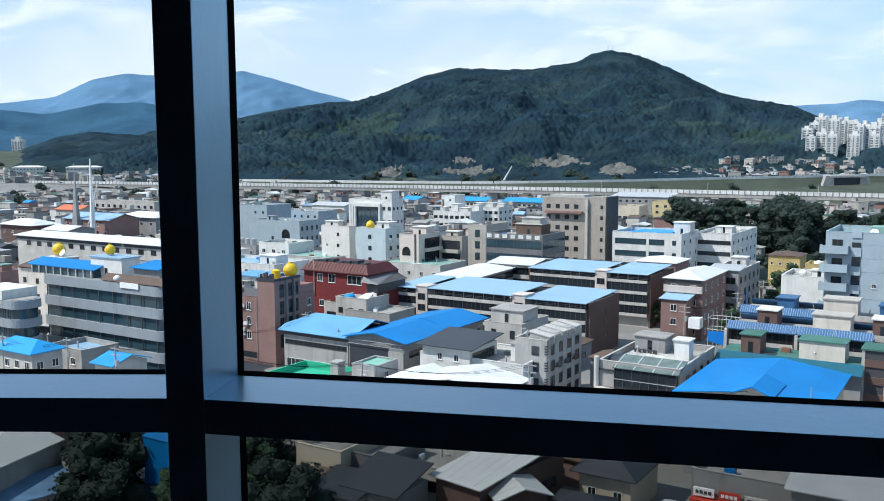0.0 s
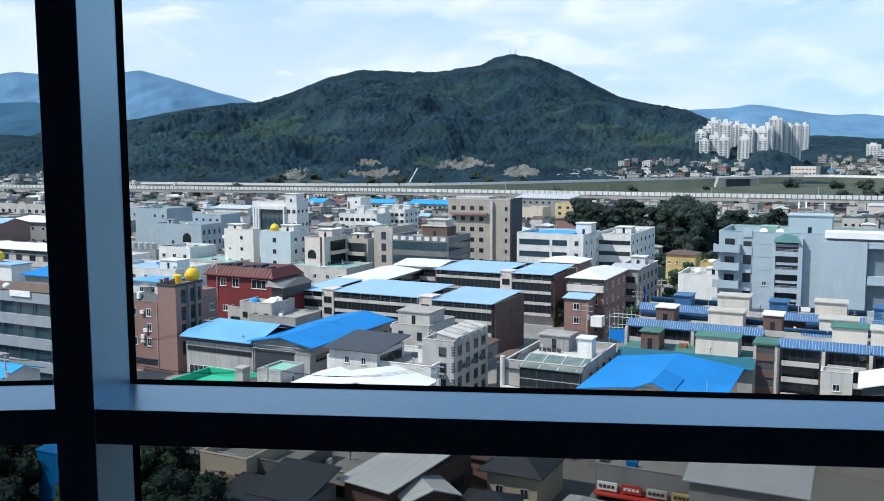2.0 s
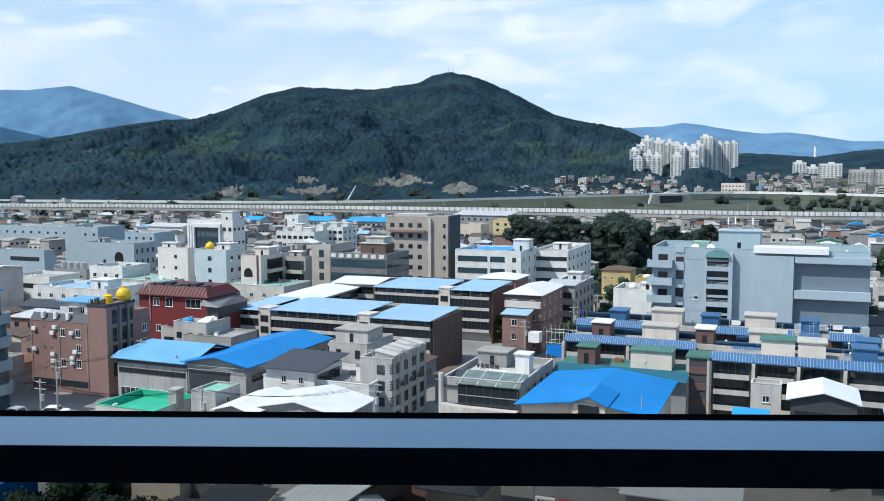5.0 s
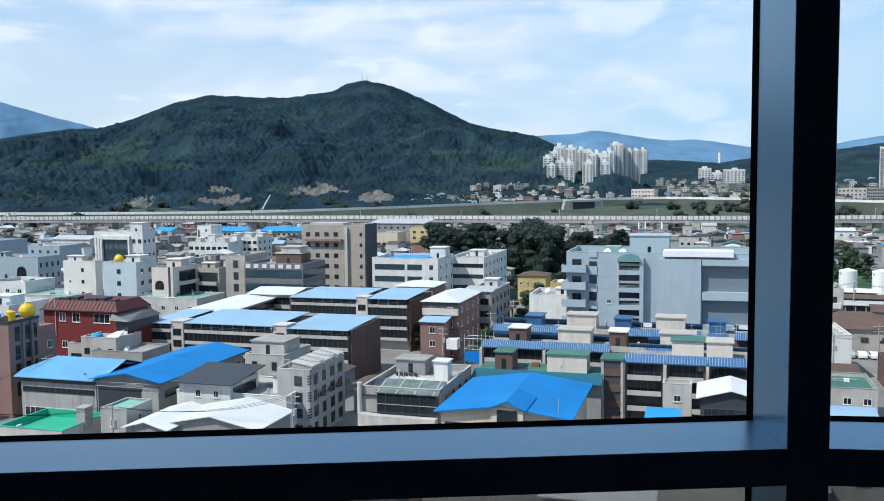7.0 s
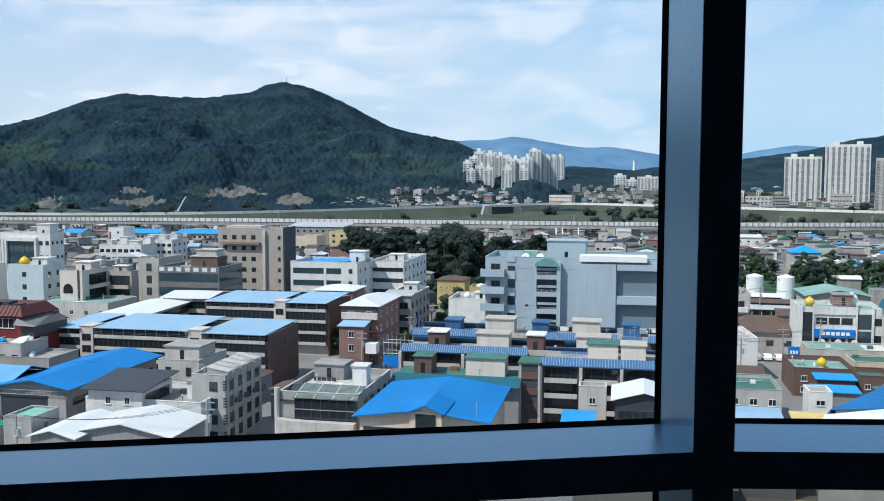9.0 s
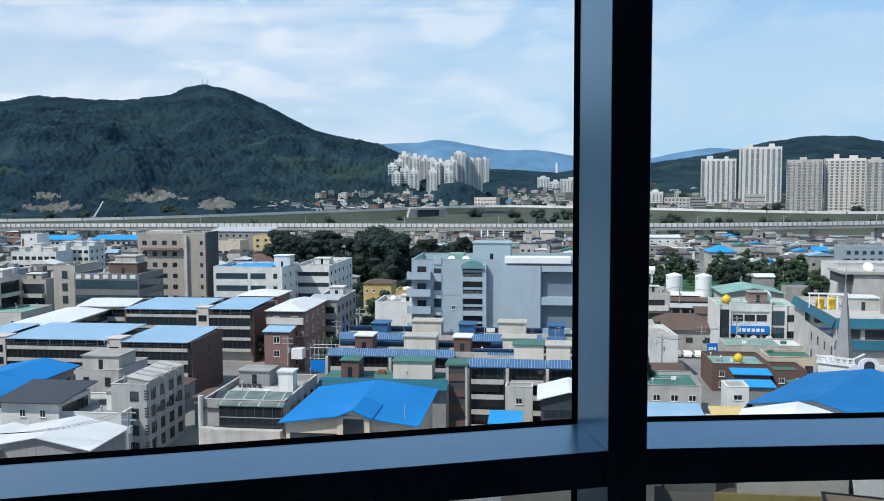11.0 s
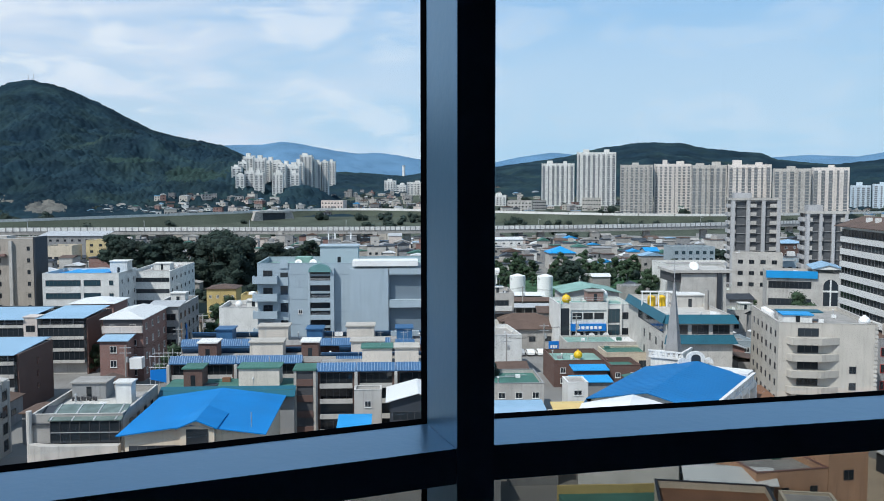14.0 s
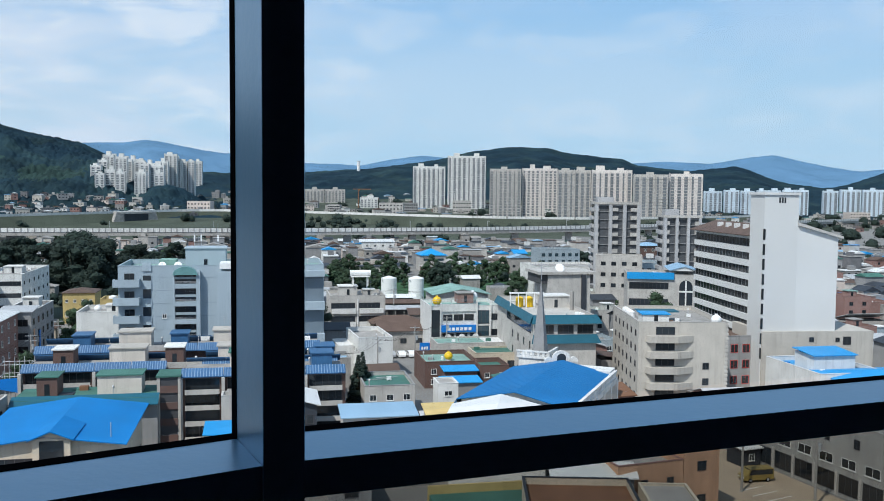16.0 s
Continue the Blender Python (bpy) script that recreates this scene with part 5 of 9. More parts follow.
building("stair_office", "narrow office with a glazed stair strip", -94.4, 256, 6.5, 14, 18.5, -9, BEIGE, 5, [("F", "grid", 1, 1.6, 2.2, (0.25, 0.8), "blue")])
b = building("white_school", "white school block with blue windows", -47, 276.6, 21.4, 17.5, 16, -9, WHITE, 4, [("F", "band", 1.7, (0.04, 0.5), "blue"), ("F", "band", 1.7, (0.54, 0.76), "blue"), ("F", "grid", 1, 1.2, 1.4, (0.8, 1.0), "blue"), ("R", "grid", 3, 1.2, 1.4)], top=SKYBLUE)
part("blue_roof", Solid().box(-6, -6, 15.2, 6, 6, 15.9), SKYBLUE, b)
stair_house(b, 8.2, 2, 15.1, 5, 5, 3.6, WHITE, WHITE)
b = building("long_white_block", "long white block with dark ribbon windows", -28.4, 298.6, 12, 33.2, 15, -9, WHITE, 4, [("F", "band", 1.3, (0.02, 0.98), "dark"), ("R", "grid", 6, 1.1, 1.1, (0, 1), "blue")])
stair_house(b, 0, 0, 14.1, 5, 5, 2.0, WHITE, WHITE)
b = building("shop_house", "grey shop house with coloured signs", -18.8, 221.6, 6.8, 20.8, 13, -9, GREY, 4, [("R", "grid", 5, 1.3, 1.5, (0, 1), "dark"), ("F", "band", 1.5, (0.1, 0.9), "dark")], top=ROOFGREY, coping=WHITE)
roof_on(b, 6.8, 6, 13.0, "shed", GREYSHEET, 0.6, 0.4, offset=(0, -7.4))
stair_house(b, 0.5, 3, 12.1, 3.4, 3.4, 2.6, WHITE, WHITE)
part("sign_board", Solid().box(3.42, -8.8, 2, 3.6, -8.0, 9), ORANGE, b)
part("sign_board", Solid().box(3.42, -3.8, 3, 3.6, -3.0, 8), SIGNBLUE, b)
building("yellow_house", "bright yellow house with small dark windows", -9.2, 287.3, 9, 10, 9, -9, YELLOW, 2, [("F", "grid", 4, 0.8, 0.9)], "hip", ROOFTILE, 1.0, 0.4, category="house")
b = building("yellow_house", "bright yellow annex with a flat roof", -0.4, 277.3, 6, 8, 8, -9, YELLOW, 2, [("F", "grid", 2, 1.0, 0.9)], category="house")
drum_tank(place(b, 0, 0, 7.1), 1.3, 1.3, WHITEPAINT, "white tank on a yellow house")
b = building("low_white_block", "plain white windowless block with roof tanks", -2.3, 209.1, 9.1, 12, 13.5, -9, WHITE, 3, [("F", "grid", 1, 1.6, 1.2, (0.65, 1), "dark", [0])])
ball_tank(place(b, -1.2, 0, 12.6), 0.8, WHITEPAINT)
stair_house(b, 2.2, 1, 12.6, 3, 3, 1.6, WHITE, WHITE)

# the blue-grey hospital with its round stair
b = building("hospital", "blue-grey clad hospital with balconies and a round glazed stair", 23, 200.4, 42.3, 18, 24, -9, BLUEGREY, 6, [("F", "grid", 1, 0.9, 0.9, (0.195, 0.24), "white", [1, 3]), ("L", "grid", 3, 1.2, 1.4, (0, 1), "dark")], top=TEALROOF, parapet=1.2, coping=BLUEGREY)
W2 = 21.3
for r in range(6):
    z = 1.0 + r * 3.75
    part("balcony", Solid().box(-W2 - 0.6, -11.2, z, -W2 + 4.6, -9.05, z + 0.25).box(-W2 - 0.6, -11.2, z + 0.25, -W2 + 4.6, -11.0, z + 1.6).box(-W2 - 0.6, -11.0, z + 0.25, -W2 - 0.4, -9.05, z + 1.6).box(-W2 + 4.4, -11.0, z + 0.25, -W2 + 4.6, -9.05, z + 1.6), BLUEGREY, b)
    window(b, pose(-W2, -9, 0), 2.4, z + 0.5, 2.0, 2.2, "dark")
# dark glass box fills the stairwell to imitate the shade behind the landings
part("stair_glass", Solid().box(-9.7, -9.6, 0, -5.5, -9.05, 22.4), GLASS, b, "dark glass box for the shade of the open stairwell")
for r in range(6):
    z = 0.6 + r * 3.75
    part("stair_landing", Solid().box(-9.8, -10.4, z, -5.4, -9.5, z + 0.95), BLUEGREY, b)
    part("stair_landing", Solid().box(-9.7, -9.9, z + 1.9, -5.5, -9.5, z + 2.4), PALEBLUE, b)
    railing(b, -9.7, -10.3, -5.5, -10.3, z + 0.95, 0.5, METALGREY, 0.9)
part("stair_dome", Solid().prism([(2.5, 0)] + [(2.5 * math.cos(a), 1.7 * math.sin(a)) for a in [math.pi * i / 12 for i in range(13)]] + [(-2.5, 0)], -10.9, -8.9), TEALGLASS, b, "rounded teal glass hood", at=pose(-7.6, 0, 22.2))
part("stair_mullion", Solid().box(-10.2, -10.0, 0, -9.8, -9.05, 22.8), BLUEGREY, b)
part("stair_mullion", Solid().box(-5.4, -10.4, 0, -4.6, -9.05, 23.0), BLUEGREY, b)
part("window_strip", Solid().box(-16.2, -9.12, 1, -14.6, -9.02, 22), GLASS, b)
panel_lines = Solid()
for k in range(8):
    panel_lines.box(-14.4, -9.03, 2.6 + k * 2.7, -10.3, -9.0, 2.64 + k * 2.7)
    panel_lines.box(-4.5, -9.03, 2.6 + k * 2.7, -0.5, -9.0, 2.64 + k * 2.7)
tagged(part("panel_joint", panel_lines, DULLCLAD, b), kind="stuff")
for r in range(7):
    part("strip_band", Solid().box(-16.3, -9.2, 0.4 + r * 3.75, -14.5, -9.02, 2.2 + r * 3.75), BLUEGREY, b)
part("blind_wall", Solid().box(-1.2, -10.6, 0, 7.1, -9.05, 22.9), BLUEGREY, b, "blank clad stair wall")
part("blind_cap", Solid().box(-0.6, -10.8, 23.4, 13.5, -5, 24.6), WHITEPAINT, b)
stair_house(b, -4.0, 2, 22.9, 8.5, 7, 4.2, BLUEGREY, BLUEGREY)
for z in (0.6, 7.5, 14.4):
    part("terrace_rail", Solid().box(7.3, -10.6, z, 21.3, -9.05, z + 1.7), BLUEGREY, b)
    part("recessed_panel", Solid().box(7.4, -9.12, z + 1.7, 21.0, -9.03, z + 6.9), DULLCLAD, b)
part("terrace_lintel", Solid().box(7.3, -10.6, 21.6, 21.3, -9.05, 22.9), BLUEGREY, b)
part("roof_box", Solid().box(-13.5, -4, 22.9, -10, 0, 24.9), TEALROOF, b)
for xx in (-12.6, -9.4):
    dish(place(b, xx, -6, 22.9), 0.8)
for xx, yy in ((-6.5, 1), (-5.2, 3), (-1.5, 1.5)):
    mast = thing("antenna_mast", "thin grey lattice antenna mast on the hospital roof", "antenna", place(b, xx, yy, 27.3))
    s = Solid().tube((0, 0, 0), (0, 0, 4.2), 0.07, 0.04, 6)
    part("mast", s, METALGREY, mast)
    for k in range(3):
        part("dipole", Solid().tube((-0.6, 0, 2 + k * 0.8), (0.6, 0, 2 + k * 0.8), 0.03, sides=5), METALGREY, mast)
    part("panel", Solid().box(-0.15, -0.16, 1.2, 0.15, -0.06, 2.6), WHITEPAINT, mast)

b = building("pink_white_block", "pinkish white narrow block with small windows", -136.5, 237.1, 10.9, 3, 18, -9, WARMWHITE, 5, [("F", "grid", 1, 0.9, 1.0, (0.45, 0.75), "dark"), ("F", "grid", 1, 0.5, 0.6, (0.1, 0.3), "slit", [1, 3])])
stair_house(b, -1.5, 0, 17.1, 5, 2.5, 2.2, WARMWHITE, WHITE)
b = building("pale_blue_block", "pale blue flats with a yellow ball tank on top", -121.9, 235.9, 10.7, 8.2, 18, -9, PALECYAN, 5, [("F", "grid", 1, 1.2, 1.3, (0.34, 0.6), "dark"), ("R", "grid", 2, 1.2, 1.2, (0.1, 1), "dark"), ("R", "ac", 4)], coping=WHITE)
stair_house(b, 2.2, 1, 17.1, 4.5, 4, 2.4, WHITE, WHITE)
ball_tank(place(b, -2.4, -1, 17.1), 1.35)
b = building("arched_house", "pinkish tiled house with an arched window", -106.8, 232.6, 6.6, 11.6, 17, -9, PINKISH, 4, [("F", "band", 1.2, (0.12, 0.72), "dark", [0, 1]), ("R", "balcony", 0.25, 0.95, 1.3, PINKISH)])
arch = [(-1.5, 0)] + [(1.4 * math.cos(a), 1.1 + 1.4 * math.sin(a)) for a in [math.pi * i / 10 for i in range(11)]] + [(-1.4, 0)]
part("arched_window", Solid().prism([(1.4, 0)] + arch[1:12] + [(-1.4, 0)], -5.85, -5.75), GLASS, b, at=pose(-0.9, 0, 11.0))
part("corner_strip", Solid().box(1.9, -5.9, 0, 2.5, -5.76, 17.2), FRAMEDARK, b)
stair_house(b, 0, 2, 16.1, 4.5, 4.5, 2.6, PINKISH, WHITE)
b = building("stepped_flats", "tan flats with stepped balconies", -98.4, 238.2, 7.1, 3.6, 16, -9, TAN, 4, [("F", "balcony", 0.05, 0.95, 1.4, TAN)])
stair_house(b, 0, 0, 15.1, 4, 2.6, 2.2, TAN, WHITE)
b = building("glass_fronted_tower", "white block with a large dark glass front", -145.5, 279.7, 18.8, 7, 24, -9, WHITE, 5, [("F", "grid", 2, 1.2, 1.3, (0.76, 1.0), "dark"), ("R", "grid", 3, 0.8, 1.0, (0, 1), "dark")])
part("glass_front", Solid().box(-5.8, -3.62, 12.5, 4.2, -3.4, 21.4), BLUEGLASS, b)
part("front_frame", Solid().box(-6.4, -4.4, 21.4, 4.8, -3.44, 22.6).box(-6.4, -4.4, 12, -5.8, -3.44, 21.4).box(4.2, -4.4, 12, 4.8, -3.44, 21.4), WHITE, b)
for k in range(4):
    part("glazing_bar", Solid().box(-5.8, -3.7, 14 + k * 2, 4.2, -3.62, 14.12 + k * 2), FRAMEDARK, b)
for k in range(4):
    part("glazing_bar", Solid().box(-3.9 + k * 2, -3.7, 12.5, -3.78 + k * 2, -3.62, 21.4), FRAMEDARK, b)
for i in range(3):
    part("pier", Solid().box(-9.0 + i * 1.1, -3.72, 13, -8.5 + i * 1.1, -3.46, 22), WHITE, b)
stair_house(b, 6.2, 0, 23.1, 4.5, 4.5, 3.6, WHITE, WHITE)
b = building("grey_hall", "blue-grey hall with a round-arched door", -180.6, 276.4, 21.6, 10.8, 16, -9, PALEBLUE, 4, [("F", "grid", 1, 1.0, 1.2, (0.3, 0.5), "dark", [2]), ("R", "grid", 4, 0.9, 1.6, (0, 1), "blue")], coping=PALEBLUE)
part("arched_door", Solid().prism([(1.9, 0)] + [(1.9 * math.cos(a), 2.0 + 1.9 * math.sin(a)) for a in [math.pi * i / 10 for i in range(11)]] + [(-1.9, 0)], -5.45, -5.32), GLASS, b, at=pose(4.2, 0, 9.0))
stair_house(b, -8, 1, 15.1, 3, 3, 1.8, PALEBLUE, GREY)
building("slate_grey_block", "slate-grey warehouse with a low parapet", -208.6, 263, 21.9, 4.5, 14, -9, PALEBLUE, 3, [("F", "band", 1.4, (0.3, 0.9), "dark", [2])], top=ROOFGREY)
b = building("grey_stair_block", "grey block with a tall blank wall", -204.8, 297.4, 15.9, 14, 20, -9, PALEBLUE, 5, [("F", "grid", 2, 1.0, 1.0, (0.5, 1), "dark")])
b = building("white_flat_block", "white flat-roofed building with a sky blue roof deck", -147.1, 210, 25.1, 14, 10, -9, WHITE, 3, [("F", "grid", 6, 1.2, 1.2)], top=LIGHTBLUE)
stair_house(b, 5, 1, 9.1, 6, 5, 2.4, WHITE, WHITE)
b = building("white_flat_block", "white flat-roofed shop with a concrete parapet", -158.2, 241.5, 12.6, 12, 12, -9, WHITE, 3, [("F", "grid", 3, 1.4, 1.2)], top=ROOFGREY)
b = building("tank_roofed_block", "grey block with steel tanks on its roof", -176.6, 248.6, 13.5, 10, 10, -9, GREY, 3, [("F", "grid", 3, 1.2, 1.2)])
for i in range(4):
    drum_tank(place(b, -5 + i * 2.6, -2, 9.1), 1.1, 2.6, METALGREY, "grey steel tank in a row on a roof")
building("teal_flat_block", "low block with a faded teal flat roof", -144.8, 236.3, 23.5, 14, 9, -9, OFFWHITE, 2, [("F", "grid", 6, 1.2, 1.2)], top=TEALROOF, parapet=0.4)
building("teal_flat_block", "low block with a faded teal flat roof", -104, 228.2, 20.5, 14, 9.5, -9, OFFWHITE, 2, [("F", "grid", 5, 1.2, 1.2)], top=TEALROOF, parapet=0.4)
building("white_flat_block", "white flat-roofed house with dark windows", -178.8, 233.9, 15.5, 12, 9.5, -9, WHITE, 2, [("F", "band", 1.4, (0.1, 0.9), "dark", [1])])

# ---- the villa rows ----
def villa_row(x, y, w, d, h, yaw, boxes, skirt=True, front_windows=True, wall=DARKBRICK, top=ROOFGREY):
    """A row of flats with a skirt of blue tiles round a flat roof and stair houses on it."""
    t = thing("villa_row", "row of brick flats edged with navy blue roof tiles", "flats", pose(x, y, 0, 0, 0, yaw), "blue-tiled villa rows")
    FOOT.append((x, y, w, d + 3, yaw))
    part("wall", Solid().box(-w / 2, -d / 2, -1, w / 2, d / 2, h - 1.2), wall, t)
    part("roof", Solid().box(-w / 2 + 0.1, -d / 2 + 0.1, h - 1.196, w / 2 - 0.1, d / 2 - 0.1, h - 1.1), top, t)
    n = max(1, int(w / 5.4))
    if skirt:
        for i in range(n):
            if n > 4 and RNG.random() < 0.3:
                part("parapet", Solid().box(-w / 2 + w * i / n, -d / 2, h - 1.196, -w / 2 + w * (i + 1) / n, -d / 2 + 0.2, h - 0.2), OFFWHITE, t)
                continue
            xa, xb = -w / 2 + w * i / n + 0.04, -w / 2 + w * (i + 1) / n - 0.04
            for s, tilt in ((-1, 0), (1, 0)):
                yb, yt = s * (d / 2 + 0.8), s * (d / 2 - 0.4)
                v = [(xa, yb, h - 1.25), (xb, yb, h - 1.25), (xb, yt, h - 0.1), (xa, yt, h - 0.1)]
                v += [(p, q + s * 0.0, z + 0.16) for p, q, z in v]
                part("tile_skirt", Solid().add(v, [(3, 2, 1, 0), (4, 5, 6, 7), (0, 1, 5, 4), (1, 2, 6, 5), (2, 3, 7, 6), (3, 0, 4, 7)]), NAVYTILE, t)
            ribs = Solid()
            for k in range(14):
                xx = xa + (xb - xa) * (k + 0.5) / 14
                ribs.add([(xx - 0.05, -d / 2 - 0.82, h - 1.09), (xx + 0.05, -d / 2 - 0.82, h - 1.09), (xx, -d / 2 - 0.82, h - 1.01), (xx - 0.05, -d / 2 + 0.4, h + 0.06), (xx + 0.05, -d / 2 + 0.4, h + 0.06), (xx, -d / 2 + 0.4, h + 0.14)], [(0, 1, 2), (3, 5, 4), (0, 2, 5, 3), (1, 4, 5, 2), (0, 3, 4, 1)])
            tagged(part("tile_rib", ribs, PALERIB, t), kind="stuff")
    if front_windows:
        m, fh = face_pose("F", w, d), (h - 1.4) / 4
        for i in range(n):
            L = w / n - 1.2
            xx = w * (i + 0.5) / n
            for r in range(4):
                z = r * fh
                part("balcony", Solid().box(-L / 2, -1.1, -0.05, L / 2, 0, 0.1).box(-L / 2, -1.1, 0.1, L / 2, -0.98, 0.75), OFFWHITE, t, at=m @ pose(xx, 0, z + 0.05))
                window(t, m, xx, z + 0.5, L, fh - 0.65, "dark")
            part("pier", Solid().box(w * i / n - 0.25, -1.2, -1, w * i / n + 0.25, 0, h - 1.3), OFFWHITE, t, at=m)
    for i in range(int(w / 3.2)):
        xx, yy, k = RNG.uniform(-w / 2 + 1, w / 2 - 1), RNG.uniform(-d / 2 + 1, d / 2 - 1), RNG.randrange(5)
        z0 = h - 1.096
        if k == 0:
            part("condenser", AC_MESH[0], (), t, at=pose(xx, yy, z0 + 0.08, 0, 0, RNG.choice((0, 90))))
        elif k == 1:
            part("vent_pipe", Solid().tube((xx, yy, z0), (xx, yy, z0 + 1.2), 0.11, sides=7).tube((xx, yy, z0 + 1.2), (xx, yy, z0 + 1.45), 0.24, 0.08, 8), METALGREY, t)
        elif k == 2:
            part("roof_crate", Solid().box(xx - 0.7, yy - 0.4, z0, xx + 0.6, yy + 0.5, z0 + RNG.uniform(0.4, 1.0)), RNG.choice((WHITEPAINT, RUST, GREY, CHARCOAL)), t)
        elif k == 3:
            part("washing_line", Solid().tube((xx - 1.6, yy, z0), (xx - 1.6, yy, z0 + 1.6), 0.04, sides=5).tube((xx + 1.6, yy, z0), (xx + 1.6, yy, z0 + 1.6), 0.04, sides=5).tube((xx - 1.6, yy, z0 + 1.55), (xx + 1.6, yy, z0 + 1.55), 0.02, sides=4).box(xx - 1.2, yy - 0.02, z0 + 0.7, xx + 0.4, yy + 0.02, z0 + 1.54), WHITESHEET, t)
        else:
            part("tarpaulin", Solid().box(xx - 1.2, yy - 0.9, z0, xx + 1.2, yy + 0.9, z0 + 0.12), RNG.choice((WHITESHEET, GREENROOF, CHARCOAL, LIGHTBLUE)), t)
    for bx, bw_, kind in boxes:
        wallm, lid = {"c": (PALECREAM, BEIGE), "t": (PALECREAM, GREENROOF), "b": (DARKBRICK, GREENROOF), "w": (DARKBRICK, WHITE), "n": (NAVYTILE, NAVYTILE)}[kind]
        stair_house(t, bx * w, 0.5, h - 1.1, bw_, 4.2, 2.9 if kind != "n" else 2.4, wallm, lid, kind in "bw")
    return t


b = villa_row(23.4, 147.7, 26, 10, 11.5, -9, [(-0.12, 5, "t"), (0.07, 4, "c"), (0.36, 3.4, "n")])
stair = part("stair_tower", Solid().box(-16.4, -6.3, -1, -13.15, -1.5, 10.6), FRAMEDARK, b, "dark glazed stair tower with brick bands")
part("tower_lid", Solid().box(-16.7, -6.6, 10.6, -12.9, -1.2, 10.85), GREENROOF, stair)
part("tower_corner", Solid().box(-16.55, -6.45, -1, -16.1, -6.0, 10.6).box(-13.4, -6.45, -1, -13.0, -6.0, 10.6), BEIGE, stair)
for i in range(4):
    part("brick_band", Solid().box(-16.1, -6.5, 0.3 + i * 2.6, -13.4, -6.31, 1.4 + i * 2.6), DARKBRICK, stair)
b = villa_row(-3.8, 148.5, 21.3, 9, 9, -9, [(-0.28, 3.0, "b"), (0.22, 6.6, "t")], False, False, GREY, GREENROOF)
part("teal_lean_to", Solid().add([(-10.6, -5.8, 7.0), (10.9, -5.8, 7.0), (10.9, -3.4, 8.2), (-10.6, -3.4, 8.2), (-10.6, -5.8, 7.15), (10.9, -5.8, 7.15), (10.9, -3.4, 8.35), (-10.6, -3.4, 8.35)], [(3, 2, 1, 0), (4, 5, 6, 7), (0, 1, 5, 4), (1, 2, 6, 5), (2, 3, 7, 6), (3, 0, 4, 7)]), TEALSHEET, b)
villa_row(11.7, 159.0, 51.7, 9, 11, -9, [(-0.385, 3.2, "w"), (-0.186, 5.8, "c"), (-0.037, 3.0, "w"), (0.16, 5.8, "c"), (0.29, 3.0, "n"), (0.46, 3.2, "n")])
villa_row(12, 170.6, 50, 9, 12, -9, [(-0.352, 3.0, "n"), (-0.168, 5.6, "c"), (-0.012, 3.0, "n"), (0.162, 5.2, "c"), (0.33, 3.0, "n")], True, False)

# the big blue roof with its dormer
b = building("blue_roofed_hall", "pale hall with a big vivid blue roof and a dormer", -6.6, 128.4, 17.5, 20, 8, -9, CREAM, 2, [("F", "band", 1.3, (0.03, 0.42), "dark", [1]), ("R", "grid", 5, 1.2, 1.2, (0.1, 0.95), "dark", [0])], "gable", BLUE, 1.3, 0.9, "y")
dorm = part("dormer", Solid().box(-1.4, -10.9, 4.5, 3.0, -5.0, 9.1).prism([(-1.4, 9.1), (3.0, 9.1), (0.8, 10.0)], -10.9, -5.0), CREAM, b)
g = Solid().prism([(-1.9, 9.0), (0.8, 10.1), (3.5, 9.0), (3.5, 9.15), (0.8, 10.28), (-1.9, 9.15)], -11.5, -3.6)
part("dormer_roof", g, BLUE, dorm)
part("dormer_door", Solid().box(-0.6, -11.0, 5.0, 2.2, -10.9, 8.9), GLASS, dorm)
part("chimney_pipe", Solid().tube((7.4, -8.5, 8.2), (7.4, -8.5, 10.4), 0.06), METALGREY, b)
b = building("white_sheet_shed", "pale tower house beside a white sheet roof", 17.2, 136.3, 4.2, 3, 9, -9, OFFWHITE, 3, [("F", "grid", 1, 1.0, 1.0, (0, 1), "white", [2])], top=CONCRETE)
b = building("white_roofed_barn", "barn with a bright white sheet roof and dark front", 24.5, 133.5, 8.5, 9, 8.2, -9, CHARCOAL, 2, [("F", "band", 1.4, (0.05, 0.95), "dark")], "gable", WHITESHEET, 1.3, 0.6, "y")
b = building("light_blue_lean_to", "low hut with a light blue roof", 14.2, 128.5, 4.2, 5, 5.6, -9, OFFWHITE, 1, [], "shed", SKYBLUE, 0.5, 0.4)
b = building("concrete_terrace", "low concrete roof terrace", 16.5, 119.5, 13, 5, 5.2, -9, CONCRETE, 1, [], parapet=0.6)

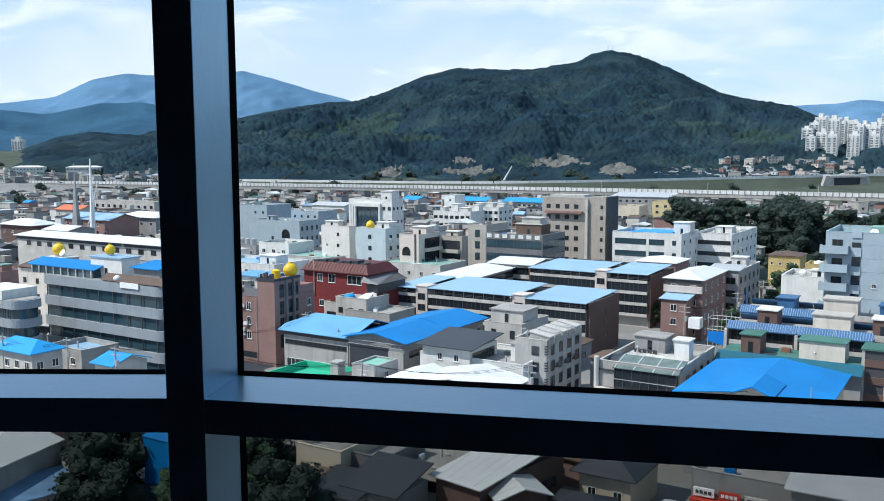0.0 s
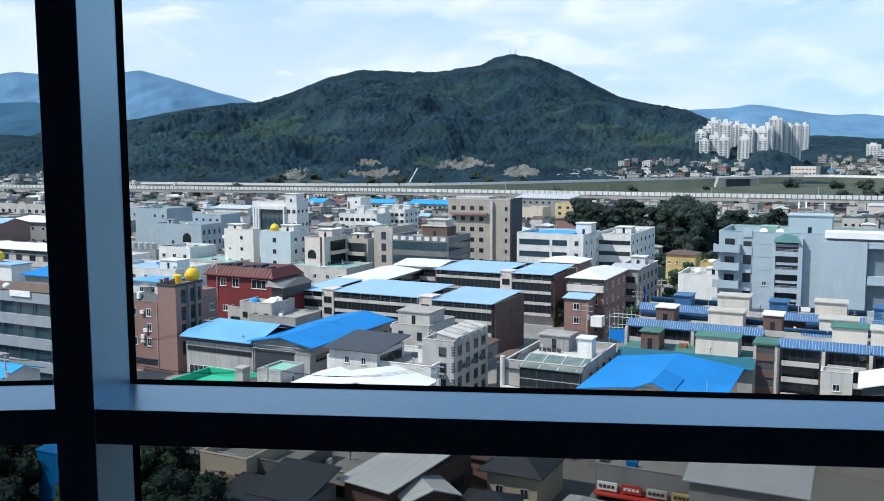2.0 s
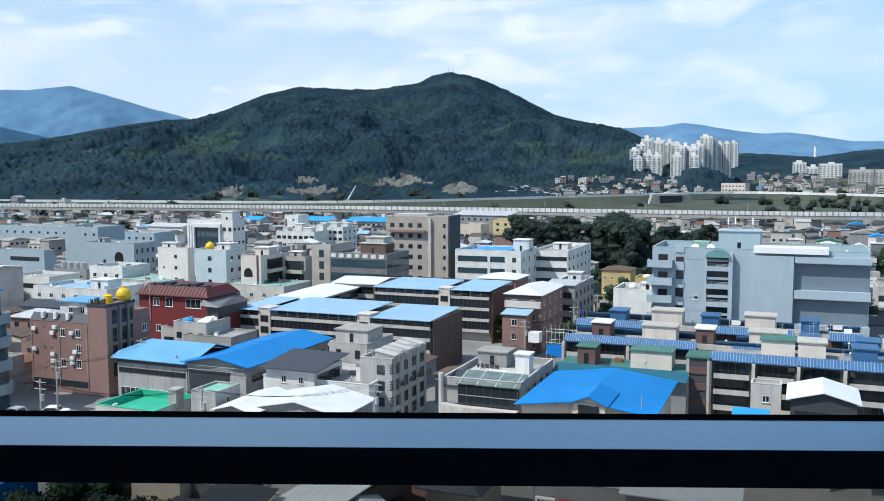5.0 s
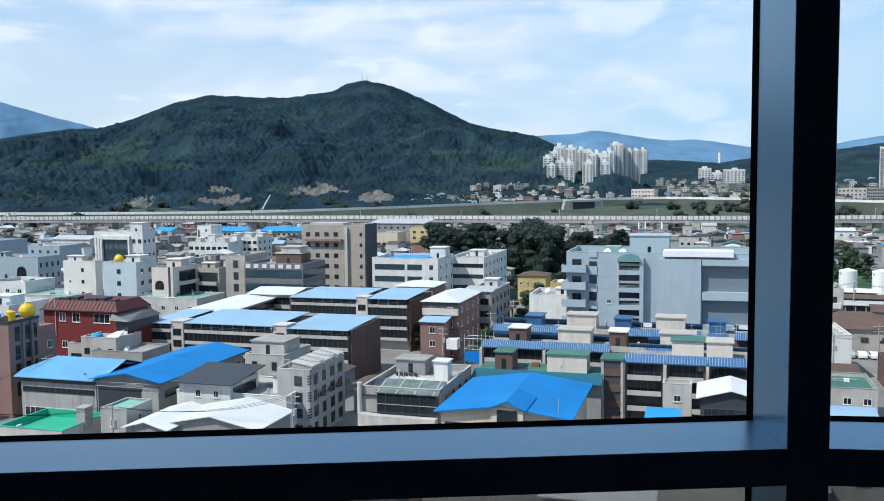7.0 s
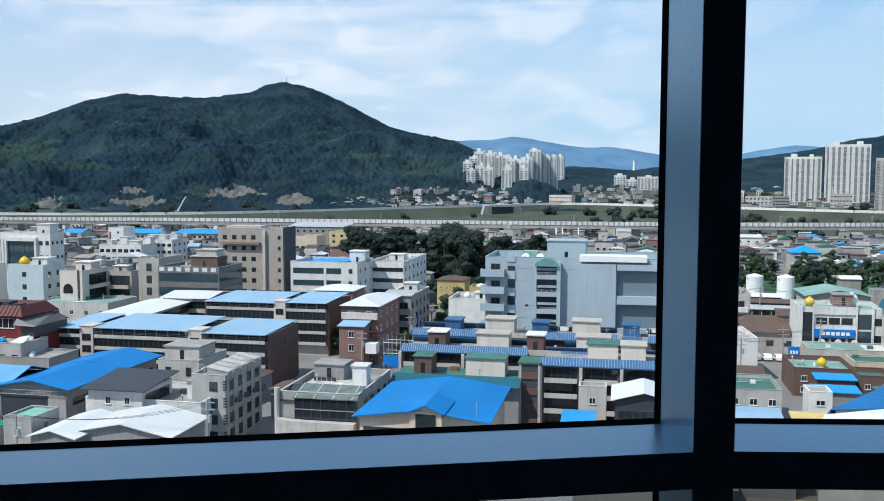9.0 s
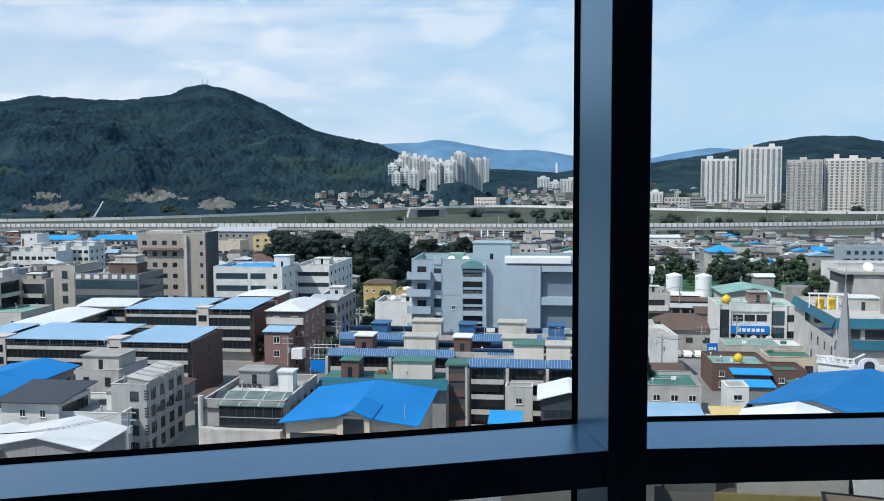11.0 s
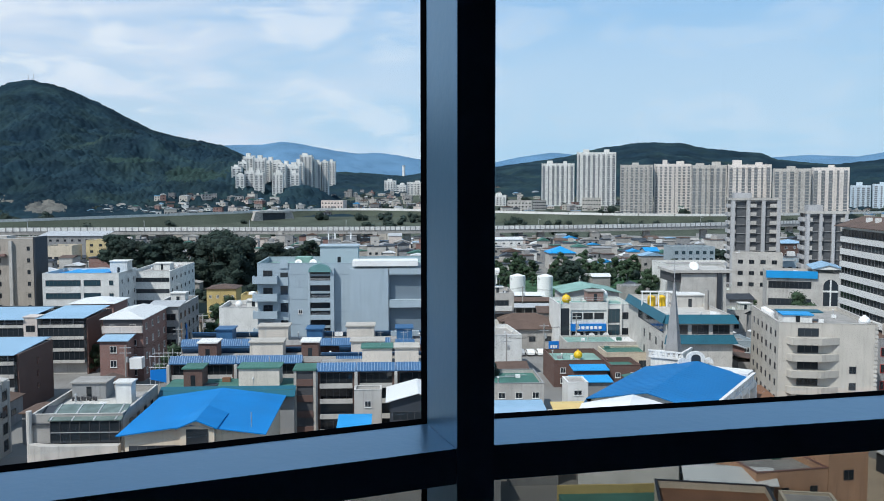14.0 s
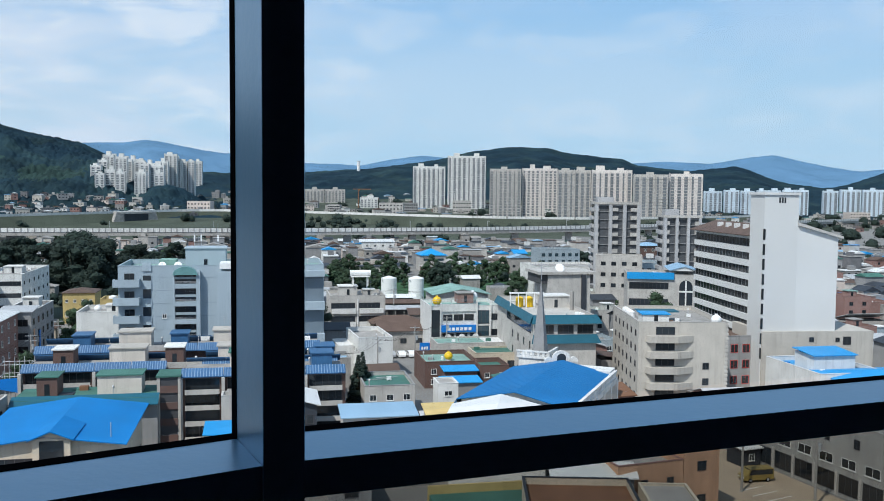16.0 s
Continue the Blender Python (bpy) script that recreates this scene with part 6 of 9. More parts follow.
# ---- west of the first mullion ----
def banded(x, y, w, d, h, yaw, floors, ground=0.0):
    """A grey office with rounded ends and dark ribbon windows."""
    t = thing("banded_office", "grey banded office with rounded corners and dark ribbon windows", "office building", pose(x, y, ground, 0, 0, yaw), "grey banded offices")
    FOOT.append((x, y, w, d, yaw))
    r = 2.6
    out = []
    for cx, cy, a0 in ((w / 2 - r, -d / 2 + r, -90), (w / 2 - r, d / 2 - r, 0), (-w / 2 + r, d / 2 - r, 90), (-w / 2 + r, -d / 2 + r, 180)):
        out += [(cx + r * math.cos(radians(a0 + k * 15)), cy + r * math.sin(radians(a0 + k * 15))) for k in range(7)]
    inner = [(p * (1 - 0.5 / w * 2), q * (1 - 0.5 / d * 2)) for p, q in out]
    part("core", Solid().plate(inner, -2, h - 0.8), BLUEGLASS, t, "dark ribbon glazing")
    fh = h / floors
    for i in range(floors):
        part("band", Solid().plate(out, i * fh + fh * 0.55, i * fh + fh * 1.0), BANDGREY, t)
        for k in range(9):
            part("window_post", Solid().box(-w / 2 + 2.5 + k * (w - 5) / 8 - 0.06, -d / 2 + 0.12, i * fh, -w / 2 + 2.5 + k * (w - 5) / 8 + 0.06, -d / 2 + 0.25, i * fh + fh * 0.55), FRAMEDARK, t)
    part("roof", Solid().plate(inner, h + 0.004, h + 0.1), ROOFGREY, t)
    return t


b = banded(-122.8, 128.2, 36.5, 7, 16, -9, 4, 0.7)
roof_on(b, 20, 6, 17.6, "gable", BLUE, 1.1, 0.5, offset=(-12, 0.5))
for i in range(9):
    part("post", Solid().box(-21.2 + i * 2.3, -2.9, 16.1, -21.05 + i * 2.3, -2.75, 17.6), FRAMEWHITE, b)
part("sun_room", Solid().box(-21.2, -2.6, 16.1, -2.5, 3.2, 17.55), BLUEGLASS, b)
part("tile_parapet", Solid().add([(1, -3.6, 16.2), (20.8, -3.6, 16.2), (20.8, -2.2, 17.4), (1, -2.2, 17.4), (1, -1.8, 16.2), (20.8, -1.8, 16.2)], [(0, 1, 2, 3), (3, 2, 5, 4), (0, 3, 4), (1, 5, 2), (0, 4, 5, 1)]), ROOFTILE, b)
stair_house(b, -0.8, 1.2, 16.1, 9.0, 4.2, 3.8, WHITE, LIGHTBLUE)
ball_tank(place(b, -2.2, 1.2, 20.1), 1.0)
roof_on(b, 7, 5, 18.7, "shed", BLUE, 0.8, 0.4, offset=(11.5, 0.6))
part("blue_hut", Solid().box(8, -1.7, 16.1, 15, 3.1, 18.7), GREY, b)
part("notice_board", Solid().box(6.6, -3.75, 15.2, 11.6, -3.55, 16.2), WHITEPAINT, b)
part("tank", Solid().ball((5.0, -3.0, 16.7), 0.7, squash=0.8), WHITEPAINT, b)
b = banded(-140, 118.5, 17, 6, 13.7, -9, 4)
part("roof_hut", Solid().box(-6, -3, 12.9, 4, 4, 15.4), WHITE, b)
building("blue_roofed_shop", "shop with a sky blue hipped sheet roof", -121.2, 106.3, 10.9, 5.5, 8, -9, OFFWHITE, 2, [("F", "grid", 4, 1.2, 1.3), ("R", "grid", 2, 1.2, 1.3)], "hip", SKYBLUE, 1.6, 0.7)
building("blue_roofed_shop", "small shop with a sky blue sheet roof", -102.9, 108.2, 4.5, 6.5, 7, -9, OFFWHITE, 2, [("F", "grid", 2, 1.0, 1.2)], "gable", SKYBLUE, 1.2, 0.6)
b = building("cream_villa", "cream villa with brown tiled roof edges", -155.2, 143.8, 18.4, 3.9, 15, -9, PALECREAM, 4, [("F", "grid", 4, 1.1, 1.2, (0, 1), "dark")], top=ROOFGREY, coping=ROOFTILE)
roof_on(b, 7, 4.5, 15.3, "shed", ROOFTILE, 1.2, 0.3, offset=(-5, 0))
stair_house(b, 3, 0.5, 14.1, 6.5, 4.2, 3.6, PALECREAM, WHITE)
ball_tank(place(b, 2.4, 0.5, 17.9), 1.4)
dish(place(b, 5.2, -0.5, 17.9), 0.8)
b = building("tiled_edge_house", "pale house edged with brown roof tiles", -150.6, 157.3, 16.4, 12.5, 15, -9, PALEBLUE, 4, [("F", "grid", 4, 1.1, 1.2)], coping=ROOFTILE)
b = building("long_market_hall", "long white market hall with a bright white roof", -212.6, 219, 72.3, 14, 13, -9, OFFWHITE, 3, [("F", "grid", 12, 2.4, 1.6, (0.05, 0.98), "dark", [2])], "gable", WHITESHEET, 1.0, 1.0, "x")
part("dark_frieze", Solid().box(-36.2, -7.4, 12.0, 36.2, -7.05, 13.0), CHARCOAL, b)
building("orange_roofed_house", "house with an orange-red sheet roof", -388.5, 380.7, 20.7, 12, 9, -9, OFFWHITE, 2, [("F", "grid", 3, 1.4, 1.2)], "gable", ORANGESHEET, 2.4, 0.8, category="house")
b = building("church_hall", "brick church hall with a light blue roof", -300.7, 308.9, 31.4, 16, 11, -9, BRICK, 3, [("F", "grid", 6, 1.4, 1.6)], "gable", LIGHTBLUE, 2.5, 0.8, category="church")
for xx, hh in ((-5.5, 34),):
    sp = thing("church_spire", "slender grey church spire", "spire", place(b, xx, -9, 0))
    part("shaft", Solid().box(-1.7, -1.0, 0, 1.7, 1.0, 12).add([(-1.5, -0.9, 12), (1.5, -0.9, 12), (1.5, 0.9, 12), (-1.5, 0.9, 12), (0, 0, hh)], [(0, 1, 4), (1, 2, 4), (2, 3, 4), (3, 0, 4)]), GREY, sp)
    part("cross", Solid().tube((0, 0, hh - 0.1), (0, 0, hh + 2), 0.08).tube((-0.5, 0, hh + 1.3), (0.5, 0, hh + 1.3), 0.08), METALGREY, sp)
sp = thing("church_spire", "tall pale steel church spire with a slanting brace", "spire", place(b, 10, -12, 0))
part("shaft", Solid().tube((0, 0, 0), (0, 0, 38), 1.5, 0.25, 6), WHITEPAINT, sp)
part("brace", Solid().tube((4.5, 0, 28), (-3.5, 0, 8), 0.35, 0.3, 6), WHITEPAINT, sp)
building("white_shop_row", "row of white shops with dark openings", -399.3, 435, 56.9, 10, 11, -9, OFFWHITE, 2, [("F", "grid", 10, 2.4, 1.8, (0, 1), "dark")])
building("white_roofed_store", "grey store with a wide white roof", -290, 327.7, 26, 14, 11, -9, GREY, 2, [("F", "grid", 4, 1.4, 1.0, (0, 1), "dark")], "hip", WHITESHEET, 2.2, 1.0)
building("white_roofed_store", "brown store with a bright white roof", -305.4, 273.2, 21.9, 12, 11, -9, DARKBRICK, 2, [("F", "grid", 4, 1.4, 1.0)], "hip", WHITESHEET, 2.2, 1.0)
building("white_roofed_store", "small grey store with a white roof", -278.2, 268.2, 15.5, 12, 10, -9, GREY, 2, [("F", "grid", 3, 1.4, 1.0)], "gable", WHITESHEET, 1.6, 0.8)

# ---- east ----
b = building("white_cube_house", "white cube-shaped house with a flat white-rimmed roof", 52.4, 187.4, 7.4, 15, 9, -4, WHITE, 2, [("F", "grid", 1, 1.4, 0.9, (0.1, 0.6), "dark", [0]), ("L", "grid", 5, 1.3, 1.0, (0.05, 0.95), "white")], top=CONCRETE, parapet=0.9)
part("side_wing", Solid().box(-7.0, -2, -1, -3.72, 7.4, 6.6), WHITE, b)
b = building("clinic", "pale corner block with a blue sign band over its shops", 80.8, 205.1, 17.48, 14, 12.5, -9, WHITE, 3, [("F", "grid", 3, 2.3, 1.5, (0.17, 0.62), "dark", [2]), ("F", "grid", 1, 2.9, 3.3, (0.66, 0.84), "blue"), ("F", "grid", 1, 2.6, 1.6, (0.85, 1.0), "dark", [1, 2])], top=TEALROOF)
part("glass_strip", Solid().box(-8.5, -7.12, 1.2, -6.4, -7.02, 11.6), GLASS, b, "tall dark window strip")
part("white_pier", Solid().box(-8.74, -7.4, -1, -8.5, -7.02, 13.3).box(-6.4, -7.4, -1, -6.1, -7.02, 13.3).box(2.6, -7.4, -1, 2.9, -7.02, 13.6).box(6.0, -7.4, -1, 6.3, -7.02, 13.6), WHITE, b)
part("window_band", Solid().box(-6.1, -7.3, 11.2, 2.6, -7.02, 13.0), WHITE, b)
building("teal_gabled_hall", "hall with a low faded teal sheet roof", 88, 226, 14.5, 14, 12.6, -9, OFFWHITE, 3, [("F", "grid", 5, 1.4, 1.2)], "gable", TEALROOF, 1.5, 0.8, "y")
cw, cd = 17.48, 14
sign = part("sign_board", Solid().box(-cw * 0.35, -cd / 2 - 0.5, 6.2, cw * 0.14, -cd / 2 - 0.07, 7.9), SIGNBLUE, b, "blue sign board")
bars(sign, pose(-cw * 0.27, -cd / 2 - 0.51, 6.6), 6, 6.2, 0.75, WHITEPAINT)
for i in range(3):
    part("shop_window", Solid().box(-cw * 0.33 + i * 3.4, -cd / 2 - 0.2, 2.2, -cw * 0.33 + i * 3.4 + 2.8, -cd / 2 - 0.05, 5.9), GLASS, b)
    part("sign_disc", Solid().tube((-cw * 0.33 + i * 3.4 + 1.4, -cd / 2 - 0.34, 5.0), (-cw * 0.33 + i * 3.4 + 1.4, -cd / 2 - 0.22, 5.0), 0.75, sides=16), WHITEPAINT, b)
sb = part("sign_board", Solid().box(-cw / 2 - 2.6, -cd / 2 - 0.6, 1.2, -cw / 2 - 0.2, -cd / 2 - 0.3, 3.8), SIGNBLUE, b)
bars(sb, pose(-cw / 2 - 2.3, -cd / 2 - 0.61, 2.2), 3, 1.8, 0.7, WHITEPAINT)
part("sign_board", Solid().box(-cw / 2 - 0.1, -cd / 2 - 0.5, 2.2, -cw / 2 + 3.4, -cd / 2 - 0.2, 4.0), REDPAINT, b)
stair_house(b, 1.5, 2, 12.3, 4, 4, 2.4, BRICK, ROOFGREY)
railing(b, -cw / 2 + 0.3, -cd / 2 + 0.3, 2.4, -cd / 2 + 0.3, 13.2, 0.9)
ball_tank(place(b, -cw / 2 + 2.2, -4, 12.3), 1.1)
ball_tank(place(b, cw / 2 - 5, 2, 12.3), 1.3, WHITEPAINT)
b = building("teal_roofed_office", "pale tiled office with a teal roof skirt and wide windows", 88.7, 174.9, 13.1, 34.8, 15.2, -12, OFFWHITE, 4, [("F", "grid", 3, 3.3, 1.8, (0.04, 0.98), "dark", [3]), ("L", "band", 2.0, (0.3, 0.95), "dark", [3]), ("L", "grid", 4, 0.9, 1.6, (0.4, 1.0), "slit", [0, 1, 2])], top=OFFWHITE)
for z0, z1, e in ((13.8, 15.5, 1.0), (9.8, 11.5, 0.9)):
    s = Solid()
    tw_, td_ = 13.1, 34.8
    v = [(-tw_ / 2 - e * 0.6, -td_ / 2 - e, z0), (tw_ / 2 + e, -td_ / 2 - e, z0), (tw_ / 2 + 0.1, -td_ / 2 - 0.05, z1), (-tw_ / 2, -td_ / 2 - 0.05, z1), (-tw_ / 2, -td_ / 2 - 0.05, z0), (tw_ / 2 + 0.1, -td_ / 2 - 0.05, z0)]
    s.add(v, [(0, 1, 2, 3), (0, 4, 5, 1), (3, 2, 5, 4), (0, 3, 4), (1, 5, 2)])
    part("roof_skirt", s, TEALSHEET, b)
part("roof_skirt", Solid().add([(-tw_ / 2 - 0.9, -td_ / 2 - 0.6, 13.8), (-tw_ / 2 - 0.05, -td_ / 2 - 0.05, 15.5), (-tw_ / 2 - 0.05, td_ / 2, 15.5), (-tw_ / 2 - 0.9, td_ / 2, 13.8), (-tw_ / 2 - 0.05, -td_ / 2, 13.8), (-tw_ / 2 - 0.05, td_ / 2, 13.8)], [(0, 1, 2, 3), (0, 4, 1), (3, 2, 5), (0, 3, 5, 4)]), TEALSHEET, b)
stair_house(b, 3.5, 4.5, 14.3, 6, 5, 2.6, OFFWHITE, WHITE)
for i in range(5):
    part("frame_post", Solid().box(-7 + i * 1.8, 2.0, 14.3, -6.8 + i * 1.8, 2.2, 17.6), WHITEPAINT, b)
part("frame_beam", Solid().box(-7.2, 1.9, 17.6, 0.6, 2.3, 17.9), WHITEPAINT, b)
for i in range(2):
    drum_tank(place(b, -4.4 + i * 2.2, 4.0, 14.3), 0.9, 2.2, PLASTICYELLOW, "yellow plastic drum tank behind a steel frame")
dish(place(b, 5.6, 4, 14.3), 0.9)
part("chimney_pipe", Solid().tube((tw_ / 2 - 0.6, -2, 14), (tw_ / 2 - 0.6, -2, 18.5), 0.45, sides=10), CONCRETE, b)

# the church with its blue roof, white balustrade and grey spire
cx, cy, cw2, cd2, ch, cyaw = 63.7, 125.9, 17, 26, 9, -43
b = building("church", "white church with a big blue gabled roof", cx, cy, cw2, cd2, ch, cyaw, WHITE, 2, [("R", "grid", 6, 0.9, 2.0, (0.05, 0.95), "white"), ("F", "grid", 4, 1.2, 1.6)], "gable", CHURCHBLUE, 1.9, 0.6, "y", category="church", seam=True)
tower = part("bell_tower", Solid().box(-8.6, 15.2, 0, -3.2, 20.6, 10.6).box(-8.9, 14.9, 10.6, -2.9, 20.9, 11.0), WHITE, b)
for i in range(7):
    part("baluster", Solid().box(-8.8 + i * 0.92, 14.95, 11.0, -8.35 + i * 0.92, 15.2, 11.7), WHITE, tower)
    part("baluster", Solid().box(-3.2, 15.0 + i * 0.92, 11.0, -2.95, 15.45 + i * 0.92, 11.7), WHITE, tower)
part("tower_rail", Solid().box(-8.95, 14.85, 11.7, -2.85, 15.25, 11.95).box(-3.25, 15.25, 11.7, -2.85, 20.9, 11.95), WHITE, tower)
part("spire", Solid().add([(-6.6, 16.6, 11.0), (-4.2, 16.6, 11.0), (-4.2, 19.0, 11.0), (-6.6, 19.0, 11.0), (-5.4, 17.8, 24.6)], [(0, 1, 4), (1, 2, 4), (2, 3, 4), (3, 0, 4), (3, 2, 1, 0)]), GREY, b, "tall grey four-sided spire")
part("cross", Solid().tube((-5.4, 17.8, 24.4), (-5.4, 17.8, 27.6), 0.07).tube((-6.0, 17.8, 26.6), (-4.8, 17.8, 26.6), 0.06), METALGREY, b)
port = [(-1.9, 0)] + [(1.6 * math.cos(a), 1.5 + 1.3 * math.sin(a)) for a in [math.pi * i / 12 for i in range(13)]][::-1] + [(1.9, 0)]
m = pose(-0.4, 14.0, 9.75, 0, 0, 30)
part("arched_gable", Solid().prism(port, 0, 0.5), WHITE, b, at=m)
part("arch_opening", Solid().prism([(-0.8, 0.9)] + [(0.8 * math.cos(a), 1.6 + 0.7 * math.sin(a)) for a in [math.pi * i / 10 for i in range(11)]][::-1] + [(0.8, 0.9)], -0.05, 0.02), GLASS, b, at=m)
for k in (-1, 1):
    part("side_scroll", Solid().tube((k * 2.2, 0, 0.9), (k * 2.2, 0.5, 0.9), 0.8, sides=14).box(k * 2.2 - 0.8, 0, 0, k * 2.2 + 0.8, 0.5, 0.9), WHITE, b, at=m)
part("church_annex", Solid().box(-2.6, 13.05, 0, 8.4, 17, 9.8), WHITE, b)
for i in range(18):
    part("baluster", Solid().box(cw2 / 2 + 0.7, -12.6 + i * 1.42, 9.0, cw2 / 2 + 1.0, -12.0 + i * 1.42, 9.9), WHITE, b)
part("balustrade_rail", Solid().box(cw2 / 2 + 0.6, -13, 9.9, cw2 / 2 + 1.1, 13, 10.2).box(cw2 / 2 + 0.6, -13, 8.0, cw2 / 2 + 1.1, 13, 9.0), WHITE, b)
for i in range(6):
    part("buttress", Solid().box(cw2 / 2 + 0.01, -12.8 + i * 5.0, 0, cw2 / 2 + 1.3, -12.0 + i * 5.0, 8.6), WHITE, b)
part("eave_skirt", Solid().add([(-cw2 / 2 - 0.6, -13.6, 9.0), (-cw2 / 2 - 0.6, 13.6, 9.0), (-cw2 / 2 - 1.6, 13.6, 7.6), (-cw2 / 2 - 1.6, -13.6, 7.6), (-cw2 / 2 - 0.02, -13.6, 7.6), (-cw2 / 2 - 0.02, 13.6, 7.6)], [(0, 1, 2, 3), (0, 3, 4), (1, 5, 2), (3, 2, 5, 4)]), NAVYTILE, b, "dark blue lower eave")
building("white_gabled_porch", "white sheet-roofed porch before a church", 49.6, 110.5, 13, 8, 9.4, -28, WHITE, 2, [], "gable", WHITESHEET, 1.7, 0.6, "y", category="shed")
building("yellow_roofed_kiosk", "small kiosk with an orange-yellow sheet roof", 45.4, 121.5, 5.0, 4, 7.4, -9, OFFWHITE, 2, [("F", "grid", 2, 1.0, 1.0)], "shed", YELLOW, 0.8, 0.4, category="kiosk")
building("light_blue_lean_to", "low hut with a pale blue roof", 36.0, 123.5, 10.5, 5, 7.6, -9, OFFWHITE, 2, [], "shed", LIGHTBLUE, 0.7, 0.4)
b = building("green_flat_house", "pale house with a dark green flat roof", 45.4, 151.1, 8.8, 12, 6.5, -9, OFFWHITE, 2, [("F", "grid", 3, 1.2, 1.1)], top=GREENROOF, coping=GREY, parapet=0.7)
b = building("white_annex", "small white annex with a concrete roof", 55.2, 146.5, 3.6, 5, 6.4, -9, WHITE, 2, [("F", "grid", 1, 1.4, 0.9)], top=CONCRETE, parapet=0.3)
building("blue_roofed_hut", "small hut with a vivid blue sheet roof", 64.4, 163.2, 6.4, 3.4, 4.6, -9, DARKBRICK, 1, [("F", "grid", 2, 1.0, 1.0)], "shed", SKYBLUE, 0.4, 0.4, category="hut")
building("blue_roofed_hut", "small hut with a vivid blue sheet roof", 60.4, 152.4, 6.8, 3.6, 4.8, -9, GREY, 1, [("F", "grid", 2, 1.0, 1.0)], "shed", SKYBLUE, 0.4, 0.4, category="hut")
b = building("brick_shop", "brick shop with a faded green flat roof", 65.4, 174.0, 11, 13, 5.4, -9, DARKBRICK, 2, [("F", "grid", 3, 1.1, 1.1)], top=TEALROOF)
ball_tank(place(b, 0.5, -1, 4.6), 0.9)
building("green_flat_house", "brick house with a green flat roof", 71.8, 165.2, 6, 8, 5.4, -9, DARKBRICK, 2, [("F", "grid", 2, 1.0, 1.0)], top=GREENROOF)
b = building("pale_shop_block", "pale grey block with ribbon windows", 62.3, 236.8, 14.9, 14, 12, -9, OFFWHITE, 3, [("F", "band", 1.5, (0.02, 0.45), "dark"), ("F", "band", 1.5, (0.52, 0.9), "dark")])
stair_house(b, -2, 2, 11.1, 5, 5, 2.6, OFFWHITE, WHITE)
stair_house(b, 3.6, 0, 11.1, 3, 3, 1.8, OFFWHITE, WHITE)
part("tank_frame", Solid().box(-0.8, -1.2, 13.9, -0.5, -0.9, 16.4).box(3.2, -1.2, 13.9, 3.5, -0.9, 16.4).box(-0.8, 1.2, 13.9, -0.5, 1.5, 16.4).box(3.2, 1.2, 12.9, 3.5, 1.5, 16.4).box(-1.2, -1.6, 16.4, 3.9, 1.9, 16.6), WHITE, b)
part("roof_tank", Solid().tube((-1.4, 0.1, 17.4), (4.2, 0.1, 17.4), 0.8, sides=14), WHITEPAINT, b)
part("downpipe", Solid().tube((0, -7.15, 0), (0, -7.15, 11), 0.15, sides=8), WHITEPAINT, b)
for k in (-1, 1):
    part("balcony_wall", Solid().box(k * 3.7 - 3.2, -7.6, 3.6, k * 3.7 + 3.2, -7.02, 4.9).box(k * 3.7 - 3.2, -7.6, 7.2, k * 3.7 + 3.2, -7.02, 8.5), WHITE, b)
b = building("marble_block", "marbled concrete block with a white dish", 114.9, 215.6, 11.8, 12, 18, -9, OFFWHITE, 4, [], parapet=0.5)
dish(place(b, -2, -4, 18.9), 1.3)
part("roof_slab", Solid().box(-8.6, -6.6, 18.3, 7.4, 6.2, 19.0), OFFWHITE, b)
# solid near-black blocks give the shade of openings below the roof slab
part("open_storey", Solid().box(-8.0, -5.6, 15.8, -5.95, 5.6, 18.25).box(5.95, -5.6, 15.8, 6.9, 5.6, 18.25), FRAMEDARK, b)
part("pier", Solid().box(3.4, -6.5, -1, 4.6, -6.02, 18.3), CHARCOAL, b)
building("long_white_mall", "long white hall with a thin roof edge", 165, 310.7, 27.5, 20, 12, -9, WHITE, 2, [("F", "band", 1.6, (0.05, 0.95), "dark")])
bx_, by_, bw_, bd_, bh_, byaw_ = 104.2, 150.6, 16.8, 24, 16, -20
b = building("beige_flats", "beige tiled flats with bowed balconies", bx_, by_, bw_, bd_, bh_, byaw_, BEIGE, 5, [("L", "grid", 6, 1.0, 1.2, (0.05, 0.98), "dark"), ("F", "grid", 1, 1.2, 1.3, (0.66, 0.86), "dark", [1, 2]), ("R", "grid", 3, 1.0, 1.2)], coping=OFFWHITE)
for r in range(5):
    z = 0.4 + r * 2.96
    bow = [(-bw_ * 0.42, -bd_ / 2 - 0.02), (-bw_ * 0.38, -bd_ / 2 - 1.5), (-bw_ * 0.08, -bd_ / 2 - 1.5), (0.02 * bw_, -bd_ / 2 - 0.8), (bw_ * 0.12, -bd_ / 2 - 0.02)]
    part("balcony", Solid().plate(bow, z, z + 1.25), BEIGE, b)
    window(b, pose(-bw_ * 0.2, -bd_ / 2, 0), 0, z + 1.35, 3.6, 1.5, "dark")
for i in range(20):
    part("quoin", Solid().box(bw_ / 2 - 0.5, -bd_ / 2 - 0.12, 0.3 + i * 0.78, bw_ / 2 + 0.12, -bd_ / 2 + 0.3, 0.3 + i * 0.78 + 0.4), OFFWHITE, b)
stair_house(b, -bw_ * 0.28, -bd_ / 2 + 4, 15.1, 5, 4, 2.0, WHITE, SKYBLUE)
part("roof_deck", Solid().box(-bw_ * 0.42, -bd_ / 2 + 6.2, 17.0, bw_ * 0.05, -bd_ / 2 + 10.0, 17.2), TEALSHEET, b)
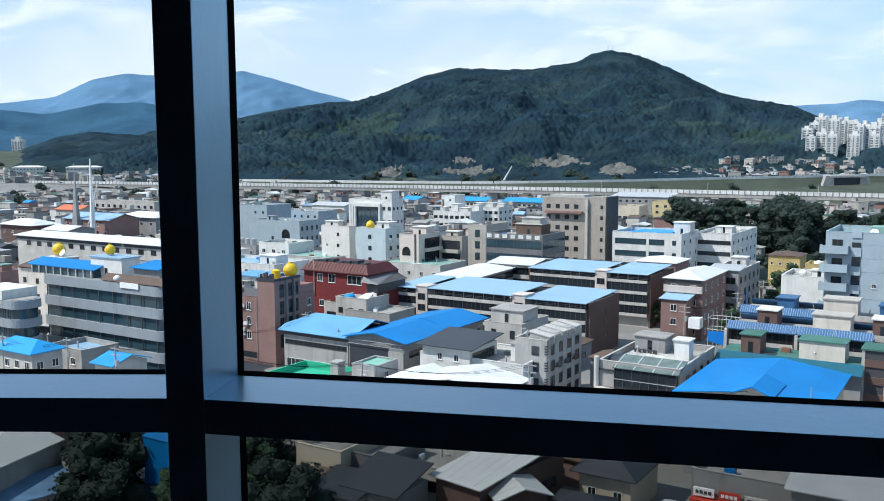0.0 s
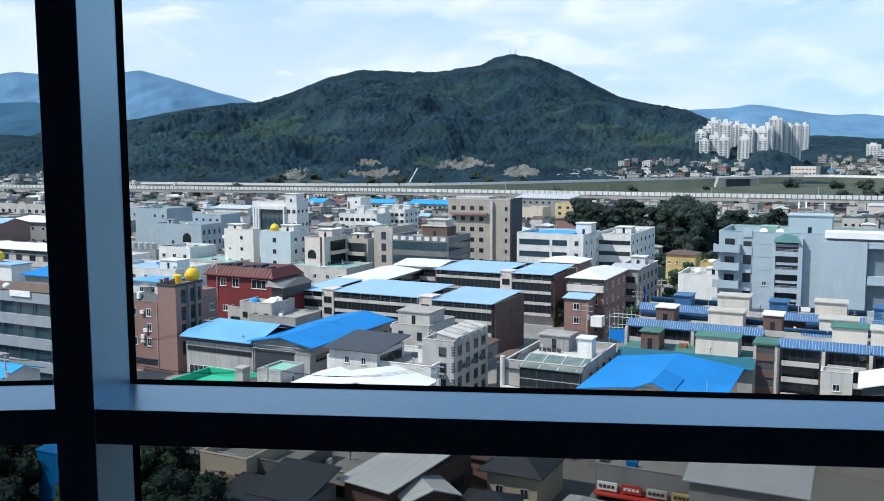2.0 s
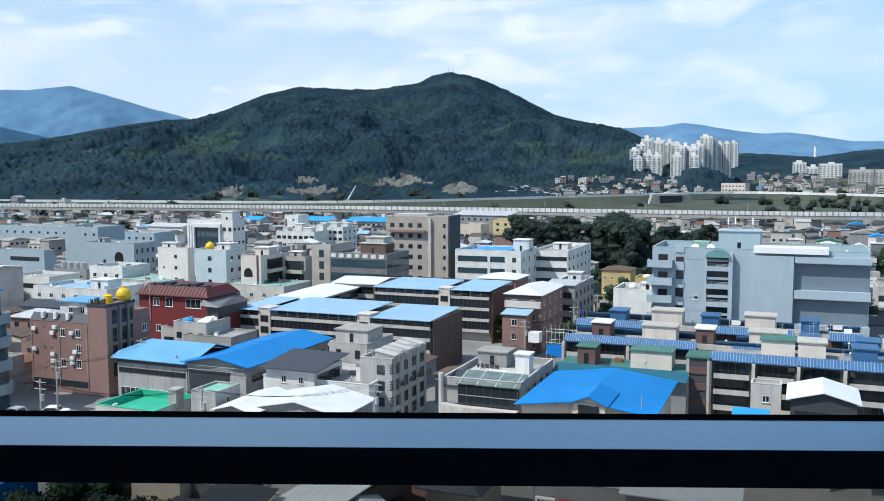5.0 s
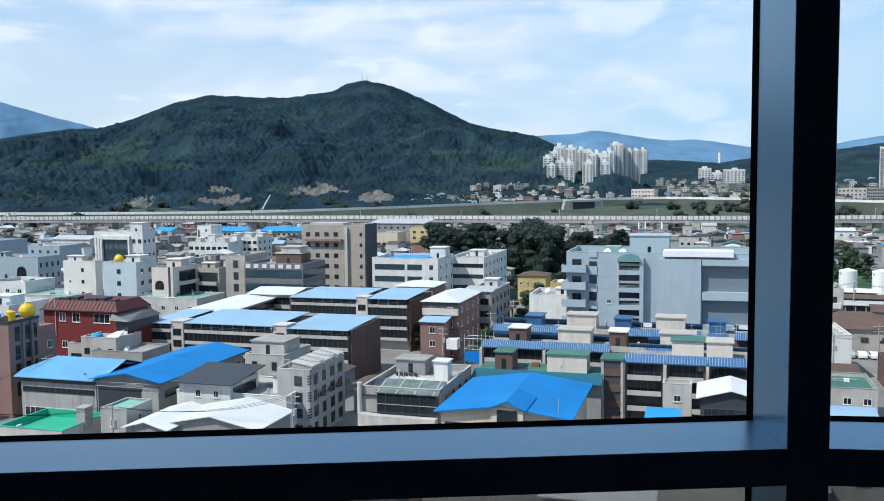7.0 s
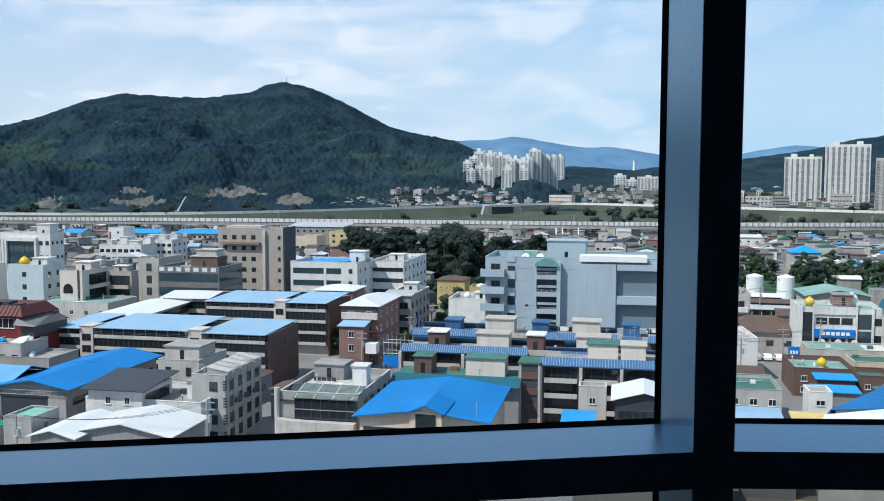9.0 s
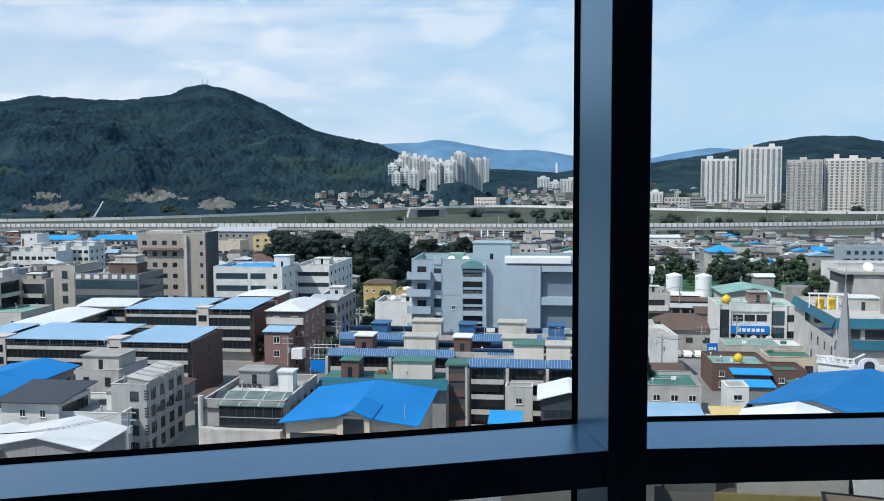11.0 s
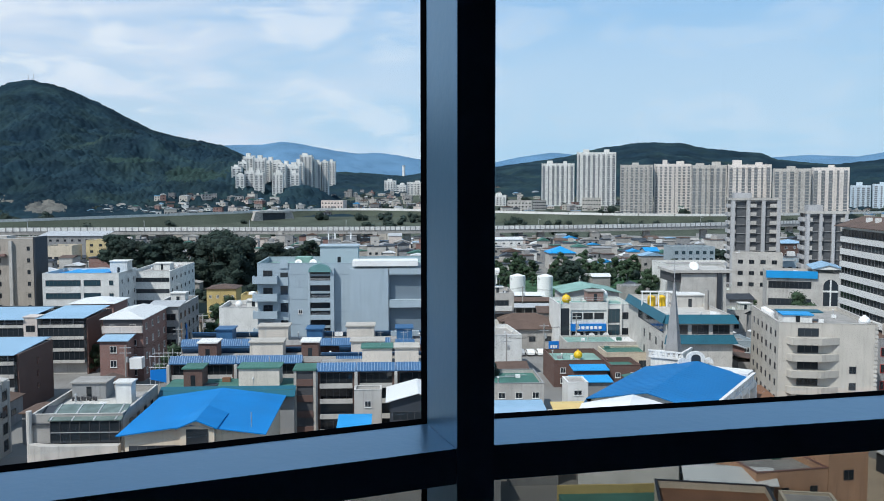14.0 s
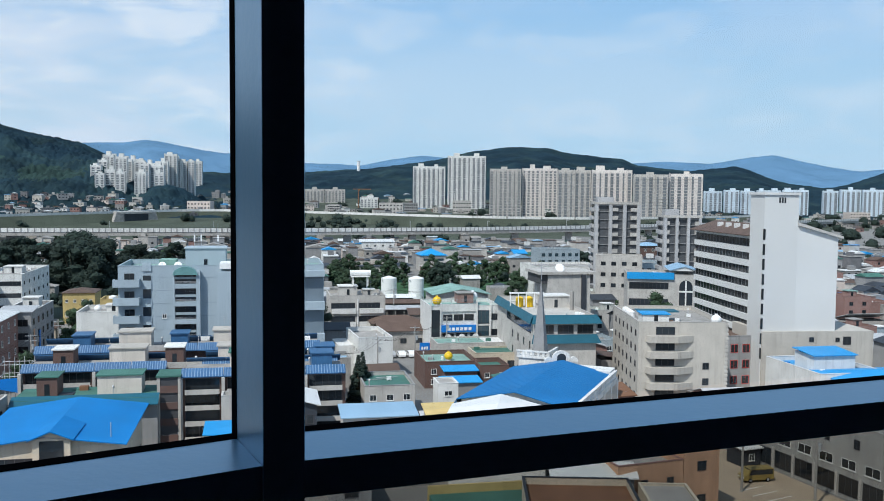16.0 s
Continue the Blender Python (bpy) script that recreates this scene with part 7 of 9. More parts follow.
ball_tank(place(b, bw_ / 2 - 1.5, -bd_ / 2 + 2.5, 15.1), 1.0, WHITEPAINT)
for i in range(4):
    drum_tank(place(b, -bw_ / 2 + 1.3, 0 + i * 2, 15.1), 0.7, 1.2, WHITEPAINT, "white plastic drum tank on a beige roof")

# the striped slab with its blank white tower
sx_, sy_, sw_, sd_, sh_, syaw_ = 134, 164.9, 10, 31.5, 31.4, -15
t = thing("white_slab_flats", "white slab of flats with dark window stripes and blank tower", "flats", pose(sx_, sy_, 0, 0, 0, syaw_))
FOOT.append((sx_ + 8, sy_ - 4, 30, 44, syaw_))
part("wall", Solid().box(-sw_ / 2, -sd_ / 2 - 1.2, -1, sw_ / 2 + 6, sd_ / 2, sh_), CLEANWHITE, t)
for r in range(8):
    z = 9.2 + r * 2.85
    window(t, face_pose("L", sw_, sd_), sd_ * 0.5 + 0.5, z, sd_ + 0.6, 1.62, "dark")
    posts = Solid()
    for k in range(19):
        yy = -sd_ / 2 - 0.6 + k * (sd_ + 0.2) / 18
        posts.box(-sw_ / 2 - 0.12, yy - (0.12 if k % 3 == 0 else 0.05), z - 0.04, -sw_ / 2 - 0.02, yy + 0.05, z + 1.6)
    part("mullion", posts, DARKGREY, t)
    part("parapet_band", Solid().box(-sw_ / 2 - 0.5, -sd_ / 2 - 1.15, z - 1.3, -sw_ / 2 - 0.002, sd_ / 2 - 0.3, z - 0.05), CLEANWHITE, t)
roof_on(t, sw_ + 2, sd_, sh_, "gable", ROOFTILE, 2.2, 0.6, "y", WHITE)
for i in range(4):
    part("chimney", Solid().box(-3.4, -8 + i * 4.6, sh_ + 0.8, -2.4, -6.9 + i * 4.6, sh_ + 2.2), CLEANWHITE, t)
shx, shy, shw, shd, shh, _ = 126.8, 148.8, 7.1, 12, 39.9, -15
m = t.matrix_basis.inverted() @ pose(shx, shy, 0, 0, 0, syaw_)
lx, ly = m.translation.x, m.translation.y
part("stair_tower", Solid().box(lx - shw / 2, ly - shd / 2, -1, lx + shw / 2, ly - shd / 2 + 6.4, 40.0).box(lx - shw / 2 - 0.3, ly - shd / 2 - 0.3, 40.0, lx + shw / 2 + 0.3, ly - shd / 2 + 6.7, 40.5), CLEANWHITE, t)
for i in range(9):
    part("slit_window", Solid().box(lx - shw / 2 - 0.1, ly - shd / 2 - 0.06, 7 + i * 3.0, lx - shw / 2 + 0.35, ly - shd / 2 + 0.1, 9.2 + i * 3.0), GLASS, t)
for i in range(3):
    part("slit_window", Solid().box(lx - 0.6 + i * 0.55, ly - shd / 2 - 0.06, 38.4, lx - 0.25 + i * 0.55, ly - shd / 2 + 0.1, 39.5), GLASS, t)
wx, wy, ww_, wd_, wh_, _ = 131.3, 148.7, 15.5, 14, 32.7, -15
m = t.matrix_basis.inverted() @ pose(wx, wy, 0, 0, 0, syaw_)
wing = part("wing", Solid().box(-sw_ / 2 + 0.1, m.translation.y - wd_ / 2 + 0.02, -1, m.translation.x + ww_ / 2, m.translation.y + wd_ / 2, wh_ - 1), CLEANWHITE, t, "blank white end wall")
part("wing_roof", Solid().prism([(lx + shw / 2 + 0.01, wh_ + 1.2), (m.translation.x + ww_ / 2 + 0.8, wh_ - 1.4), (m.translation.x + ww_ / 2 + 0.8, wh_ - 0.9), (lx + shw / 2 + 0.01, wh_ + 1.8)], m.translation.y - wd_ / 2 - 0.6, m.translation.y + wd_ / 2 + 0.5), OFFWHITE, t)
part("wing_gable", Solid().prism([(lx + shw / 2 + 0.01, wh_ - 1.0), (m.translation.x + ww_ / 2 - 0.01, wh_ - 1.0), (lx + shw / 2 + 0.01, wh_ + 1.2)], m.translation.y - wd_ / 2 + 0.02, m.translation.y + wd_ / 2), CLEANWHITE, t)
part("plinth", Solid().box(lx - shw / 2 + 0.2, m.translation.y - wd_ / 2 - 0.5, -1, m.translation.x + ww_ / 2 + 8, m.translation.y + wd_ / 2, 12.6), BEIGE, t, "beige podium wall")
for xx, zz, s_ in ((7.0, 10.4, 1.0), (12.5, 10.4, 0.9), (14.5, 9.8, 1.7), (14.5, 5.4, 1.6), (10.5, 5.4, 1.0)):
    window(t, pose(lx, m.translation.y - wd_ / 2 - 0.5, 0), xx, zz, s_, s_, "dark")
b = building("red_windowed_podium", "grey podium with red window panels", 123.5, 154.9, 9.5, 14, 11, -9, GREY, 3, [("F", "grid", 3, 1.6, 1.7, (0.02, 0.85), "red")], top=ROOFTILE)
b = building("blue_deck_hall", "pale hall with bright blue roof decks", 122.5, 127.3, 13.3, 17.1, 9, -9, WHITE, 2, [("F", "grid", 2, 1.6, 1.2, (0.1, 0.7), "white", [0])], top=SKYBLUE)
bars(b, pose(-5.2, -8.02, 5.8), 2, 2.2, 1.2, FRAMEDARK)
part("roof_hut", Solid().box(-3.8, -2.5, 8.1, 4.5, 3.5, 11.0), WHITE, b)
roof_on(b, 8.3, 6, 11.0, "shed", SKYBLUE, 0.5, 0.4, offset=(0.3, 0.5))
b = building("blue_deck_hall", "low hall with a wide bright blue roof", 128.0, 118.0, 22, 13, 8.2, -9, WHITE, 2, [("F", "grid", 5, 1.4, 1.2)], "hip", SKYBLUE, 1.2, 0.6)
b = building("blue_banded_hall", "white hall with blue roof bands and a tall arched window", 156.7, 231.3, 19.9, 16, 16, -28, OFFWHITE, 3, [("F", "band", 2.0, (0.02, 0.6), "dark", [1, 2])], top=ROOFGREY)
part("roof_band", Solid().box(-10.2, -8.6, 14.6, 3.5, -7.6, 16.6), SKYBLUE, b)
part("arched_window", Solid().prism([(1.9, 0)] + [(1.9 * math.cos(a), 10 + 1.9 * math.sin(a)) for a in [math.pi * i / 10 for i in range(11)]] + [(-1.9, 0)], -8.2, -8.02), GLASS, b, at=pose(7.0, 0, 2.5))
part("arch_bar", Solid().box(6.8, -8.3, 2.5, 7.2, -8.2, 14.2).box(5.0, -8.3, 10.8, 9.0, -8.2, 11.3), WHITE, b)
roof_on(b, 8, 16, 17.2, "gable", LIGHTBLUE, 1.2, 0.3, "y", WHITE, (6.5, 0))


def slab_block(name, label, x, y, w, d, h, yaw, floors, bays, wall=WHITE, group=""):
    """A tower of flats: strips of glazing darkened with balcony shade between pale piers, each bay with balconies over
    a part of its width.
    """
    t = thing(name, label, "apartment tower", pose(x, y, 0, 0, 0, yaw), group)
    FOOT.append((x, y, w, d, yaw))
    part("wall", Solid().box(-w / 2, -d / 2, -3, w / 2, d / 2, h), wall, t)
    part("machine_room", Solid().box(-w * 0.42, -d * 0.3, h + 0.002, -w * 0.06, d * 0.3, h + 2.6), wall, t)
    part("parapet", Solid().box(-w / 2 - 0.3, -d / 2 - 1.3, h + 0.004, w / 2 + 0.3, -d / 2 + 0.2, h + 0.8).box(-w / 2 - 0.3, -d / 2 + 0.2, h + 0.004, -w / 2 + 0.1, d / 2, h + 0.8), OFFWHITE, t)
    fh, cols = h / floors, len(bays)
    pier = w * 0.075
    bay = (w - pier) / cols
    for i in range(cols + 1):
        xx = -w / 2 + bay * i
        part("pier", Solid().box(xx, -d / 2 - 1.25, -1, xx + pier, -d / 2 + 0.1, h), wall, t)
    for i, (lo, hi) in enumerate(bays):
        x0, x1 = -w / 2 + bay * i + pier + 0.003, -w / 2 + bay * (i + 1) - 0.003
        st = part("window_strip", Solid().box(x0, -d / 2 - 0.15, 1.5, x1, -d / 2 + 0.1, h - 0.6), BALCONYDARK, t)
        s = Solid()
        for r in range(floors):
            z = r * fh + 0.5
            s.box(x0 + (x1 - x0) * lo, -d / 2 - 1.0, z, x0 + (x1 - x0) * hi, -d / 2 - 0.16, z + fh * 0.42)
        tagged(part("balcony_stack", s, OFFWHITE, st, "stack of white balcony walls"), kind="stuff")
        s = Solid()
        for r in range(floors):
            s.box(x0, -d / 2 - 0.5, r * fh + 0.3, x1, -d / 2 - 0.155, r * fh + 0.49)
        tagged(part("storey_edge", s, GREY, st), kind="stuff")
    side = Solid()
    for r in range(floors):
        side.box(-w / 2 - 0.8, -d / 2 + 1.0, r * fh + 0.5, -w / 2 - 0.004, d / 2 - 1.0, r * fh + 0.5 + fh * 0.4)
        window(t, face_pose("L", w, d), d * 0.5, r * fh + 0.5 + fh * 0.42, d - 2.4, fh * 0.45, "dark")
    part("side_balcony", side, wall, t)
    return t


slab_block("apartment_tower", "pale grey apartment tower with stacked white balconies", 173.2, 284.6, 16.4, 9, 36, -22, 12, ((0.0, 0.08), (0.0, 0.55), (0.42, 1.0)), TOWERGREY, "near apartment towers")
slab_block("apartment_tower", "pale grey apartment tower with dark glazed strips", 175.0, 247.7, 12, 9, 32.3, -22, 11, ((0.0, 0.3), (0.0, 0.12), (0.6, 1.0)), TOWERGREY, "near apartment towers")
building("pale_flats", "weathered pale flats below the grey towers", 159.8, 259.7, 15.2, 8, 19.3, -30, OFFWHITE, 5, [("F", "grid", 4, 1.6, 1.3, (0.05, 0.95), "dark", [2, 3, 4])], top=ROOFGREY, category="flats")
building("blue_grey_block", "blue-grey block with many windows", 195.5, 303.1, 18.1, 14, 13, -9, PALEBLUE, 3, [("F", "grid", 6, 1.6, 1.6, (0, 1), "dark")])
building("brown_hut_block", "brown block with a pale blue roof", 272.7, 414, 13.2, 14, 12, -9, DARKBRICK, 3, [("F", "grid", 3, 1.4, 1.4)], "hip", LIGHTBLUE, 1.6, 0.6)
b = building("blue_vaulted_hut", "hut with a rounded bright blue roof", 151.5, 425.2, 12.9, 14, 8, -9, OFFWHITE, 2, [("F", "band", 1.2, (0.1, 0.9), "blue")], "hip", SKYBLUE, 3.0, 0.6, category="hut")
building("blue_roofed_tower_house", "narrow pale house with a blue roof", 188, 399.7, 6.2, 10, 10, -9, PALEBLUE, 3, [("F", "grid", 2, 1.0, 1.0)], "gable", SKYBLUE, 1.6, 0.5)
building("white_warehouse", "long white warehouse among the houses", 150.9, 530.6, 23.7, 18, 9, -9, WHITE, 2, [("F", "grid", 5, 1.4, 1.2)], "gable", WHITESHEET, 1.2, 0.5)
building("grey_flats", "pale grey flats with blue windows", 193.8, 370.8, 19.1, 14, 14, -9, PALEBLUE, 4, [("F", "grid", 6, 1.6, 1.5, (0, 1), "blue")])
for tx, ty in ((95.9, 315.7), (105.6, 312.6)):
    tk = thing("storage_tank", "white steel storage tank with a spiral stair", "storage tank", pose(tx, ty, 0) @ Matrix.Diagonal((0.56, 0.56, 0.74, 1)), "white storage tanks")
    part("shell", Solid().tube((0, 0, 0), (0, 0, 10.5), 5.2, 5.2, 28), WHITEPAINT, tk)
    part("roof", Solid().tube((0, 0, 10.5), (0, 0, 11.6), 5.2, 0.4, 28), WHITEPAINT, tk)
    part("stair", Solid().add([(-5.3, -1.6, 10), (-5.3, -1.6, 9.2), (3.6, -4.3, 0.9), (3.6, -4.3, 0.1), (-5.3, -2.3, 10), (-5.3, -2.3, 9.2), (3.6, -5.0, 0.9), (3.6, -5.0, 0.1)], [(0, 2, 3, 1), (4, 5, 7, 6), (0, 4, 6, 2), (1, 3, 7, 5)]), METALGREY, tk)

b = building("flat_market", "low market with a pale green flat roof before the clinic", 78.5, 190.0, 19, 9, 5.6, -9, OFFWHITE, 1, [("F", "grid", 6, 2.0, 1.6, (0, 1), "dark")], top=TEALROOF, parapet=0.35)
part("roof_patch", Solid().box(2.2, -4.0, 5.32, 9.0, 4.0, 5.4), WHITESHEET, b, "white patched sheet roof")
b = building("flat_market", "low shop with a patched green flat roof", 80.5, 179.5, 13, 8, 5.0, -9, CREAM, 1, [("F", "grid", 4, 2.0, 1.6, (0, 1), "dark")], top=GREENROOF, parapet=0.35)
# sheds of the goods yard before the tanks
def open_shed(x, y, w, d, h, yaw, top, label):
    """A long open shed: a sheet roof on rows of posts over a dark back wall."""
    t = thing("goods_shed", label, "shed", pose(x, y, 0, 0, 0, yaw), "goods sheds")
    FOOT.append((x, y, w, d, yaw))
    part("back_wall", Solid().box(-w / 2, d / 2 - 0.3, -1, w / 2, d / 2, h), DARKGREY, t)
    roof_on(t, w, d, h, "gable", top, 0.8, 0.4)
    for k in range(int(w / 2.6) + 1):
        part("post", Solid().box(-w / 2 + k * 2.6, -d / 2, -1, -w / 2 + k * 2.6 + 0.25, -d / 2 + 0.25, h), CONCRETE, t)
    part("beam", Solid().box(-w / 2, -d / 2 - 0.05, h * 0.5, w / 2, -d / 2 + 0.2, h * 0.5 + 0.35), CONCRETE, t)
    return t


open_shed(84, 285, 22, 7, 4.6, -12, WHITESHEET, "long open shed with a white sheet roof")
open_shed(82, 272, 24, 7, 4.4, -12, ROOFTILE, "long open shed with a rusty brown roof")
open_shed(80, 259, 20, 7, 4.2, -12, GREYSHEET, "long open shed with a dull grey roof")
open_shed(104, 268, 16, 8, 4.6, -12, ROOFTILE, "open shed with a rusty brown roof")
building("brick_store", "old brick store with a brown tiled roof", 68.5, 214.5, 12, 8, 5.0, -9, CONCRETE, 1, [("F", "grid", 3, 1.6, 1.3, (0, 1), "dark")], "gable", ROOFTILE, 1.6, 0.6)
building("tiled_store", "low store with a weathered brown roof", 70.5, 226, 13, 8, 5.2, -9, CREAM, 1, [("F", "grid", 3, 1.2, 1.2, (0, 1), "dark")], "hip", ROOFTILE, 1.6, 0.6)
m = thing("roof_scaffold", "steel scaffold frame hung with blue sheeting", "scaffold", pose(-15.6, 164.2, 0, 0, 0, -9))
FOOT.append((-15.6, 164.2, 6, 5, -9))
for xx in (-2.4, -0.8, 0.8, 2.4):
    for yy in (-1.6, 1.6):
        part("pole", Solid().tube((xx, yy, -0.5), (xx, yy, 11.2), 0.06, sides=6), METALGREY, m)
for zz in (6.4, 8.4, 10.4):
    part("ledger", Solid().tube((-2.6, -1.6, zz), (2.6, -1.6, zz), 0.05, sides=6).tube((-2.6, 1.6, zz), (2.6, 1.6, zz), 0.05, sides=6).tube((-2.4, -1.7, zz), (-2.4, 1.7, zz), 0.05, sides=6).tube((2.4, -1.7, zz), (2.4, 1.7, zz), 0.05, sides=6), METALGREY, m)
part("blue_sheeting", Solid().add([(-2.4, -1.66, 6.3), (0.8, -1.66, 5.6), (0.8, -1.66, 8.2), (-2.4, -1.66, 8.0), (-2.4, -1.72, 6.3), (0.8, -1.72, 5.6), (0.8, -1.72, 8.2), (-2.4, -1.72, 8.0)], [(0, 1, 2, 3), (7, 6, 5, 4), (0, 4, 5, 1), (1, 5, 6, 2), (2, 6, 7, 3), (3, 7, 4, 0)]), SIGNBLUE, m, "blue plastic sheeting")

# ---- works and halls before the viaduct ----
for q in ((-259.6, 559.6, 12.5, 16, 8, -9), (-216.1, 562.2, 24, 16, 8, -9), (-178.2, 559.9, 28.9, 18, 8, -9)):
    b = building("blue_roofed_warehouse", "long low warehouse with a bright blue roof", *q, OFFWHITE, 2, [("F", "grid", 8, 1.8, 1.2, (0, 1), "dark")], "gable", SKYBLUE, 2.4, 0.8, group="blue-roofed warehouses")
b = building("white_works_tower", "slim white works tower with a boxy top", -171.3, 414.2, 7.8, 10, 19, -9, WHITE, 5, [("F", "grid", 1, 0.9, 1.0, (0.4, 0.9), "dark")], parapet=0.5)
part("side_strip", Solid().box(-3.4, -5.2, 0, -2.6, -5.0, 17), RUST, b)
b = building("white_works", "white works building with stepped blocks on its roof", -160.3, 394.9, 20.7, 14, 12.5, -9, WHITE, 3, [("F", "grid", 7, 2.0, 1.5, (0, 1), "dark")], top=ROOFGREY)
for k in range(4):
    stair_house(b, -9 + k * 6, 1 + (k % 2) * 2, 11.6, 2.6 + k % 3, 4, 2.2 + (k % 2) * 1.6, WHITE, WHITE, False)
b = building("white_works", "white works building with rooftop huts", -149.1, 407.3, 17.1, 14, 14, -9, WHITE, 4, [("F", "grid", 6, 1.8, 1.4, (0, 1), "dark"), ("R", "grid", 3, 1.2, 1.2, (0, 1), "dark")], top=ROOFGREY)
for k in range(3):
    stair_house(b, -6 + k * 6, 1.5, 13.1, 3.4, 4, 2.4, WHITE, WHITE, False)
building("slate_roofed_hall", "long hall with a dull grey roof", -97.1, 531.6, 35.5, 16, 14, -9, GREY, 3, [("F", "grid", 9, 1.4, 1.2, (0, 1), "dark")], "shed", GREYSHEET, 2.0, 0.5)
b = building("cream_hall", "cream hall with dark openings along its foot", -92.9, 474.8, 12.3, 14, 12, -9, CREAM, 3, [("F", "grid", 4, 2.2, 1.6, (0, 1), "dark", [0, 1])])
b = building("yellow_flats", "pale yellow block of flats with dark windows", -77.4, 483.4, 10.1, 12, 14, -9, SANDY, 4, [("F", "grid", 2, 1.6, 1.3, (0.05, 0.95), "dark")])
building("grey_warehouse", "long blue-grey warehouse with a flat roof", -318.5, 416.6, 51.7, 16, 12, -9, PALEBLUE, 2, [("F", "grid", 9, 1.4, 1.2, (0, 1), "dark", [1])], top=ROOFGREY, parapet=0.5)
building("grey_warehouse", "long blue-grey warehouse with a flat roof", -231.3, 367.2, 32.5, 14, 13, -9, PALEBLUE, 3, [("F", "grid", 8, 1.2, 1.2, (0, 1), "dark", [1, 2])], top=ROOFGREY, parapet=0.5)
building("white_warehouse", "white two-storey hall with two rows of windows", -261.7, 451.3, 24.1, 12, 10, -9, WHITE, 2, [("F", "grid", 7, 1.8, 1.0, (0, 1), "dark")], "gable", GREYSHEET, 1.8, 0.6)
m = thing("steel_silo", "round pale grey steel silo beside a warehouse", "silo", pose(-236.3, 330.2, 0))
part("shell", Solid().tube((0, 0, -1), (0, 0, 12), 3.6, 3.6, 24), METALGREY, m)
part("cap", Solid().tube((0, 0, 12), (0, 0, 13), 3.6, 0.6, 24), METALGREY, m)
part("ladder", Solid().box(-0.3, -3.8, 0, -0.24, -3.6, 12.4).box(0.24, -3.8, 0, 0.3, -3.6, 12.4), FRAMEDARK, m)

# ---- below the rail ----
b = building("gabled_store", "store with a pale grey gabled sheet roof", -31.6, 89.5, 6, 15, 6, -18.8, DARKBRICK, 1, [("R", "band", 1.4, (0.1, 0.9), "dark")], "shed", WHITESHEET, 1.5, 0.6, "x", seam=True)
b = building("gabled_store", "low store with a white sheet roof", -30, 86.8, 5.1, 9, 5, 39.5, DARKBRICK, 1, [], "gable", WHITESHEET, 1.0, 0.6, "y", seam=True)
building("slate_house", "house with a dark slate-grey roof and white windows", -41.2, 80.4, 6.3, 6, 5.6, -9, GREY, 2, [("F", "grid", 3, 0.9, 1.3)], "shed", CHARCOAL, 1.6, 0.5, category="house")
building("slate_house", "lower wing with a dark slate-grey roof", -45, 78.4, 6, 5, 5.2, -9, GREY, 1, [("F", "grid", 1, 0.9, 1.3)], "shed", CHARCOAL, 0.9, 0.4, category="house")
building("tiled_house", "old house with a brown tiled hipped roof", -48.6, 85.6, 6.2, 9, 4.6, -9, CREAM, 1, [("F", "grid", 2, 0.9, 1.0)], "hip", ROOFTILE, 1.5, 0.6, category="house")
building("hanok_house", "old house with a dark tiled hipped roof", -20.5, 98.6, 6, 9, 4.5, -9, CREAM, 1, [("F", "grid", 2, 1.0, 1.2)], "hip", CHARCOAL, 2.0, 0.9, category="house")
b = building("shop_row", "row of shops with signs under dark awnings", -5.8, 99, 11.6, 8, 6, -9, GREY, 2, [("F", "band", 1.8, (0.02, 0.98), "dark", [0])], top=ROOFGREY)
for i, mat in enumerate((WHITEPAINT, REDPAINT, OFFWHITE, YELLOW)):
    sg = part("sign_board", Solid().box(-5.4 + i * 2.7, -4.6, 3.3, -3.2 + i * 2.7, -4.3, 4.2), mat, b)
    bars(sg, pose(-5.2 + i * 2.7, -4.61, 3.6), 4, 1.8, 0.35, FRAMEDARK if mat is not REDPAINT else WHITEPAINT)
part("awning", Solid().box(-5.6, -5.3, 2.9, 5.6, -4.05, 3.1), REDPAINT, b)
building("grey_roofed_hall", "hall with a broad grey sheet roof", 4.2, 96.3, 11, 10, 6.5, -9, GREY, 1, [("L", "grid", 2, 1.2, 1.2)], "gable", GREYSHEET, 1.2, 0.6)
building("low_store", "long low rendered store with a white sheet roof", -85.2, 68, 13.9, 9, 6.5, 96, OFFWHITE, 2, [("F", "grid", 2, 1.0, 0.7, (0.1, 0.6), "dark", [0])], "gable", WHITESHEET, 1.6, 0.3)
building("lean_to_shed", "lean-to shed with a weathered blue sheet roof", -79.2, 67.9, 9.7, 6, 3.4, 64, CONCRETE, 1, [], "shed", FADEDBLUE, 0.7, 0.3, category="shed")
building("blue_walled_shed", "shed of vivid blue sheet", -68.3, 80.2, 6, 5, 7.4, -9, BLUE, 1, [], "shed", BLUE, 0.9, 0.1, category="shed")
b = building("cream_block", "cream-walled house with a flat roof", -50.2, 85.9, 6.4, 7, 7.5, -9, CREAM, 2, [("F", "grid", 2, 0.9, 1.4, (0.3, 1), "dark")], category="house")
roof_clutter(b, 6, 5, 6.7, random.Random(31))
building("dark_walled_block", "dark grey rendered house with a flat roof", -45.2, 87.5, 6, 8, 7, -9, DARKGREY, 2, [("F", "grid", 2, 0.8, 1.2, (0.4, 1), "white")], category="house")
building("white_banded_house", "dark-glazed house with pale balcony bands", -38.8, 89.8, 10, 9, 6, -9, OFFWHITE, 2, [("F", "band", 1.3, (0.03, 0.97), "dark")], category="house")
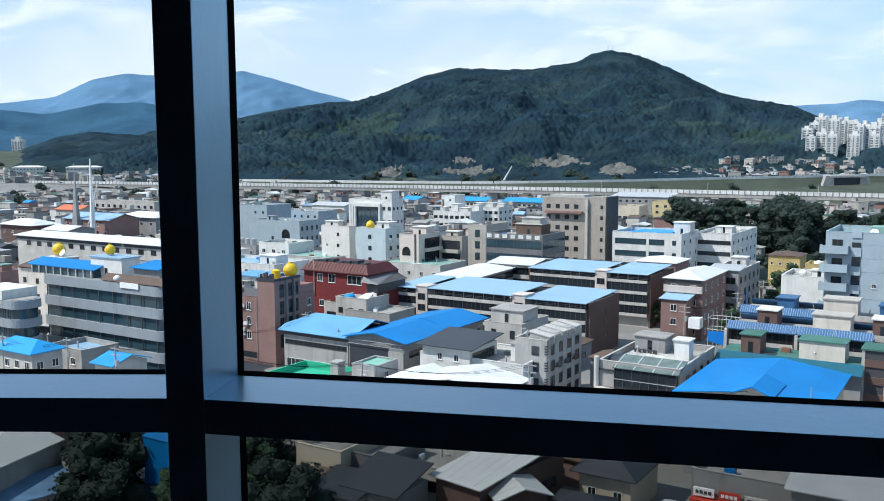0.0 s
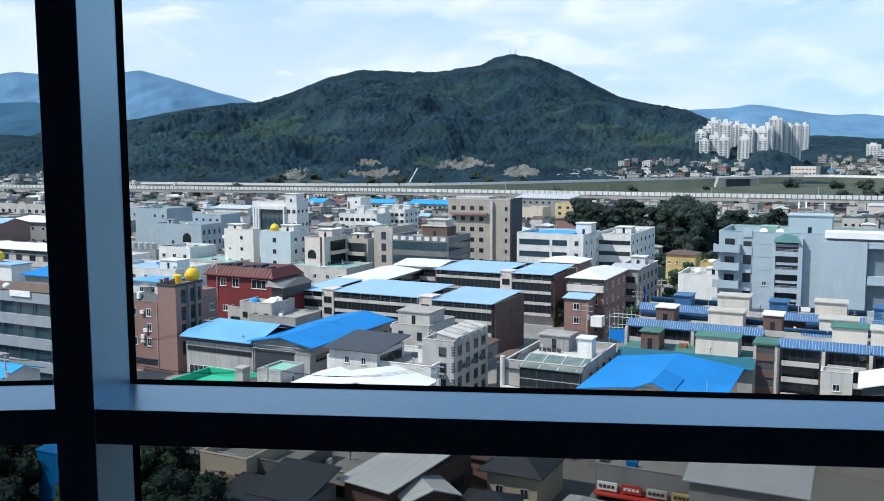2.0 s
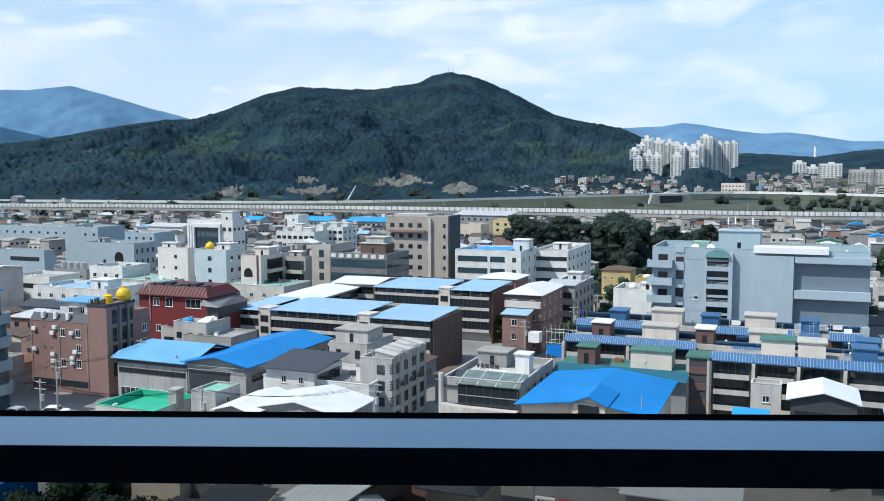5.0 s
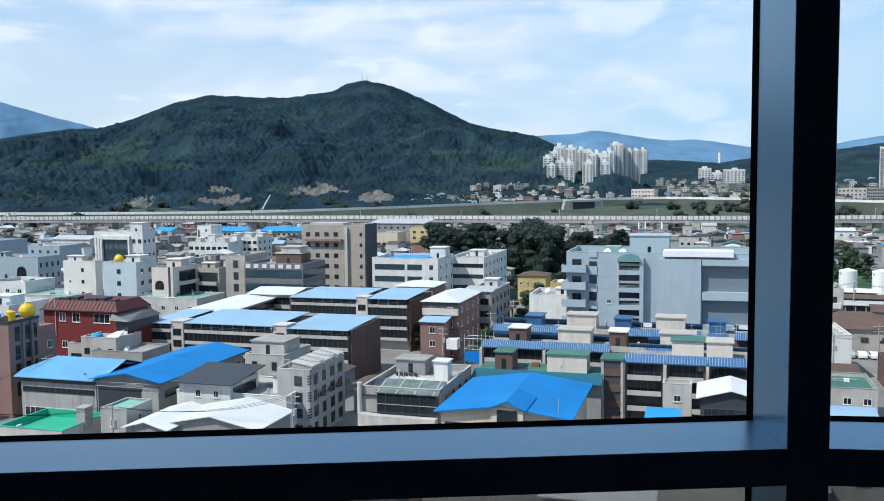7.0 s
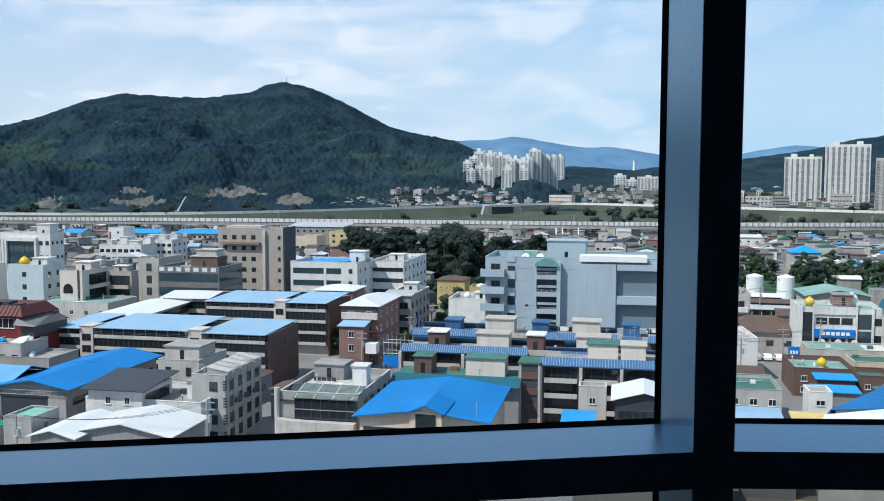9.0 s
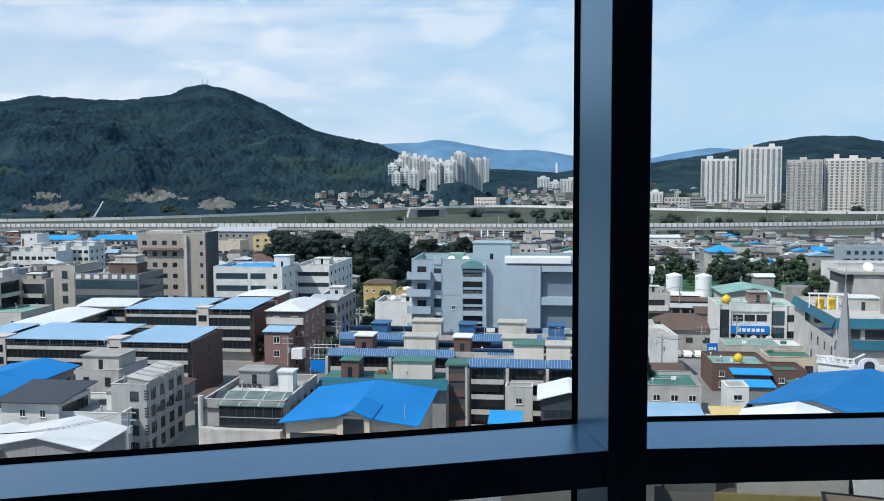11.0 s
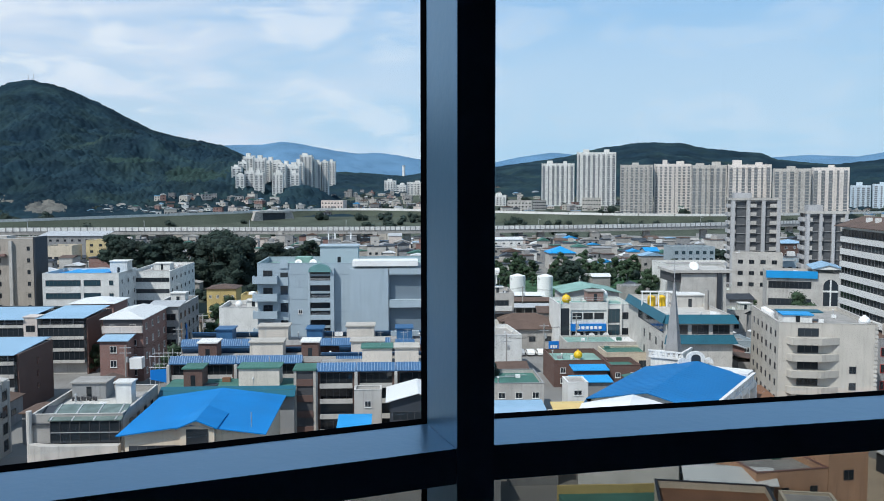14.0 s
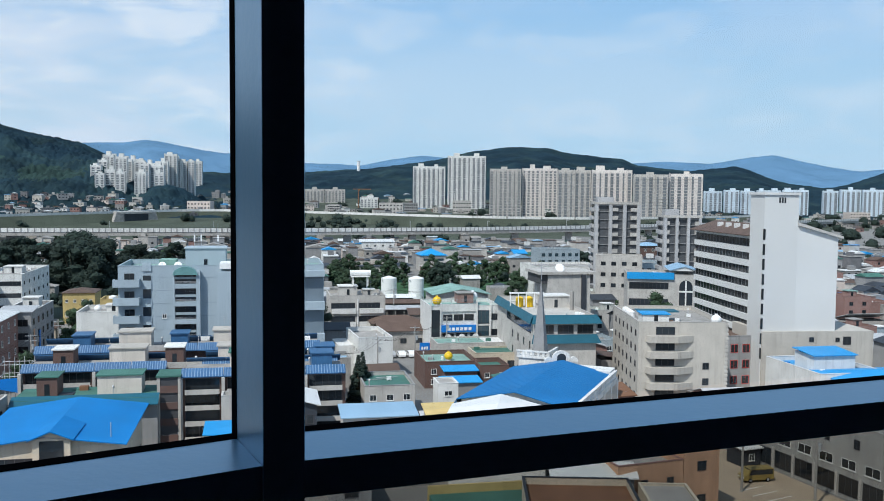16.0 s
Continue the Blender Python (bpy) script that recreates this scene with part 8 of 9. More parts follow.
building("orange_house", "orange-plastered house with a tiled roof edge", 60.4, 94.2, 9.2, 9, 7.6, 0, ORANGE, 2, [("F", "grid", 2, 1.0, 1.1, (0.2, 1.0), "dark")], coping=BRICK, category="house")
building("orange_house", "tall orange-plastered house with dark windows", 67.7, 94.2, 5.2, 9, 9.6, 0, ORANGE, 2, [("F", "grid", 1, 1.3, 1.2, (0.1, 0.9), "dark"), ("R", "grid", 2, 1.0, 1.2)], coping=BRICK, category="house")
b = building("rusty_flat_house", "old house with a rust-stained flat roof and dark parapet", 49, 86.7, 12.4, 9, 6.5, -22, CREAM, 1, [("F", "grid", 2, 1.0, 1.0)], top=RUST, parapet=0.9, coping=CHARCOAL, category="house", clutter=False)
building("rusty_flat_house", "small old house with a rust-stained flat roof", 59.2, 84.3, 5.6, 7, 5.8, -22, CREAM, 1, [("F", "grid", 1, 1.8, 1.4, (0, 1), "dark")], top=CONCRETE, parapet=0.3, category="house")
building("white_roofed_store", "low store with a white sheet roof", 54.3, 93.5, 9.5, 6, 6.3, -22, GREY, 1, [], "gable", WHITESHEET, 0.9, 0.5, category="shed")
b = building("white_street_flats", "pale street block with shutters and shop fronts", 96.2, 93, 12, 28, 10, 2, LIGHTTILE, 3, [("L", "grid", 7, 3.2, 2.5, (0.01, 0.99), "dark", [0]), ("L", "grid", 7, 2.4, 1.3, (0.02, 0.98), "white", [1]), ("L", "grid", 5, 1.0, 1.3, (0.05, 0.95), "dark", [2]), ("F", "grid", 2, 1.4, 1.3, (0, 1), "dark")])
for i in range(8):
    part("pier", Solid().box(-6.25, -13.9 + i * 3.9, 0, -6.0, -13.5 + i * 3.9, 3.3), OFFWHITE, b)
single("yard_mat", Solid().box(-6, -4.5, 0.02, 6, 4, 2.96), GREENROOF, "green-surfaced raised yard", "yard", pose(41.2, 95.5, 0, 0, 0, -9), kind="structure")
single("yard_wall", Solid().box(-6.2, 4.02, 0.0, 6.2, 4.35, 4.0), YELLOW, "yellow painted yard wall", "wall", pose(41.2, 95.5, 0, 0, 0, -9), kind="structure")
FOOT.append((41.2, 95.5, 13, 10, -9))
FOOT.append((80, 96, 20, 40, 0))
b = building("kiosk_hut", "small dark hut with a white roof by the street", 87.8, 106.5, 3.4, 3.4, 2.6, 2, CHARCOAL, 1, [("F", "grid", 1, 1.0, 1.0)], "shed", WHITESHEET, 0.4, 0.4, category="kiosk")
single("street_paving", Solid().box(-9.8, -24, 0.004, 9.6, 26, 0.02), PAVINGTAN, "pale tan concrete street", "road", pose(80, 98, 0), kind="structure")

# ---- railway viaduct, road and far buildings ----
def curve(points, step):
    """Evenly spaced places along a smooth line through points."""
    p = [Vector(q) for q in points]
    out = []
    for i in range(1, len(p) - 2):
        n = max(2, int((p[i + 1] - p[i]).length / step))
        for k in range(n):
            t = k / n
            out.append(0.5 * ((2 * p[i]) + (p[i + 1] - p[i - 1]) * t + (2 * p[i - 1] - 5 * p[i] + 4 * p[i + 1] - p[i + 2]) * t * t + (3 * p[i] - p[i - 1] - 3 * p[i + 1] + p[i + 2]) * t ** 3))
    return out


def span(a, b, y0, z0, y1, z1):
    """A beam from a to b with that cross-section, across and up."""
    e = (b - a)
    L = e.length
    n = Vector((-e.y, e.x, 0)).normalized()
    v = [q + n * yy + Vector((0, 0, zz)) for q in (a, b) for yy, zz in ((y0, z0), (y1, z0), (y1, z1), (y0, z1))]
    return Solid().add(v, [(0, 1, 2, 3), (7, 6, 5, 4), (0, 4, 5, 1), (1, 5, 6, 2), (2, 6, 7, 3), (3, 7, 4, 0)])


line = curve([(-2000, 690, 0), (-1400, 670, 0), (-774, 662, 0), (-237, 658, 0), (126, 612, 0), (374, 640, 0), (820, 800, 0), (1300, 1050, 0)], 24)
via = thing("railway_viaduct", "long pale concrete railway viaduct with noise barriers", "viaduct", pose(0, 0, 0), kind="structure")
for i in range(len(line) - 1):
    a, b = line[i], line[i + 1]
    part("girder", span(a, b, -4.5, 9.0, 4.5, 11.4), CONCRETE, via)
    part("barrier", span(a, b, -4.8, 11.4, -4.5, 14.0), WHITE, via)
    part("barrier", span(a, b, 4.5, 11.4, 4.8, 13.2), OFFWHITE, via)
    e = b - a
    posts = Solid()
    n = Vector((-e.y, e.x, 0)).normalized()
    for k in range(6):
        q = a + e * (k + 0.5) / 6 - n * 4.86
        posts.box(q.x - 0.35, q.y - 0.1, 11.4, q.x + 0.35, q.y + 0.1, 14.1)
    tagged(part("barrier_post", posts, GREY, via), kind="stuff")
    if i % 2 == 0:
        part("pier", Solid().box(a.x - 2.6, a.y - 1.4, -1, a.x + 2.6, a.y + 1.4, 8.4).box(a.x - 1.6, a.y - 3.6, 8.4, a.x + 1.6, a.y + 3.6, 9.6), CONCRETE, via)
    if i % 3 == 0:
        part("catenary_mast", Solid().tube((a.x, a.y + 4, 11.4), (a.x, a.y + 4, 18.5), 0.16, 0.12, 5).tube((a.x, a.y + 4, 17.6), (a.x, a.y - 0.5, 17.9), 0.08, sides=4), METALGREY, via)

road_line = curve([(-1500, 700, 12), (-900, 760, 12), (-560, 770, 12), (-282, 782, 12), (-60, 905, 15), (85, 990, 17), (197, 930, 16.4), (430, 790, 14), (800, 900, 15), (1300, 1200, 20)], 30)
road = thing("highway", "pale highway on a grassy bank", "road", pose(0, 0, 0), kind="structure")
for i in range(len(road_line) - 1):
    a, b = road_line[i], road_line[i + 1]
    part("carriageway", span(a, b, -9, -0.6, 9, 0), CONCRETE, road)
    part("guard_rail", span(a, b, -9.4, -2.4, -9.0, 2.0), WHITE, road)
    def out(k):
        e = road_line[min(k + 1, len(road_line) - 1)] - road_line[max(k - 1, 0)]
        return Vector((-e.y, e.x, 0)).normalized()
    n, n2 = out(i), out(i + 1)
    v = [a - n * 9.1 + Vector((0, 0, -0.1)), b - n2 * 9.1 + Vector((0, 0, -0.1)), b - n2 * 30 + Vector((0, 0, -b.z - 1)), a - n * 30 + Vector((0, 0, -a.z - 1)), b + n2 * 9.1 + Vector((0, 0, -0.1)), a + n * 9.1 + Vector((0, 0, -0.1)), a + n * 30 + Vector((0, 0, -a.z - 1)), b + n2 * 30 + Vector((0, 0, -b.z - 1))]
    part("bank", Solid().add(v, [(3, 2, 1, 0), (4, 7, 6, 5)]), GRASS, road)


RB = random.Random(12)


def far_tower(x, y, w, top, wall=WHITE, group="far apartment towers", deep=13, pitch=5.2, edge=0.95):
    """A tall slab: a plain core, columns of glazing darkened with balcony shade and a thin edge at each storey, stair
    heads on the roof.
    """
    g = float(rise(np.array(x), np.array(y))) - 3
    h = top - g
    t = thing("apartment_tower", "pale apartment tower with columns of dark windows" + (" in a long row" if w > 40 else " far off"), "apartment tower", pose(x, y, g, 0, 0, -math.degrees(math.atan2(x, y)) * 0.6 - 9), group)
    FOOT.append((x, y, w, deep, -9))
    part("wall", Solid().box(-w / 2, -deep / 2, 0, w / 2, deep / 2, h), wall, t)
    cols = max(2, round(w / pitch))
    cw = w / cols
    for i in range(cols):
        xx = -w / 2 + cw * (i + 0.5)
        q = 0.26 if (i * 5 + cols) % 4 else 0.15
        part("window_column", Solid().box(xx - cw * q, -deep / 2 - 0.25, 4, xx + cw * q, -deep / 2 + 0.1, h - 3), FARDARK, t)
        if i % 3 == 0:
            part("fin", Solid().box(xx - cw * 0.5, -deep / 2 - 1.1, 0, xx - cw * 0.38, -deep / 2 + 0.1, h + 0.6), wall, t)
    edges = Solid()
    for k in range(2, int(h / 3)):
        edges.box(-w / 2 + 0.3, -deep / 2 - 0.5, k * 3.0, w / 2 - 0.3, -deep / 2 + 0.05, k * 3.0 + edge)
    part("storey_edge", edges, wall, t)
    for k in range(max(1, round(w / 24))):
        xx = -w / 2 + w * (k + 0.5) / max(1, round(w / 24)) + RB.uniform(-2, 2)
        q = RB.uniform(2.4, 4.6) if w > 20 else w * 0.2
        part("roof_block", Solid().box(xx - q, -deep * 0.35, h + 0.002, xx + q, deep * 0.35, h + RB.uniform(2.0, 5.0)), wall, t)
    return t


under = thing("road_underpass", "concrete underpass with a shade-dark opening through the highway bank", "underpass", pose(9.5, 951, 8, 0, 0, 28.0), kind="structure")
# solid charcoal box paints the shade inside the passage
part("opening", Solid().box(-13, -24, -6, 13, -8, 7.5), CHARCOAL, under)
part("deck", Solid().box(-17, -25.5, 7.5, 17, -7, 9.5), OFFWHITE, under)
for q in (-1, 1):
    part("wing_wall", Solid().prism([(q * 13, -6), (q * 26, -6), (q * 21, 9.0), (q * 13, 9.0)], -25, -20), CONCRETE, under)

# row of towers
for q in ((416, 1179, 45, 75), (465, 1160, 53, 90)):
    far_tower(*q, WHITE, pitch=6.5, edge=0.4)
for k, q in enumerate(((412, 911, 35, 66), (451, 904, 39, 67), (475, 868, 36, 65), (508, 844, 43, 65), (529, 801, 35, 60), (564, 789, 34, 61))):
    far_tower(*q, WARMWHITE if k % 2 else OFFWHITE, pitch=5.2 if k < 2 else 6.4, edge=0.95 if k < 2 else 0.35)
# towers behind
for q in ((282, 1320, 31, 42), (313, 1313, 30, 42)):
    far_tower(*q, OFFWHITE)
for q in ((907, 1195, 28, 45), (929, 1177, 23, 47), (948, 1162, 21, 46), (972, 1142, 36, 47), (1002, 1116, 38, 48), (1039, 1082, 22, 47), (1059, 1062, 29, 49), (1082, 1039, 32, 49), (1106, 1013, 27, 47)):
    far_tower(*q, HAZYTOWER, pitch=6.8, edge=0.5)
# hillside towers
for q in ((-20, 1240, 13, 70), (-5, 1300, 14, 86), (11, 1270, 15, 82), (28, 1330, 14, 82), (40, 1244, 11, 73), (56, 1254, 18, 72), (77, 1308, 17, 89), (94, 1327, 12, 80), (106, 1326, 9, 81), (143, 1634, 12, 90), (-3, 1200, 12, 64), (-15, 1190, 11, 59), (9, 1195, 12, 61), (33, 1189, 14, 61), (56, 1199, 12, 61), (2, 1312, 12, 84), (19, 1304, 13, 80), (35, 1290, 13, 79), (48, 1275, 12, 75), (66, 1292, 13, 78), (86, 1320, 11, 83), (-12, 1275, 12, 78)):
    far_tower(*q, WHITE)
# scattered towers
for q in ((227, 1483, 19, 54), (262, 1426, 32, 51), (245, 1480, 17, 47), (-1423, 1260, 22, 69), (464, 1161, 31, 36), (336, 1204, 24, 31)):
    far_tower(*q, WHITE)


# far houses at the foot of the hills
def small_house(i, rr):
    """One of the small houses of the town: walls, roof, a few windows."""
    w, d, h = rr.uniform(7, 14), rr.uniform(6, 10), rr.choice((3.4, 3.6, 6.2, 6.6, 9.0))
    wall = rr.choice((WHITE, OFFWHITE, OFFWHITE, CREAM, GREY, BRICK, PINKISH, PALEBLUE, CONCRETE))
    kind = rr.choice(("flat", "flat", "flat", "gable", "hip", "shed"))
    top = rr.choice((ROOFGREY, ROOFGREY, TEALROOF, GREENROOF, LIGHTBLUE, CONCRETE)) if kind == "flat" else rr.choice((SKYBLUE if h > 5 else GREYSHEET, LIGHTBLUE if h > 5 else ROOFTILE, WHITESHEET, GREYSHEET, GREYSHEET, ROOFTILE, CHARCOAL, GREYSHEET))
    colour = {"vivid_blue_sheet": "vivid blue", "sky_blue_sheet": "sky blue", "faded_light_blue_sheet": "light blue", "white_sheet": "white", "grey_sheet": "grey", "brown_roof_tile": "brown tiled", "charcoal_roof": "dark", "orange_red_sheet": "orange-red", "weathered_flat_roof": "weathered grey", "faded_teal_roof_paint": "faded teal", "green_roof_paint": "green", "concrete": "concrete"}[top.name]
    t = building("town_house", f"small town house with a {colour} {kind} roof", 0, 0, w, d, h, 0, wall, 1 if h < 5 else 2 if h < 8 else 3, [("F", "grid", max(2, int(w / 3.5)), 1.3, 1.2, (0, 1), rr.choice(("white", "dark")))], kind, top, rr.uniform(1.2, 2.4), 0.5, rr.choice("xy"), category="house", group="small town houses")
    if kind == "flat" and rr.random() < 0.6:
        stair_house(t, rr.uniform(-1.5, 1.5), 0.5, h - 0.86, 2.8, 2.8, 2.2, wall, rr.choice((WHITE, TEALROOF, ROOFGREY)))
    FOOT.pop()
    t["size"] = (w, d, h)
    return t


RH = random.Random(5)
HOUSES = [small_house(i, RH) for i in range(26)]
SIZES = [tuple(h["size"]) for h in HOUSES]
for h in HOUSES:
    del h["size"]


def free(x, y, r):
    """Whether a round spot touches no building that stands."""
    for bx, by, bw, bd, yaw in FOOT:
        if abs(bx - x) > 60 or abs(by - y) > 60:
            continue
        a = radians(-yaw)
        dx, dy = x - bx, y - by
        u, v = dx * math.cos(a) - dy * math.sin(a), dx * math.sin(a) + dy * math.cos(a)
        if abs(u) < bw / 2 + r and abs(v) < bd / 2 + r:
            return False
    return True


def set_house(x, y, turn, z=0.0, low=99.0):
    k = RH.choice([i for i in range(len(HOUSES)) if SIZES[i][2] <= low])
    w, d, h = SIZES[k]
    if not free(x, y, max(w, d) * 0.5):
        return False
    m = pose(x, y, z, 0, 0, turn)
    if k in USED:
        copy_thing(HOUSES[k], m)
    else:
        HOUSES[k].matrix_basis = m
        USED.add(k)
    FOOT.append((x, y, w, d, turn))
    return True


CROWD = {}


def crowd(x, y, turn, z, rr, blue=0.09):
    """Adds a small distant house to the mass of roofs."""
    w, d, h = rr.uniform(5, 13), rr.uniform(5, 9), rr.choice((2.8, 3.2, 3.4, 3.6, 5.8, 6.4, 8.6))
    if not free(x, y, max(w, d) * 0.45):
        return 0
    FOOT.append((x, y, w, d, turn))
    m = pose(x, y, z, 0, 0, turn)
    wall = rr.choice((WHITE, OFFWHITE, OFFWHITE, GREY, GREY, GREY, PINKISH, CONCRETE, CONCRETE, BEIGE, DARKGREY, BRICK))
    roof = rr.choice((SKYBLUE, LIGHTBLUE)) if rr.random() < blue else rr.choice((WHITESHEET, GREYSHEET, ROOFTILE, ROOFTILE, CHARCOAL, CHARCOAL, CHARCOAL, ROOFGREY, GREENROOF, ROOFGREY, CONCRETE))

    def put(mat, s):
        CROWD.setdefault(mat.name, (mat, Solid()))[1].add([m @ Vector(v) for v in s.v], s.f)

    put(wall, Solid().box(-w / 2, -d / 2, -1, w / 2, d / 2, h))
    if rr.random() < 0.5:
        k = rr.uniform(0.8, 1.8)
        put(roof, Solid().prism([(-w / 2 - 0.4, h), (w / 2 + 0.4, h), (0, h + k)], -d / 2 - 0.4, d / 2 + 0.4))
    else:
        put(roof, Solid().box(-w / 2 - 0.3, -d / 2 - 0.3, h, w / 2 + 0.3, d / 2 + 0.3, h + 0.3))
        if rr.random() < 0.5:
            put(wall, Solid().box(-1.4, -1.4, h + 0.3, 1.4, 1.4, h + 2.4))
    n = int(w / 3)
    for fl in range(max(1, int(h / 3))):
        for i in range(n):
            xx = -w / 2 + w * (i + 0.5) / n
            put(GLASS, Solid().box(xx - 0.7, -d / 2 - 0.06, fl * 3.1 + 1.0, xx + 0.7, -d / 2 + 0.05, fl * 3.1 + 2.2))
    return 1


USED = set()
count = crowded = 0
for tries in range(40000):
    r, b_ = 88 + 570 * RH.random() ** 0.75, RH.uniform(-54, 52)
    x, y = r * math.sin(radians(b_)), r * math.cos(radians(b_))
    wooded = (13 < b_ < 27 and 255 < r < 430) or (-8.5 < b_ < 4 and 235 < r < 470)
    street = 41 < b_ < 47.5 and r < 150
    if wooded and RH.random() < 0.985 or street or b_ < -43 and r < 122 or r < 205 and 20 < b_ < 33 or r < 330 and 15.5 < b_ < 20 or (r < 92 or 108 < r < 168) and -46 < b_ < 9 or r < 215 and -20 < b_ < -4:
        continue
    turn = -9 + RH.choice((0, 0, 90, 180)) + RH.uniform(-4, 4)
    if r < 330:
        if count < 125:
            count += set_house(x, y, turn, 0, 3.5 if r < 168 else 6.3 if r < 260 else 99)
    elif crowded < 1500:
        crowded += crowd(x, y, turn, 0, RH)
for i in range(900):
    b_ = RH.choice((RH.uniform(-10, 4), RH.uniform(2, 12), RH.uniform(8, 34), RH.uniform(34, 52), RH.uniform(-50, -40), RH.uniform(-10, 3)))
    r = RH.uniform(985, 1030) if b_ < -10 else RH.uniform(1000, 1062) if b_ < 4 else RH.uniform(960, 1500)
    x, y = r * math.sin(radians(b_)), r * math.cos(radians(b_))
    crowd(x, y, -9 + RH.uniform(-20, 20), float(rise(np.array(x), np.array(y))), RH, 0.12)
for i in range(1500):
    b_ = RH.uniform(-54, -20)
    r = RH.uniform(600, 648 / math.cos(radians(b_)))
    x, y = r * math.sin(radians(b_)), r * math.cos(radians(b_))
    crowd(x, y, -9 + RH.uniform(-5, 5), 0.0, RH, 0.08)
for i in range(160):
    b_ = RH.uniform(-52, -9)
    y = RH.uniform(690, 742)
    x = y * math.tan(radians(b_))
    crowd(x, y, -9 + RH.uniform(-5, 5), float(rise(np.array(x), np.array(y))), RH, 0.08)
for i in range(220):
    b_, r = RH.uniform(-6, 1.6), RH.uniform(985, 1120)
    if RH.random() < 0.45:
        b_ = RH.choice((-1.6, -0.4, 0.9)) + RH.uniform(-0.5, 0.5)
    x, y = r * math.sin(radians(b_)), r * math.cos(radians(b_))
    crowd(x, y, -9 + RH.uniform(-25, 25), height_at(x, y) - 1.0, RH, 0.12)
me = bpy.data.meshes.new("distant_houses")
vs, fs, ks = [], [], []
for k, (mat, s) in enumerate(CROWD.values()):
    o = len(vs)
    vs += s.v
    fs += [tuple(i + o for i in q) for q in s.f]
    ks += [k] * len(s.f)
    me.materials.append(mat)
me.from_pydata(vs, [], fs)
me.polygons.foreach_set("material_index", ks)
tagged(new("distant_houses", me), "mass of small low houses with mixed roofs", "houses", kind="stuff")
for k, h in enumerate(HOUSES):
    if k not in USED:
        for o in (*h.children_recursive, h):
            bpy.data.objects.remove(o)
for x, y, w in ((-905, 815, 60), (-850, 850, 70)):
    building("far_institute", "long white institute building below the hill", x, y, w * 0.6, 14, 9, 30, WHITE, 2, [("F", "grid", 9, 1.6, 1.4, (0, 1), "dark")], "hip", WHITESHEET, 2.0, 0.6, ground=float(rise(np.array(x), np.array(y))))
for x, y, w, d in ((90, 1010, 46, 18), (300, 980, 50, 20), (395, 1000, 40, 18), (350, 1060, 30, 20), (250, 1050, 26, 18), (880, 1000, 60, 22), (940, 930, 50, 20)):
    building("far_office", "pale low office block far off", x, y, w * 0.55, d, 9 + RH.random() * 7, -20, RH.choice((OFFWHITE, GREY, PINKISH)), 3, [("F", "grid", 7, 1.8, 1.4, (0, 1), "dark")], ground=float(rise(np.array(x), np.array(y))))


LOW = []
# old houses and sheds that fill the yards below
for b_ in range(-38, -1, 3):
    for r in (83, 91, 99, 106):
        if b_ < -28:
            continue
        x, y = (r + RH.uniform(-2, 2)) * math.sin(radians(b_)), r * math.cos(radians(b_))
        w, d = RH.uniform(4.5, 6.5), RH.uniform(4, 5.5)
        if free(x, y, 2.9):
            top = RH.choice((CHARCOAL, CHARCOAL, ROOFTILE, GREYSHEET, RUST))
            building("old_house", "low old house with a weathered roof in a yard", x, y, w, d, RH.uniform(2.6, 3.4), -9 + RH.choice((0, 90)) + RH.uniform(-8, 8), RH.choice((CONCRETE, BRICK, GREY, CREAM)), 1, [("F", "grid", 2, 0.9, 0.9, (0, 1), "dark")], RH.choice(("hip", "gable", "shed")), top, 1.1, 0.4, category="house", group="old houses in the yards")

# low houses and sheds that fill the gaps between the blocks
for i in range(900):
    b_, r = RH.uniform(-40, 34), RH.uniform(112, 262)
    x, y = r * math.sin(radians(b_)), r * math.cos(radians(b_))
    w, d = RH.uniform(5, 9), RH.uniform(4.5, 7)
    if len(LOW) < 42 and not (b_ < -26 and r < 172) and free(x, y, 0.62 * max(w, d)):
        LOW.append(building("low_house", "low old house between the blocks", x, y, w, d, RH.uniform(2.8, 5.0), -9 + RH.choice((0, 90)) + RH.uniform(-5, 5), RH.choice((CONCRETE, BRICK, GREY, CREAM, OFFWHITE)), 1, [("F", "grid", 1, 1.8, 1.1, (0, 1), "dark")], RH.choice(("hip", "gable", "shed")), RH.choice((CHARCOAL, ROOFTILE, ROOFTILE, GREYSHEET, RUST, GREENROOF)), 1.1, 0.4, category="house", group="low houses between the blocks"))

# ---- trees ----
def leaf_clump(s, c, r, n, rr, core=True):
    """Small leaves turned every way round an uneven lump of inner leaves."""
    if core:
        o = len(s.v)
        s.ball(c, r * 0.86, rings=5, seg=7, squash=0.8)
        for i in range(o, len(s.v)):
            p = Vector(s.v[i]) - Vector(c)
            s.v[i] = tuple(Vector(c) + p * rr.uniform(0.72, 1.12))
    for i in range(n):
        a, b = rr.uniform(0, 2 * math.pi), math.acos(rr.uniform(-1, 1))
        q = r * rr.uniform(0.8, 1.12)
        p = Vector((c[0] + q * math.sin(b) * math.cos(a), c[1] + q * math.sin(b) * math.sin(a), c[2] + q * 0.8 * math.cos(b)))
        e = Vector((rr.uniform(-1, 1), rr.uniform(-1, 1), rr.uniform(-0.6, 0.6))).normalized()
        f = e.cross(Vector((rr.uniform(-1, 1), rr.uniform(-1, 1), rr.uniform(-1, 1)))).normalized()
        k = r * rr.uniform(0.08, 0.17)
        s.add([p - e * k, p + f * k * 0.7, p + e * k, p - f * k * 0.7], [(0, 1, 2, 3)])


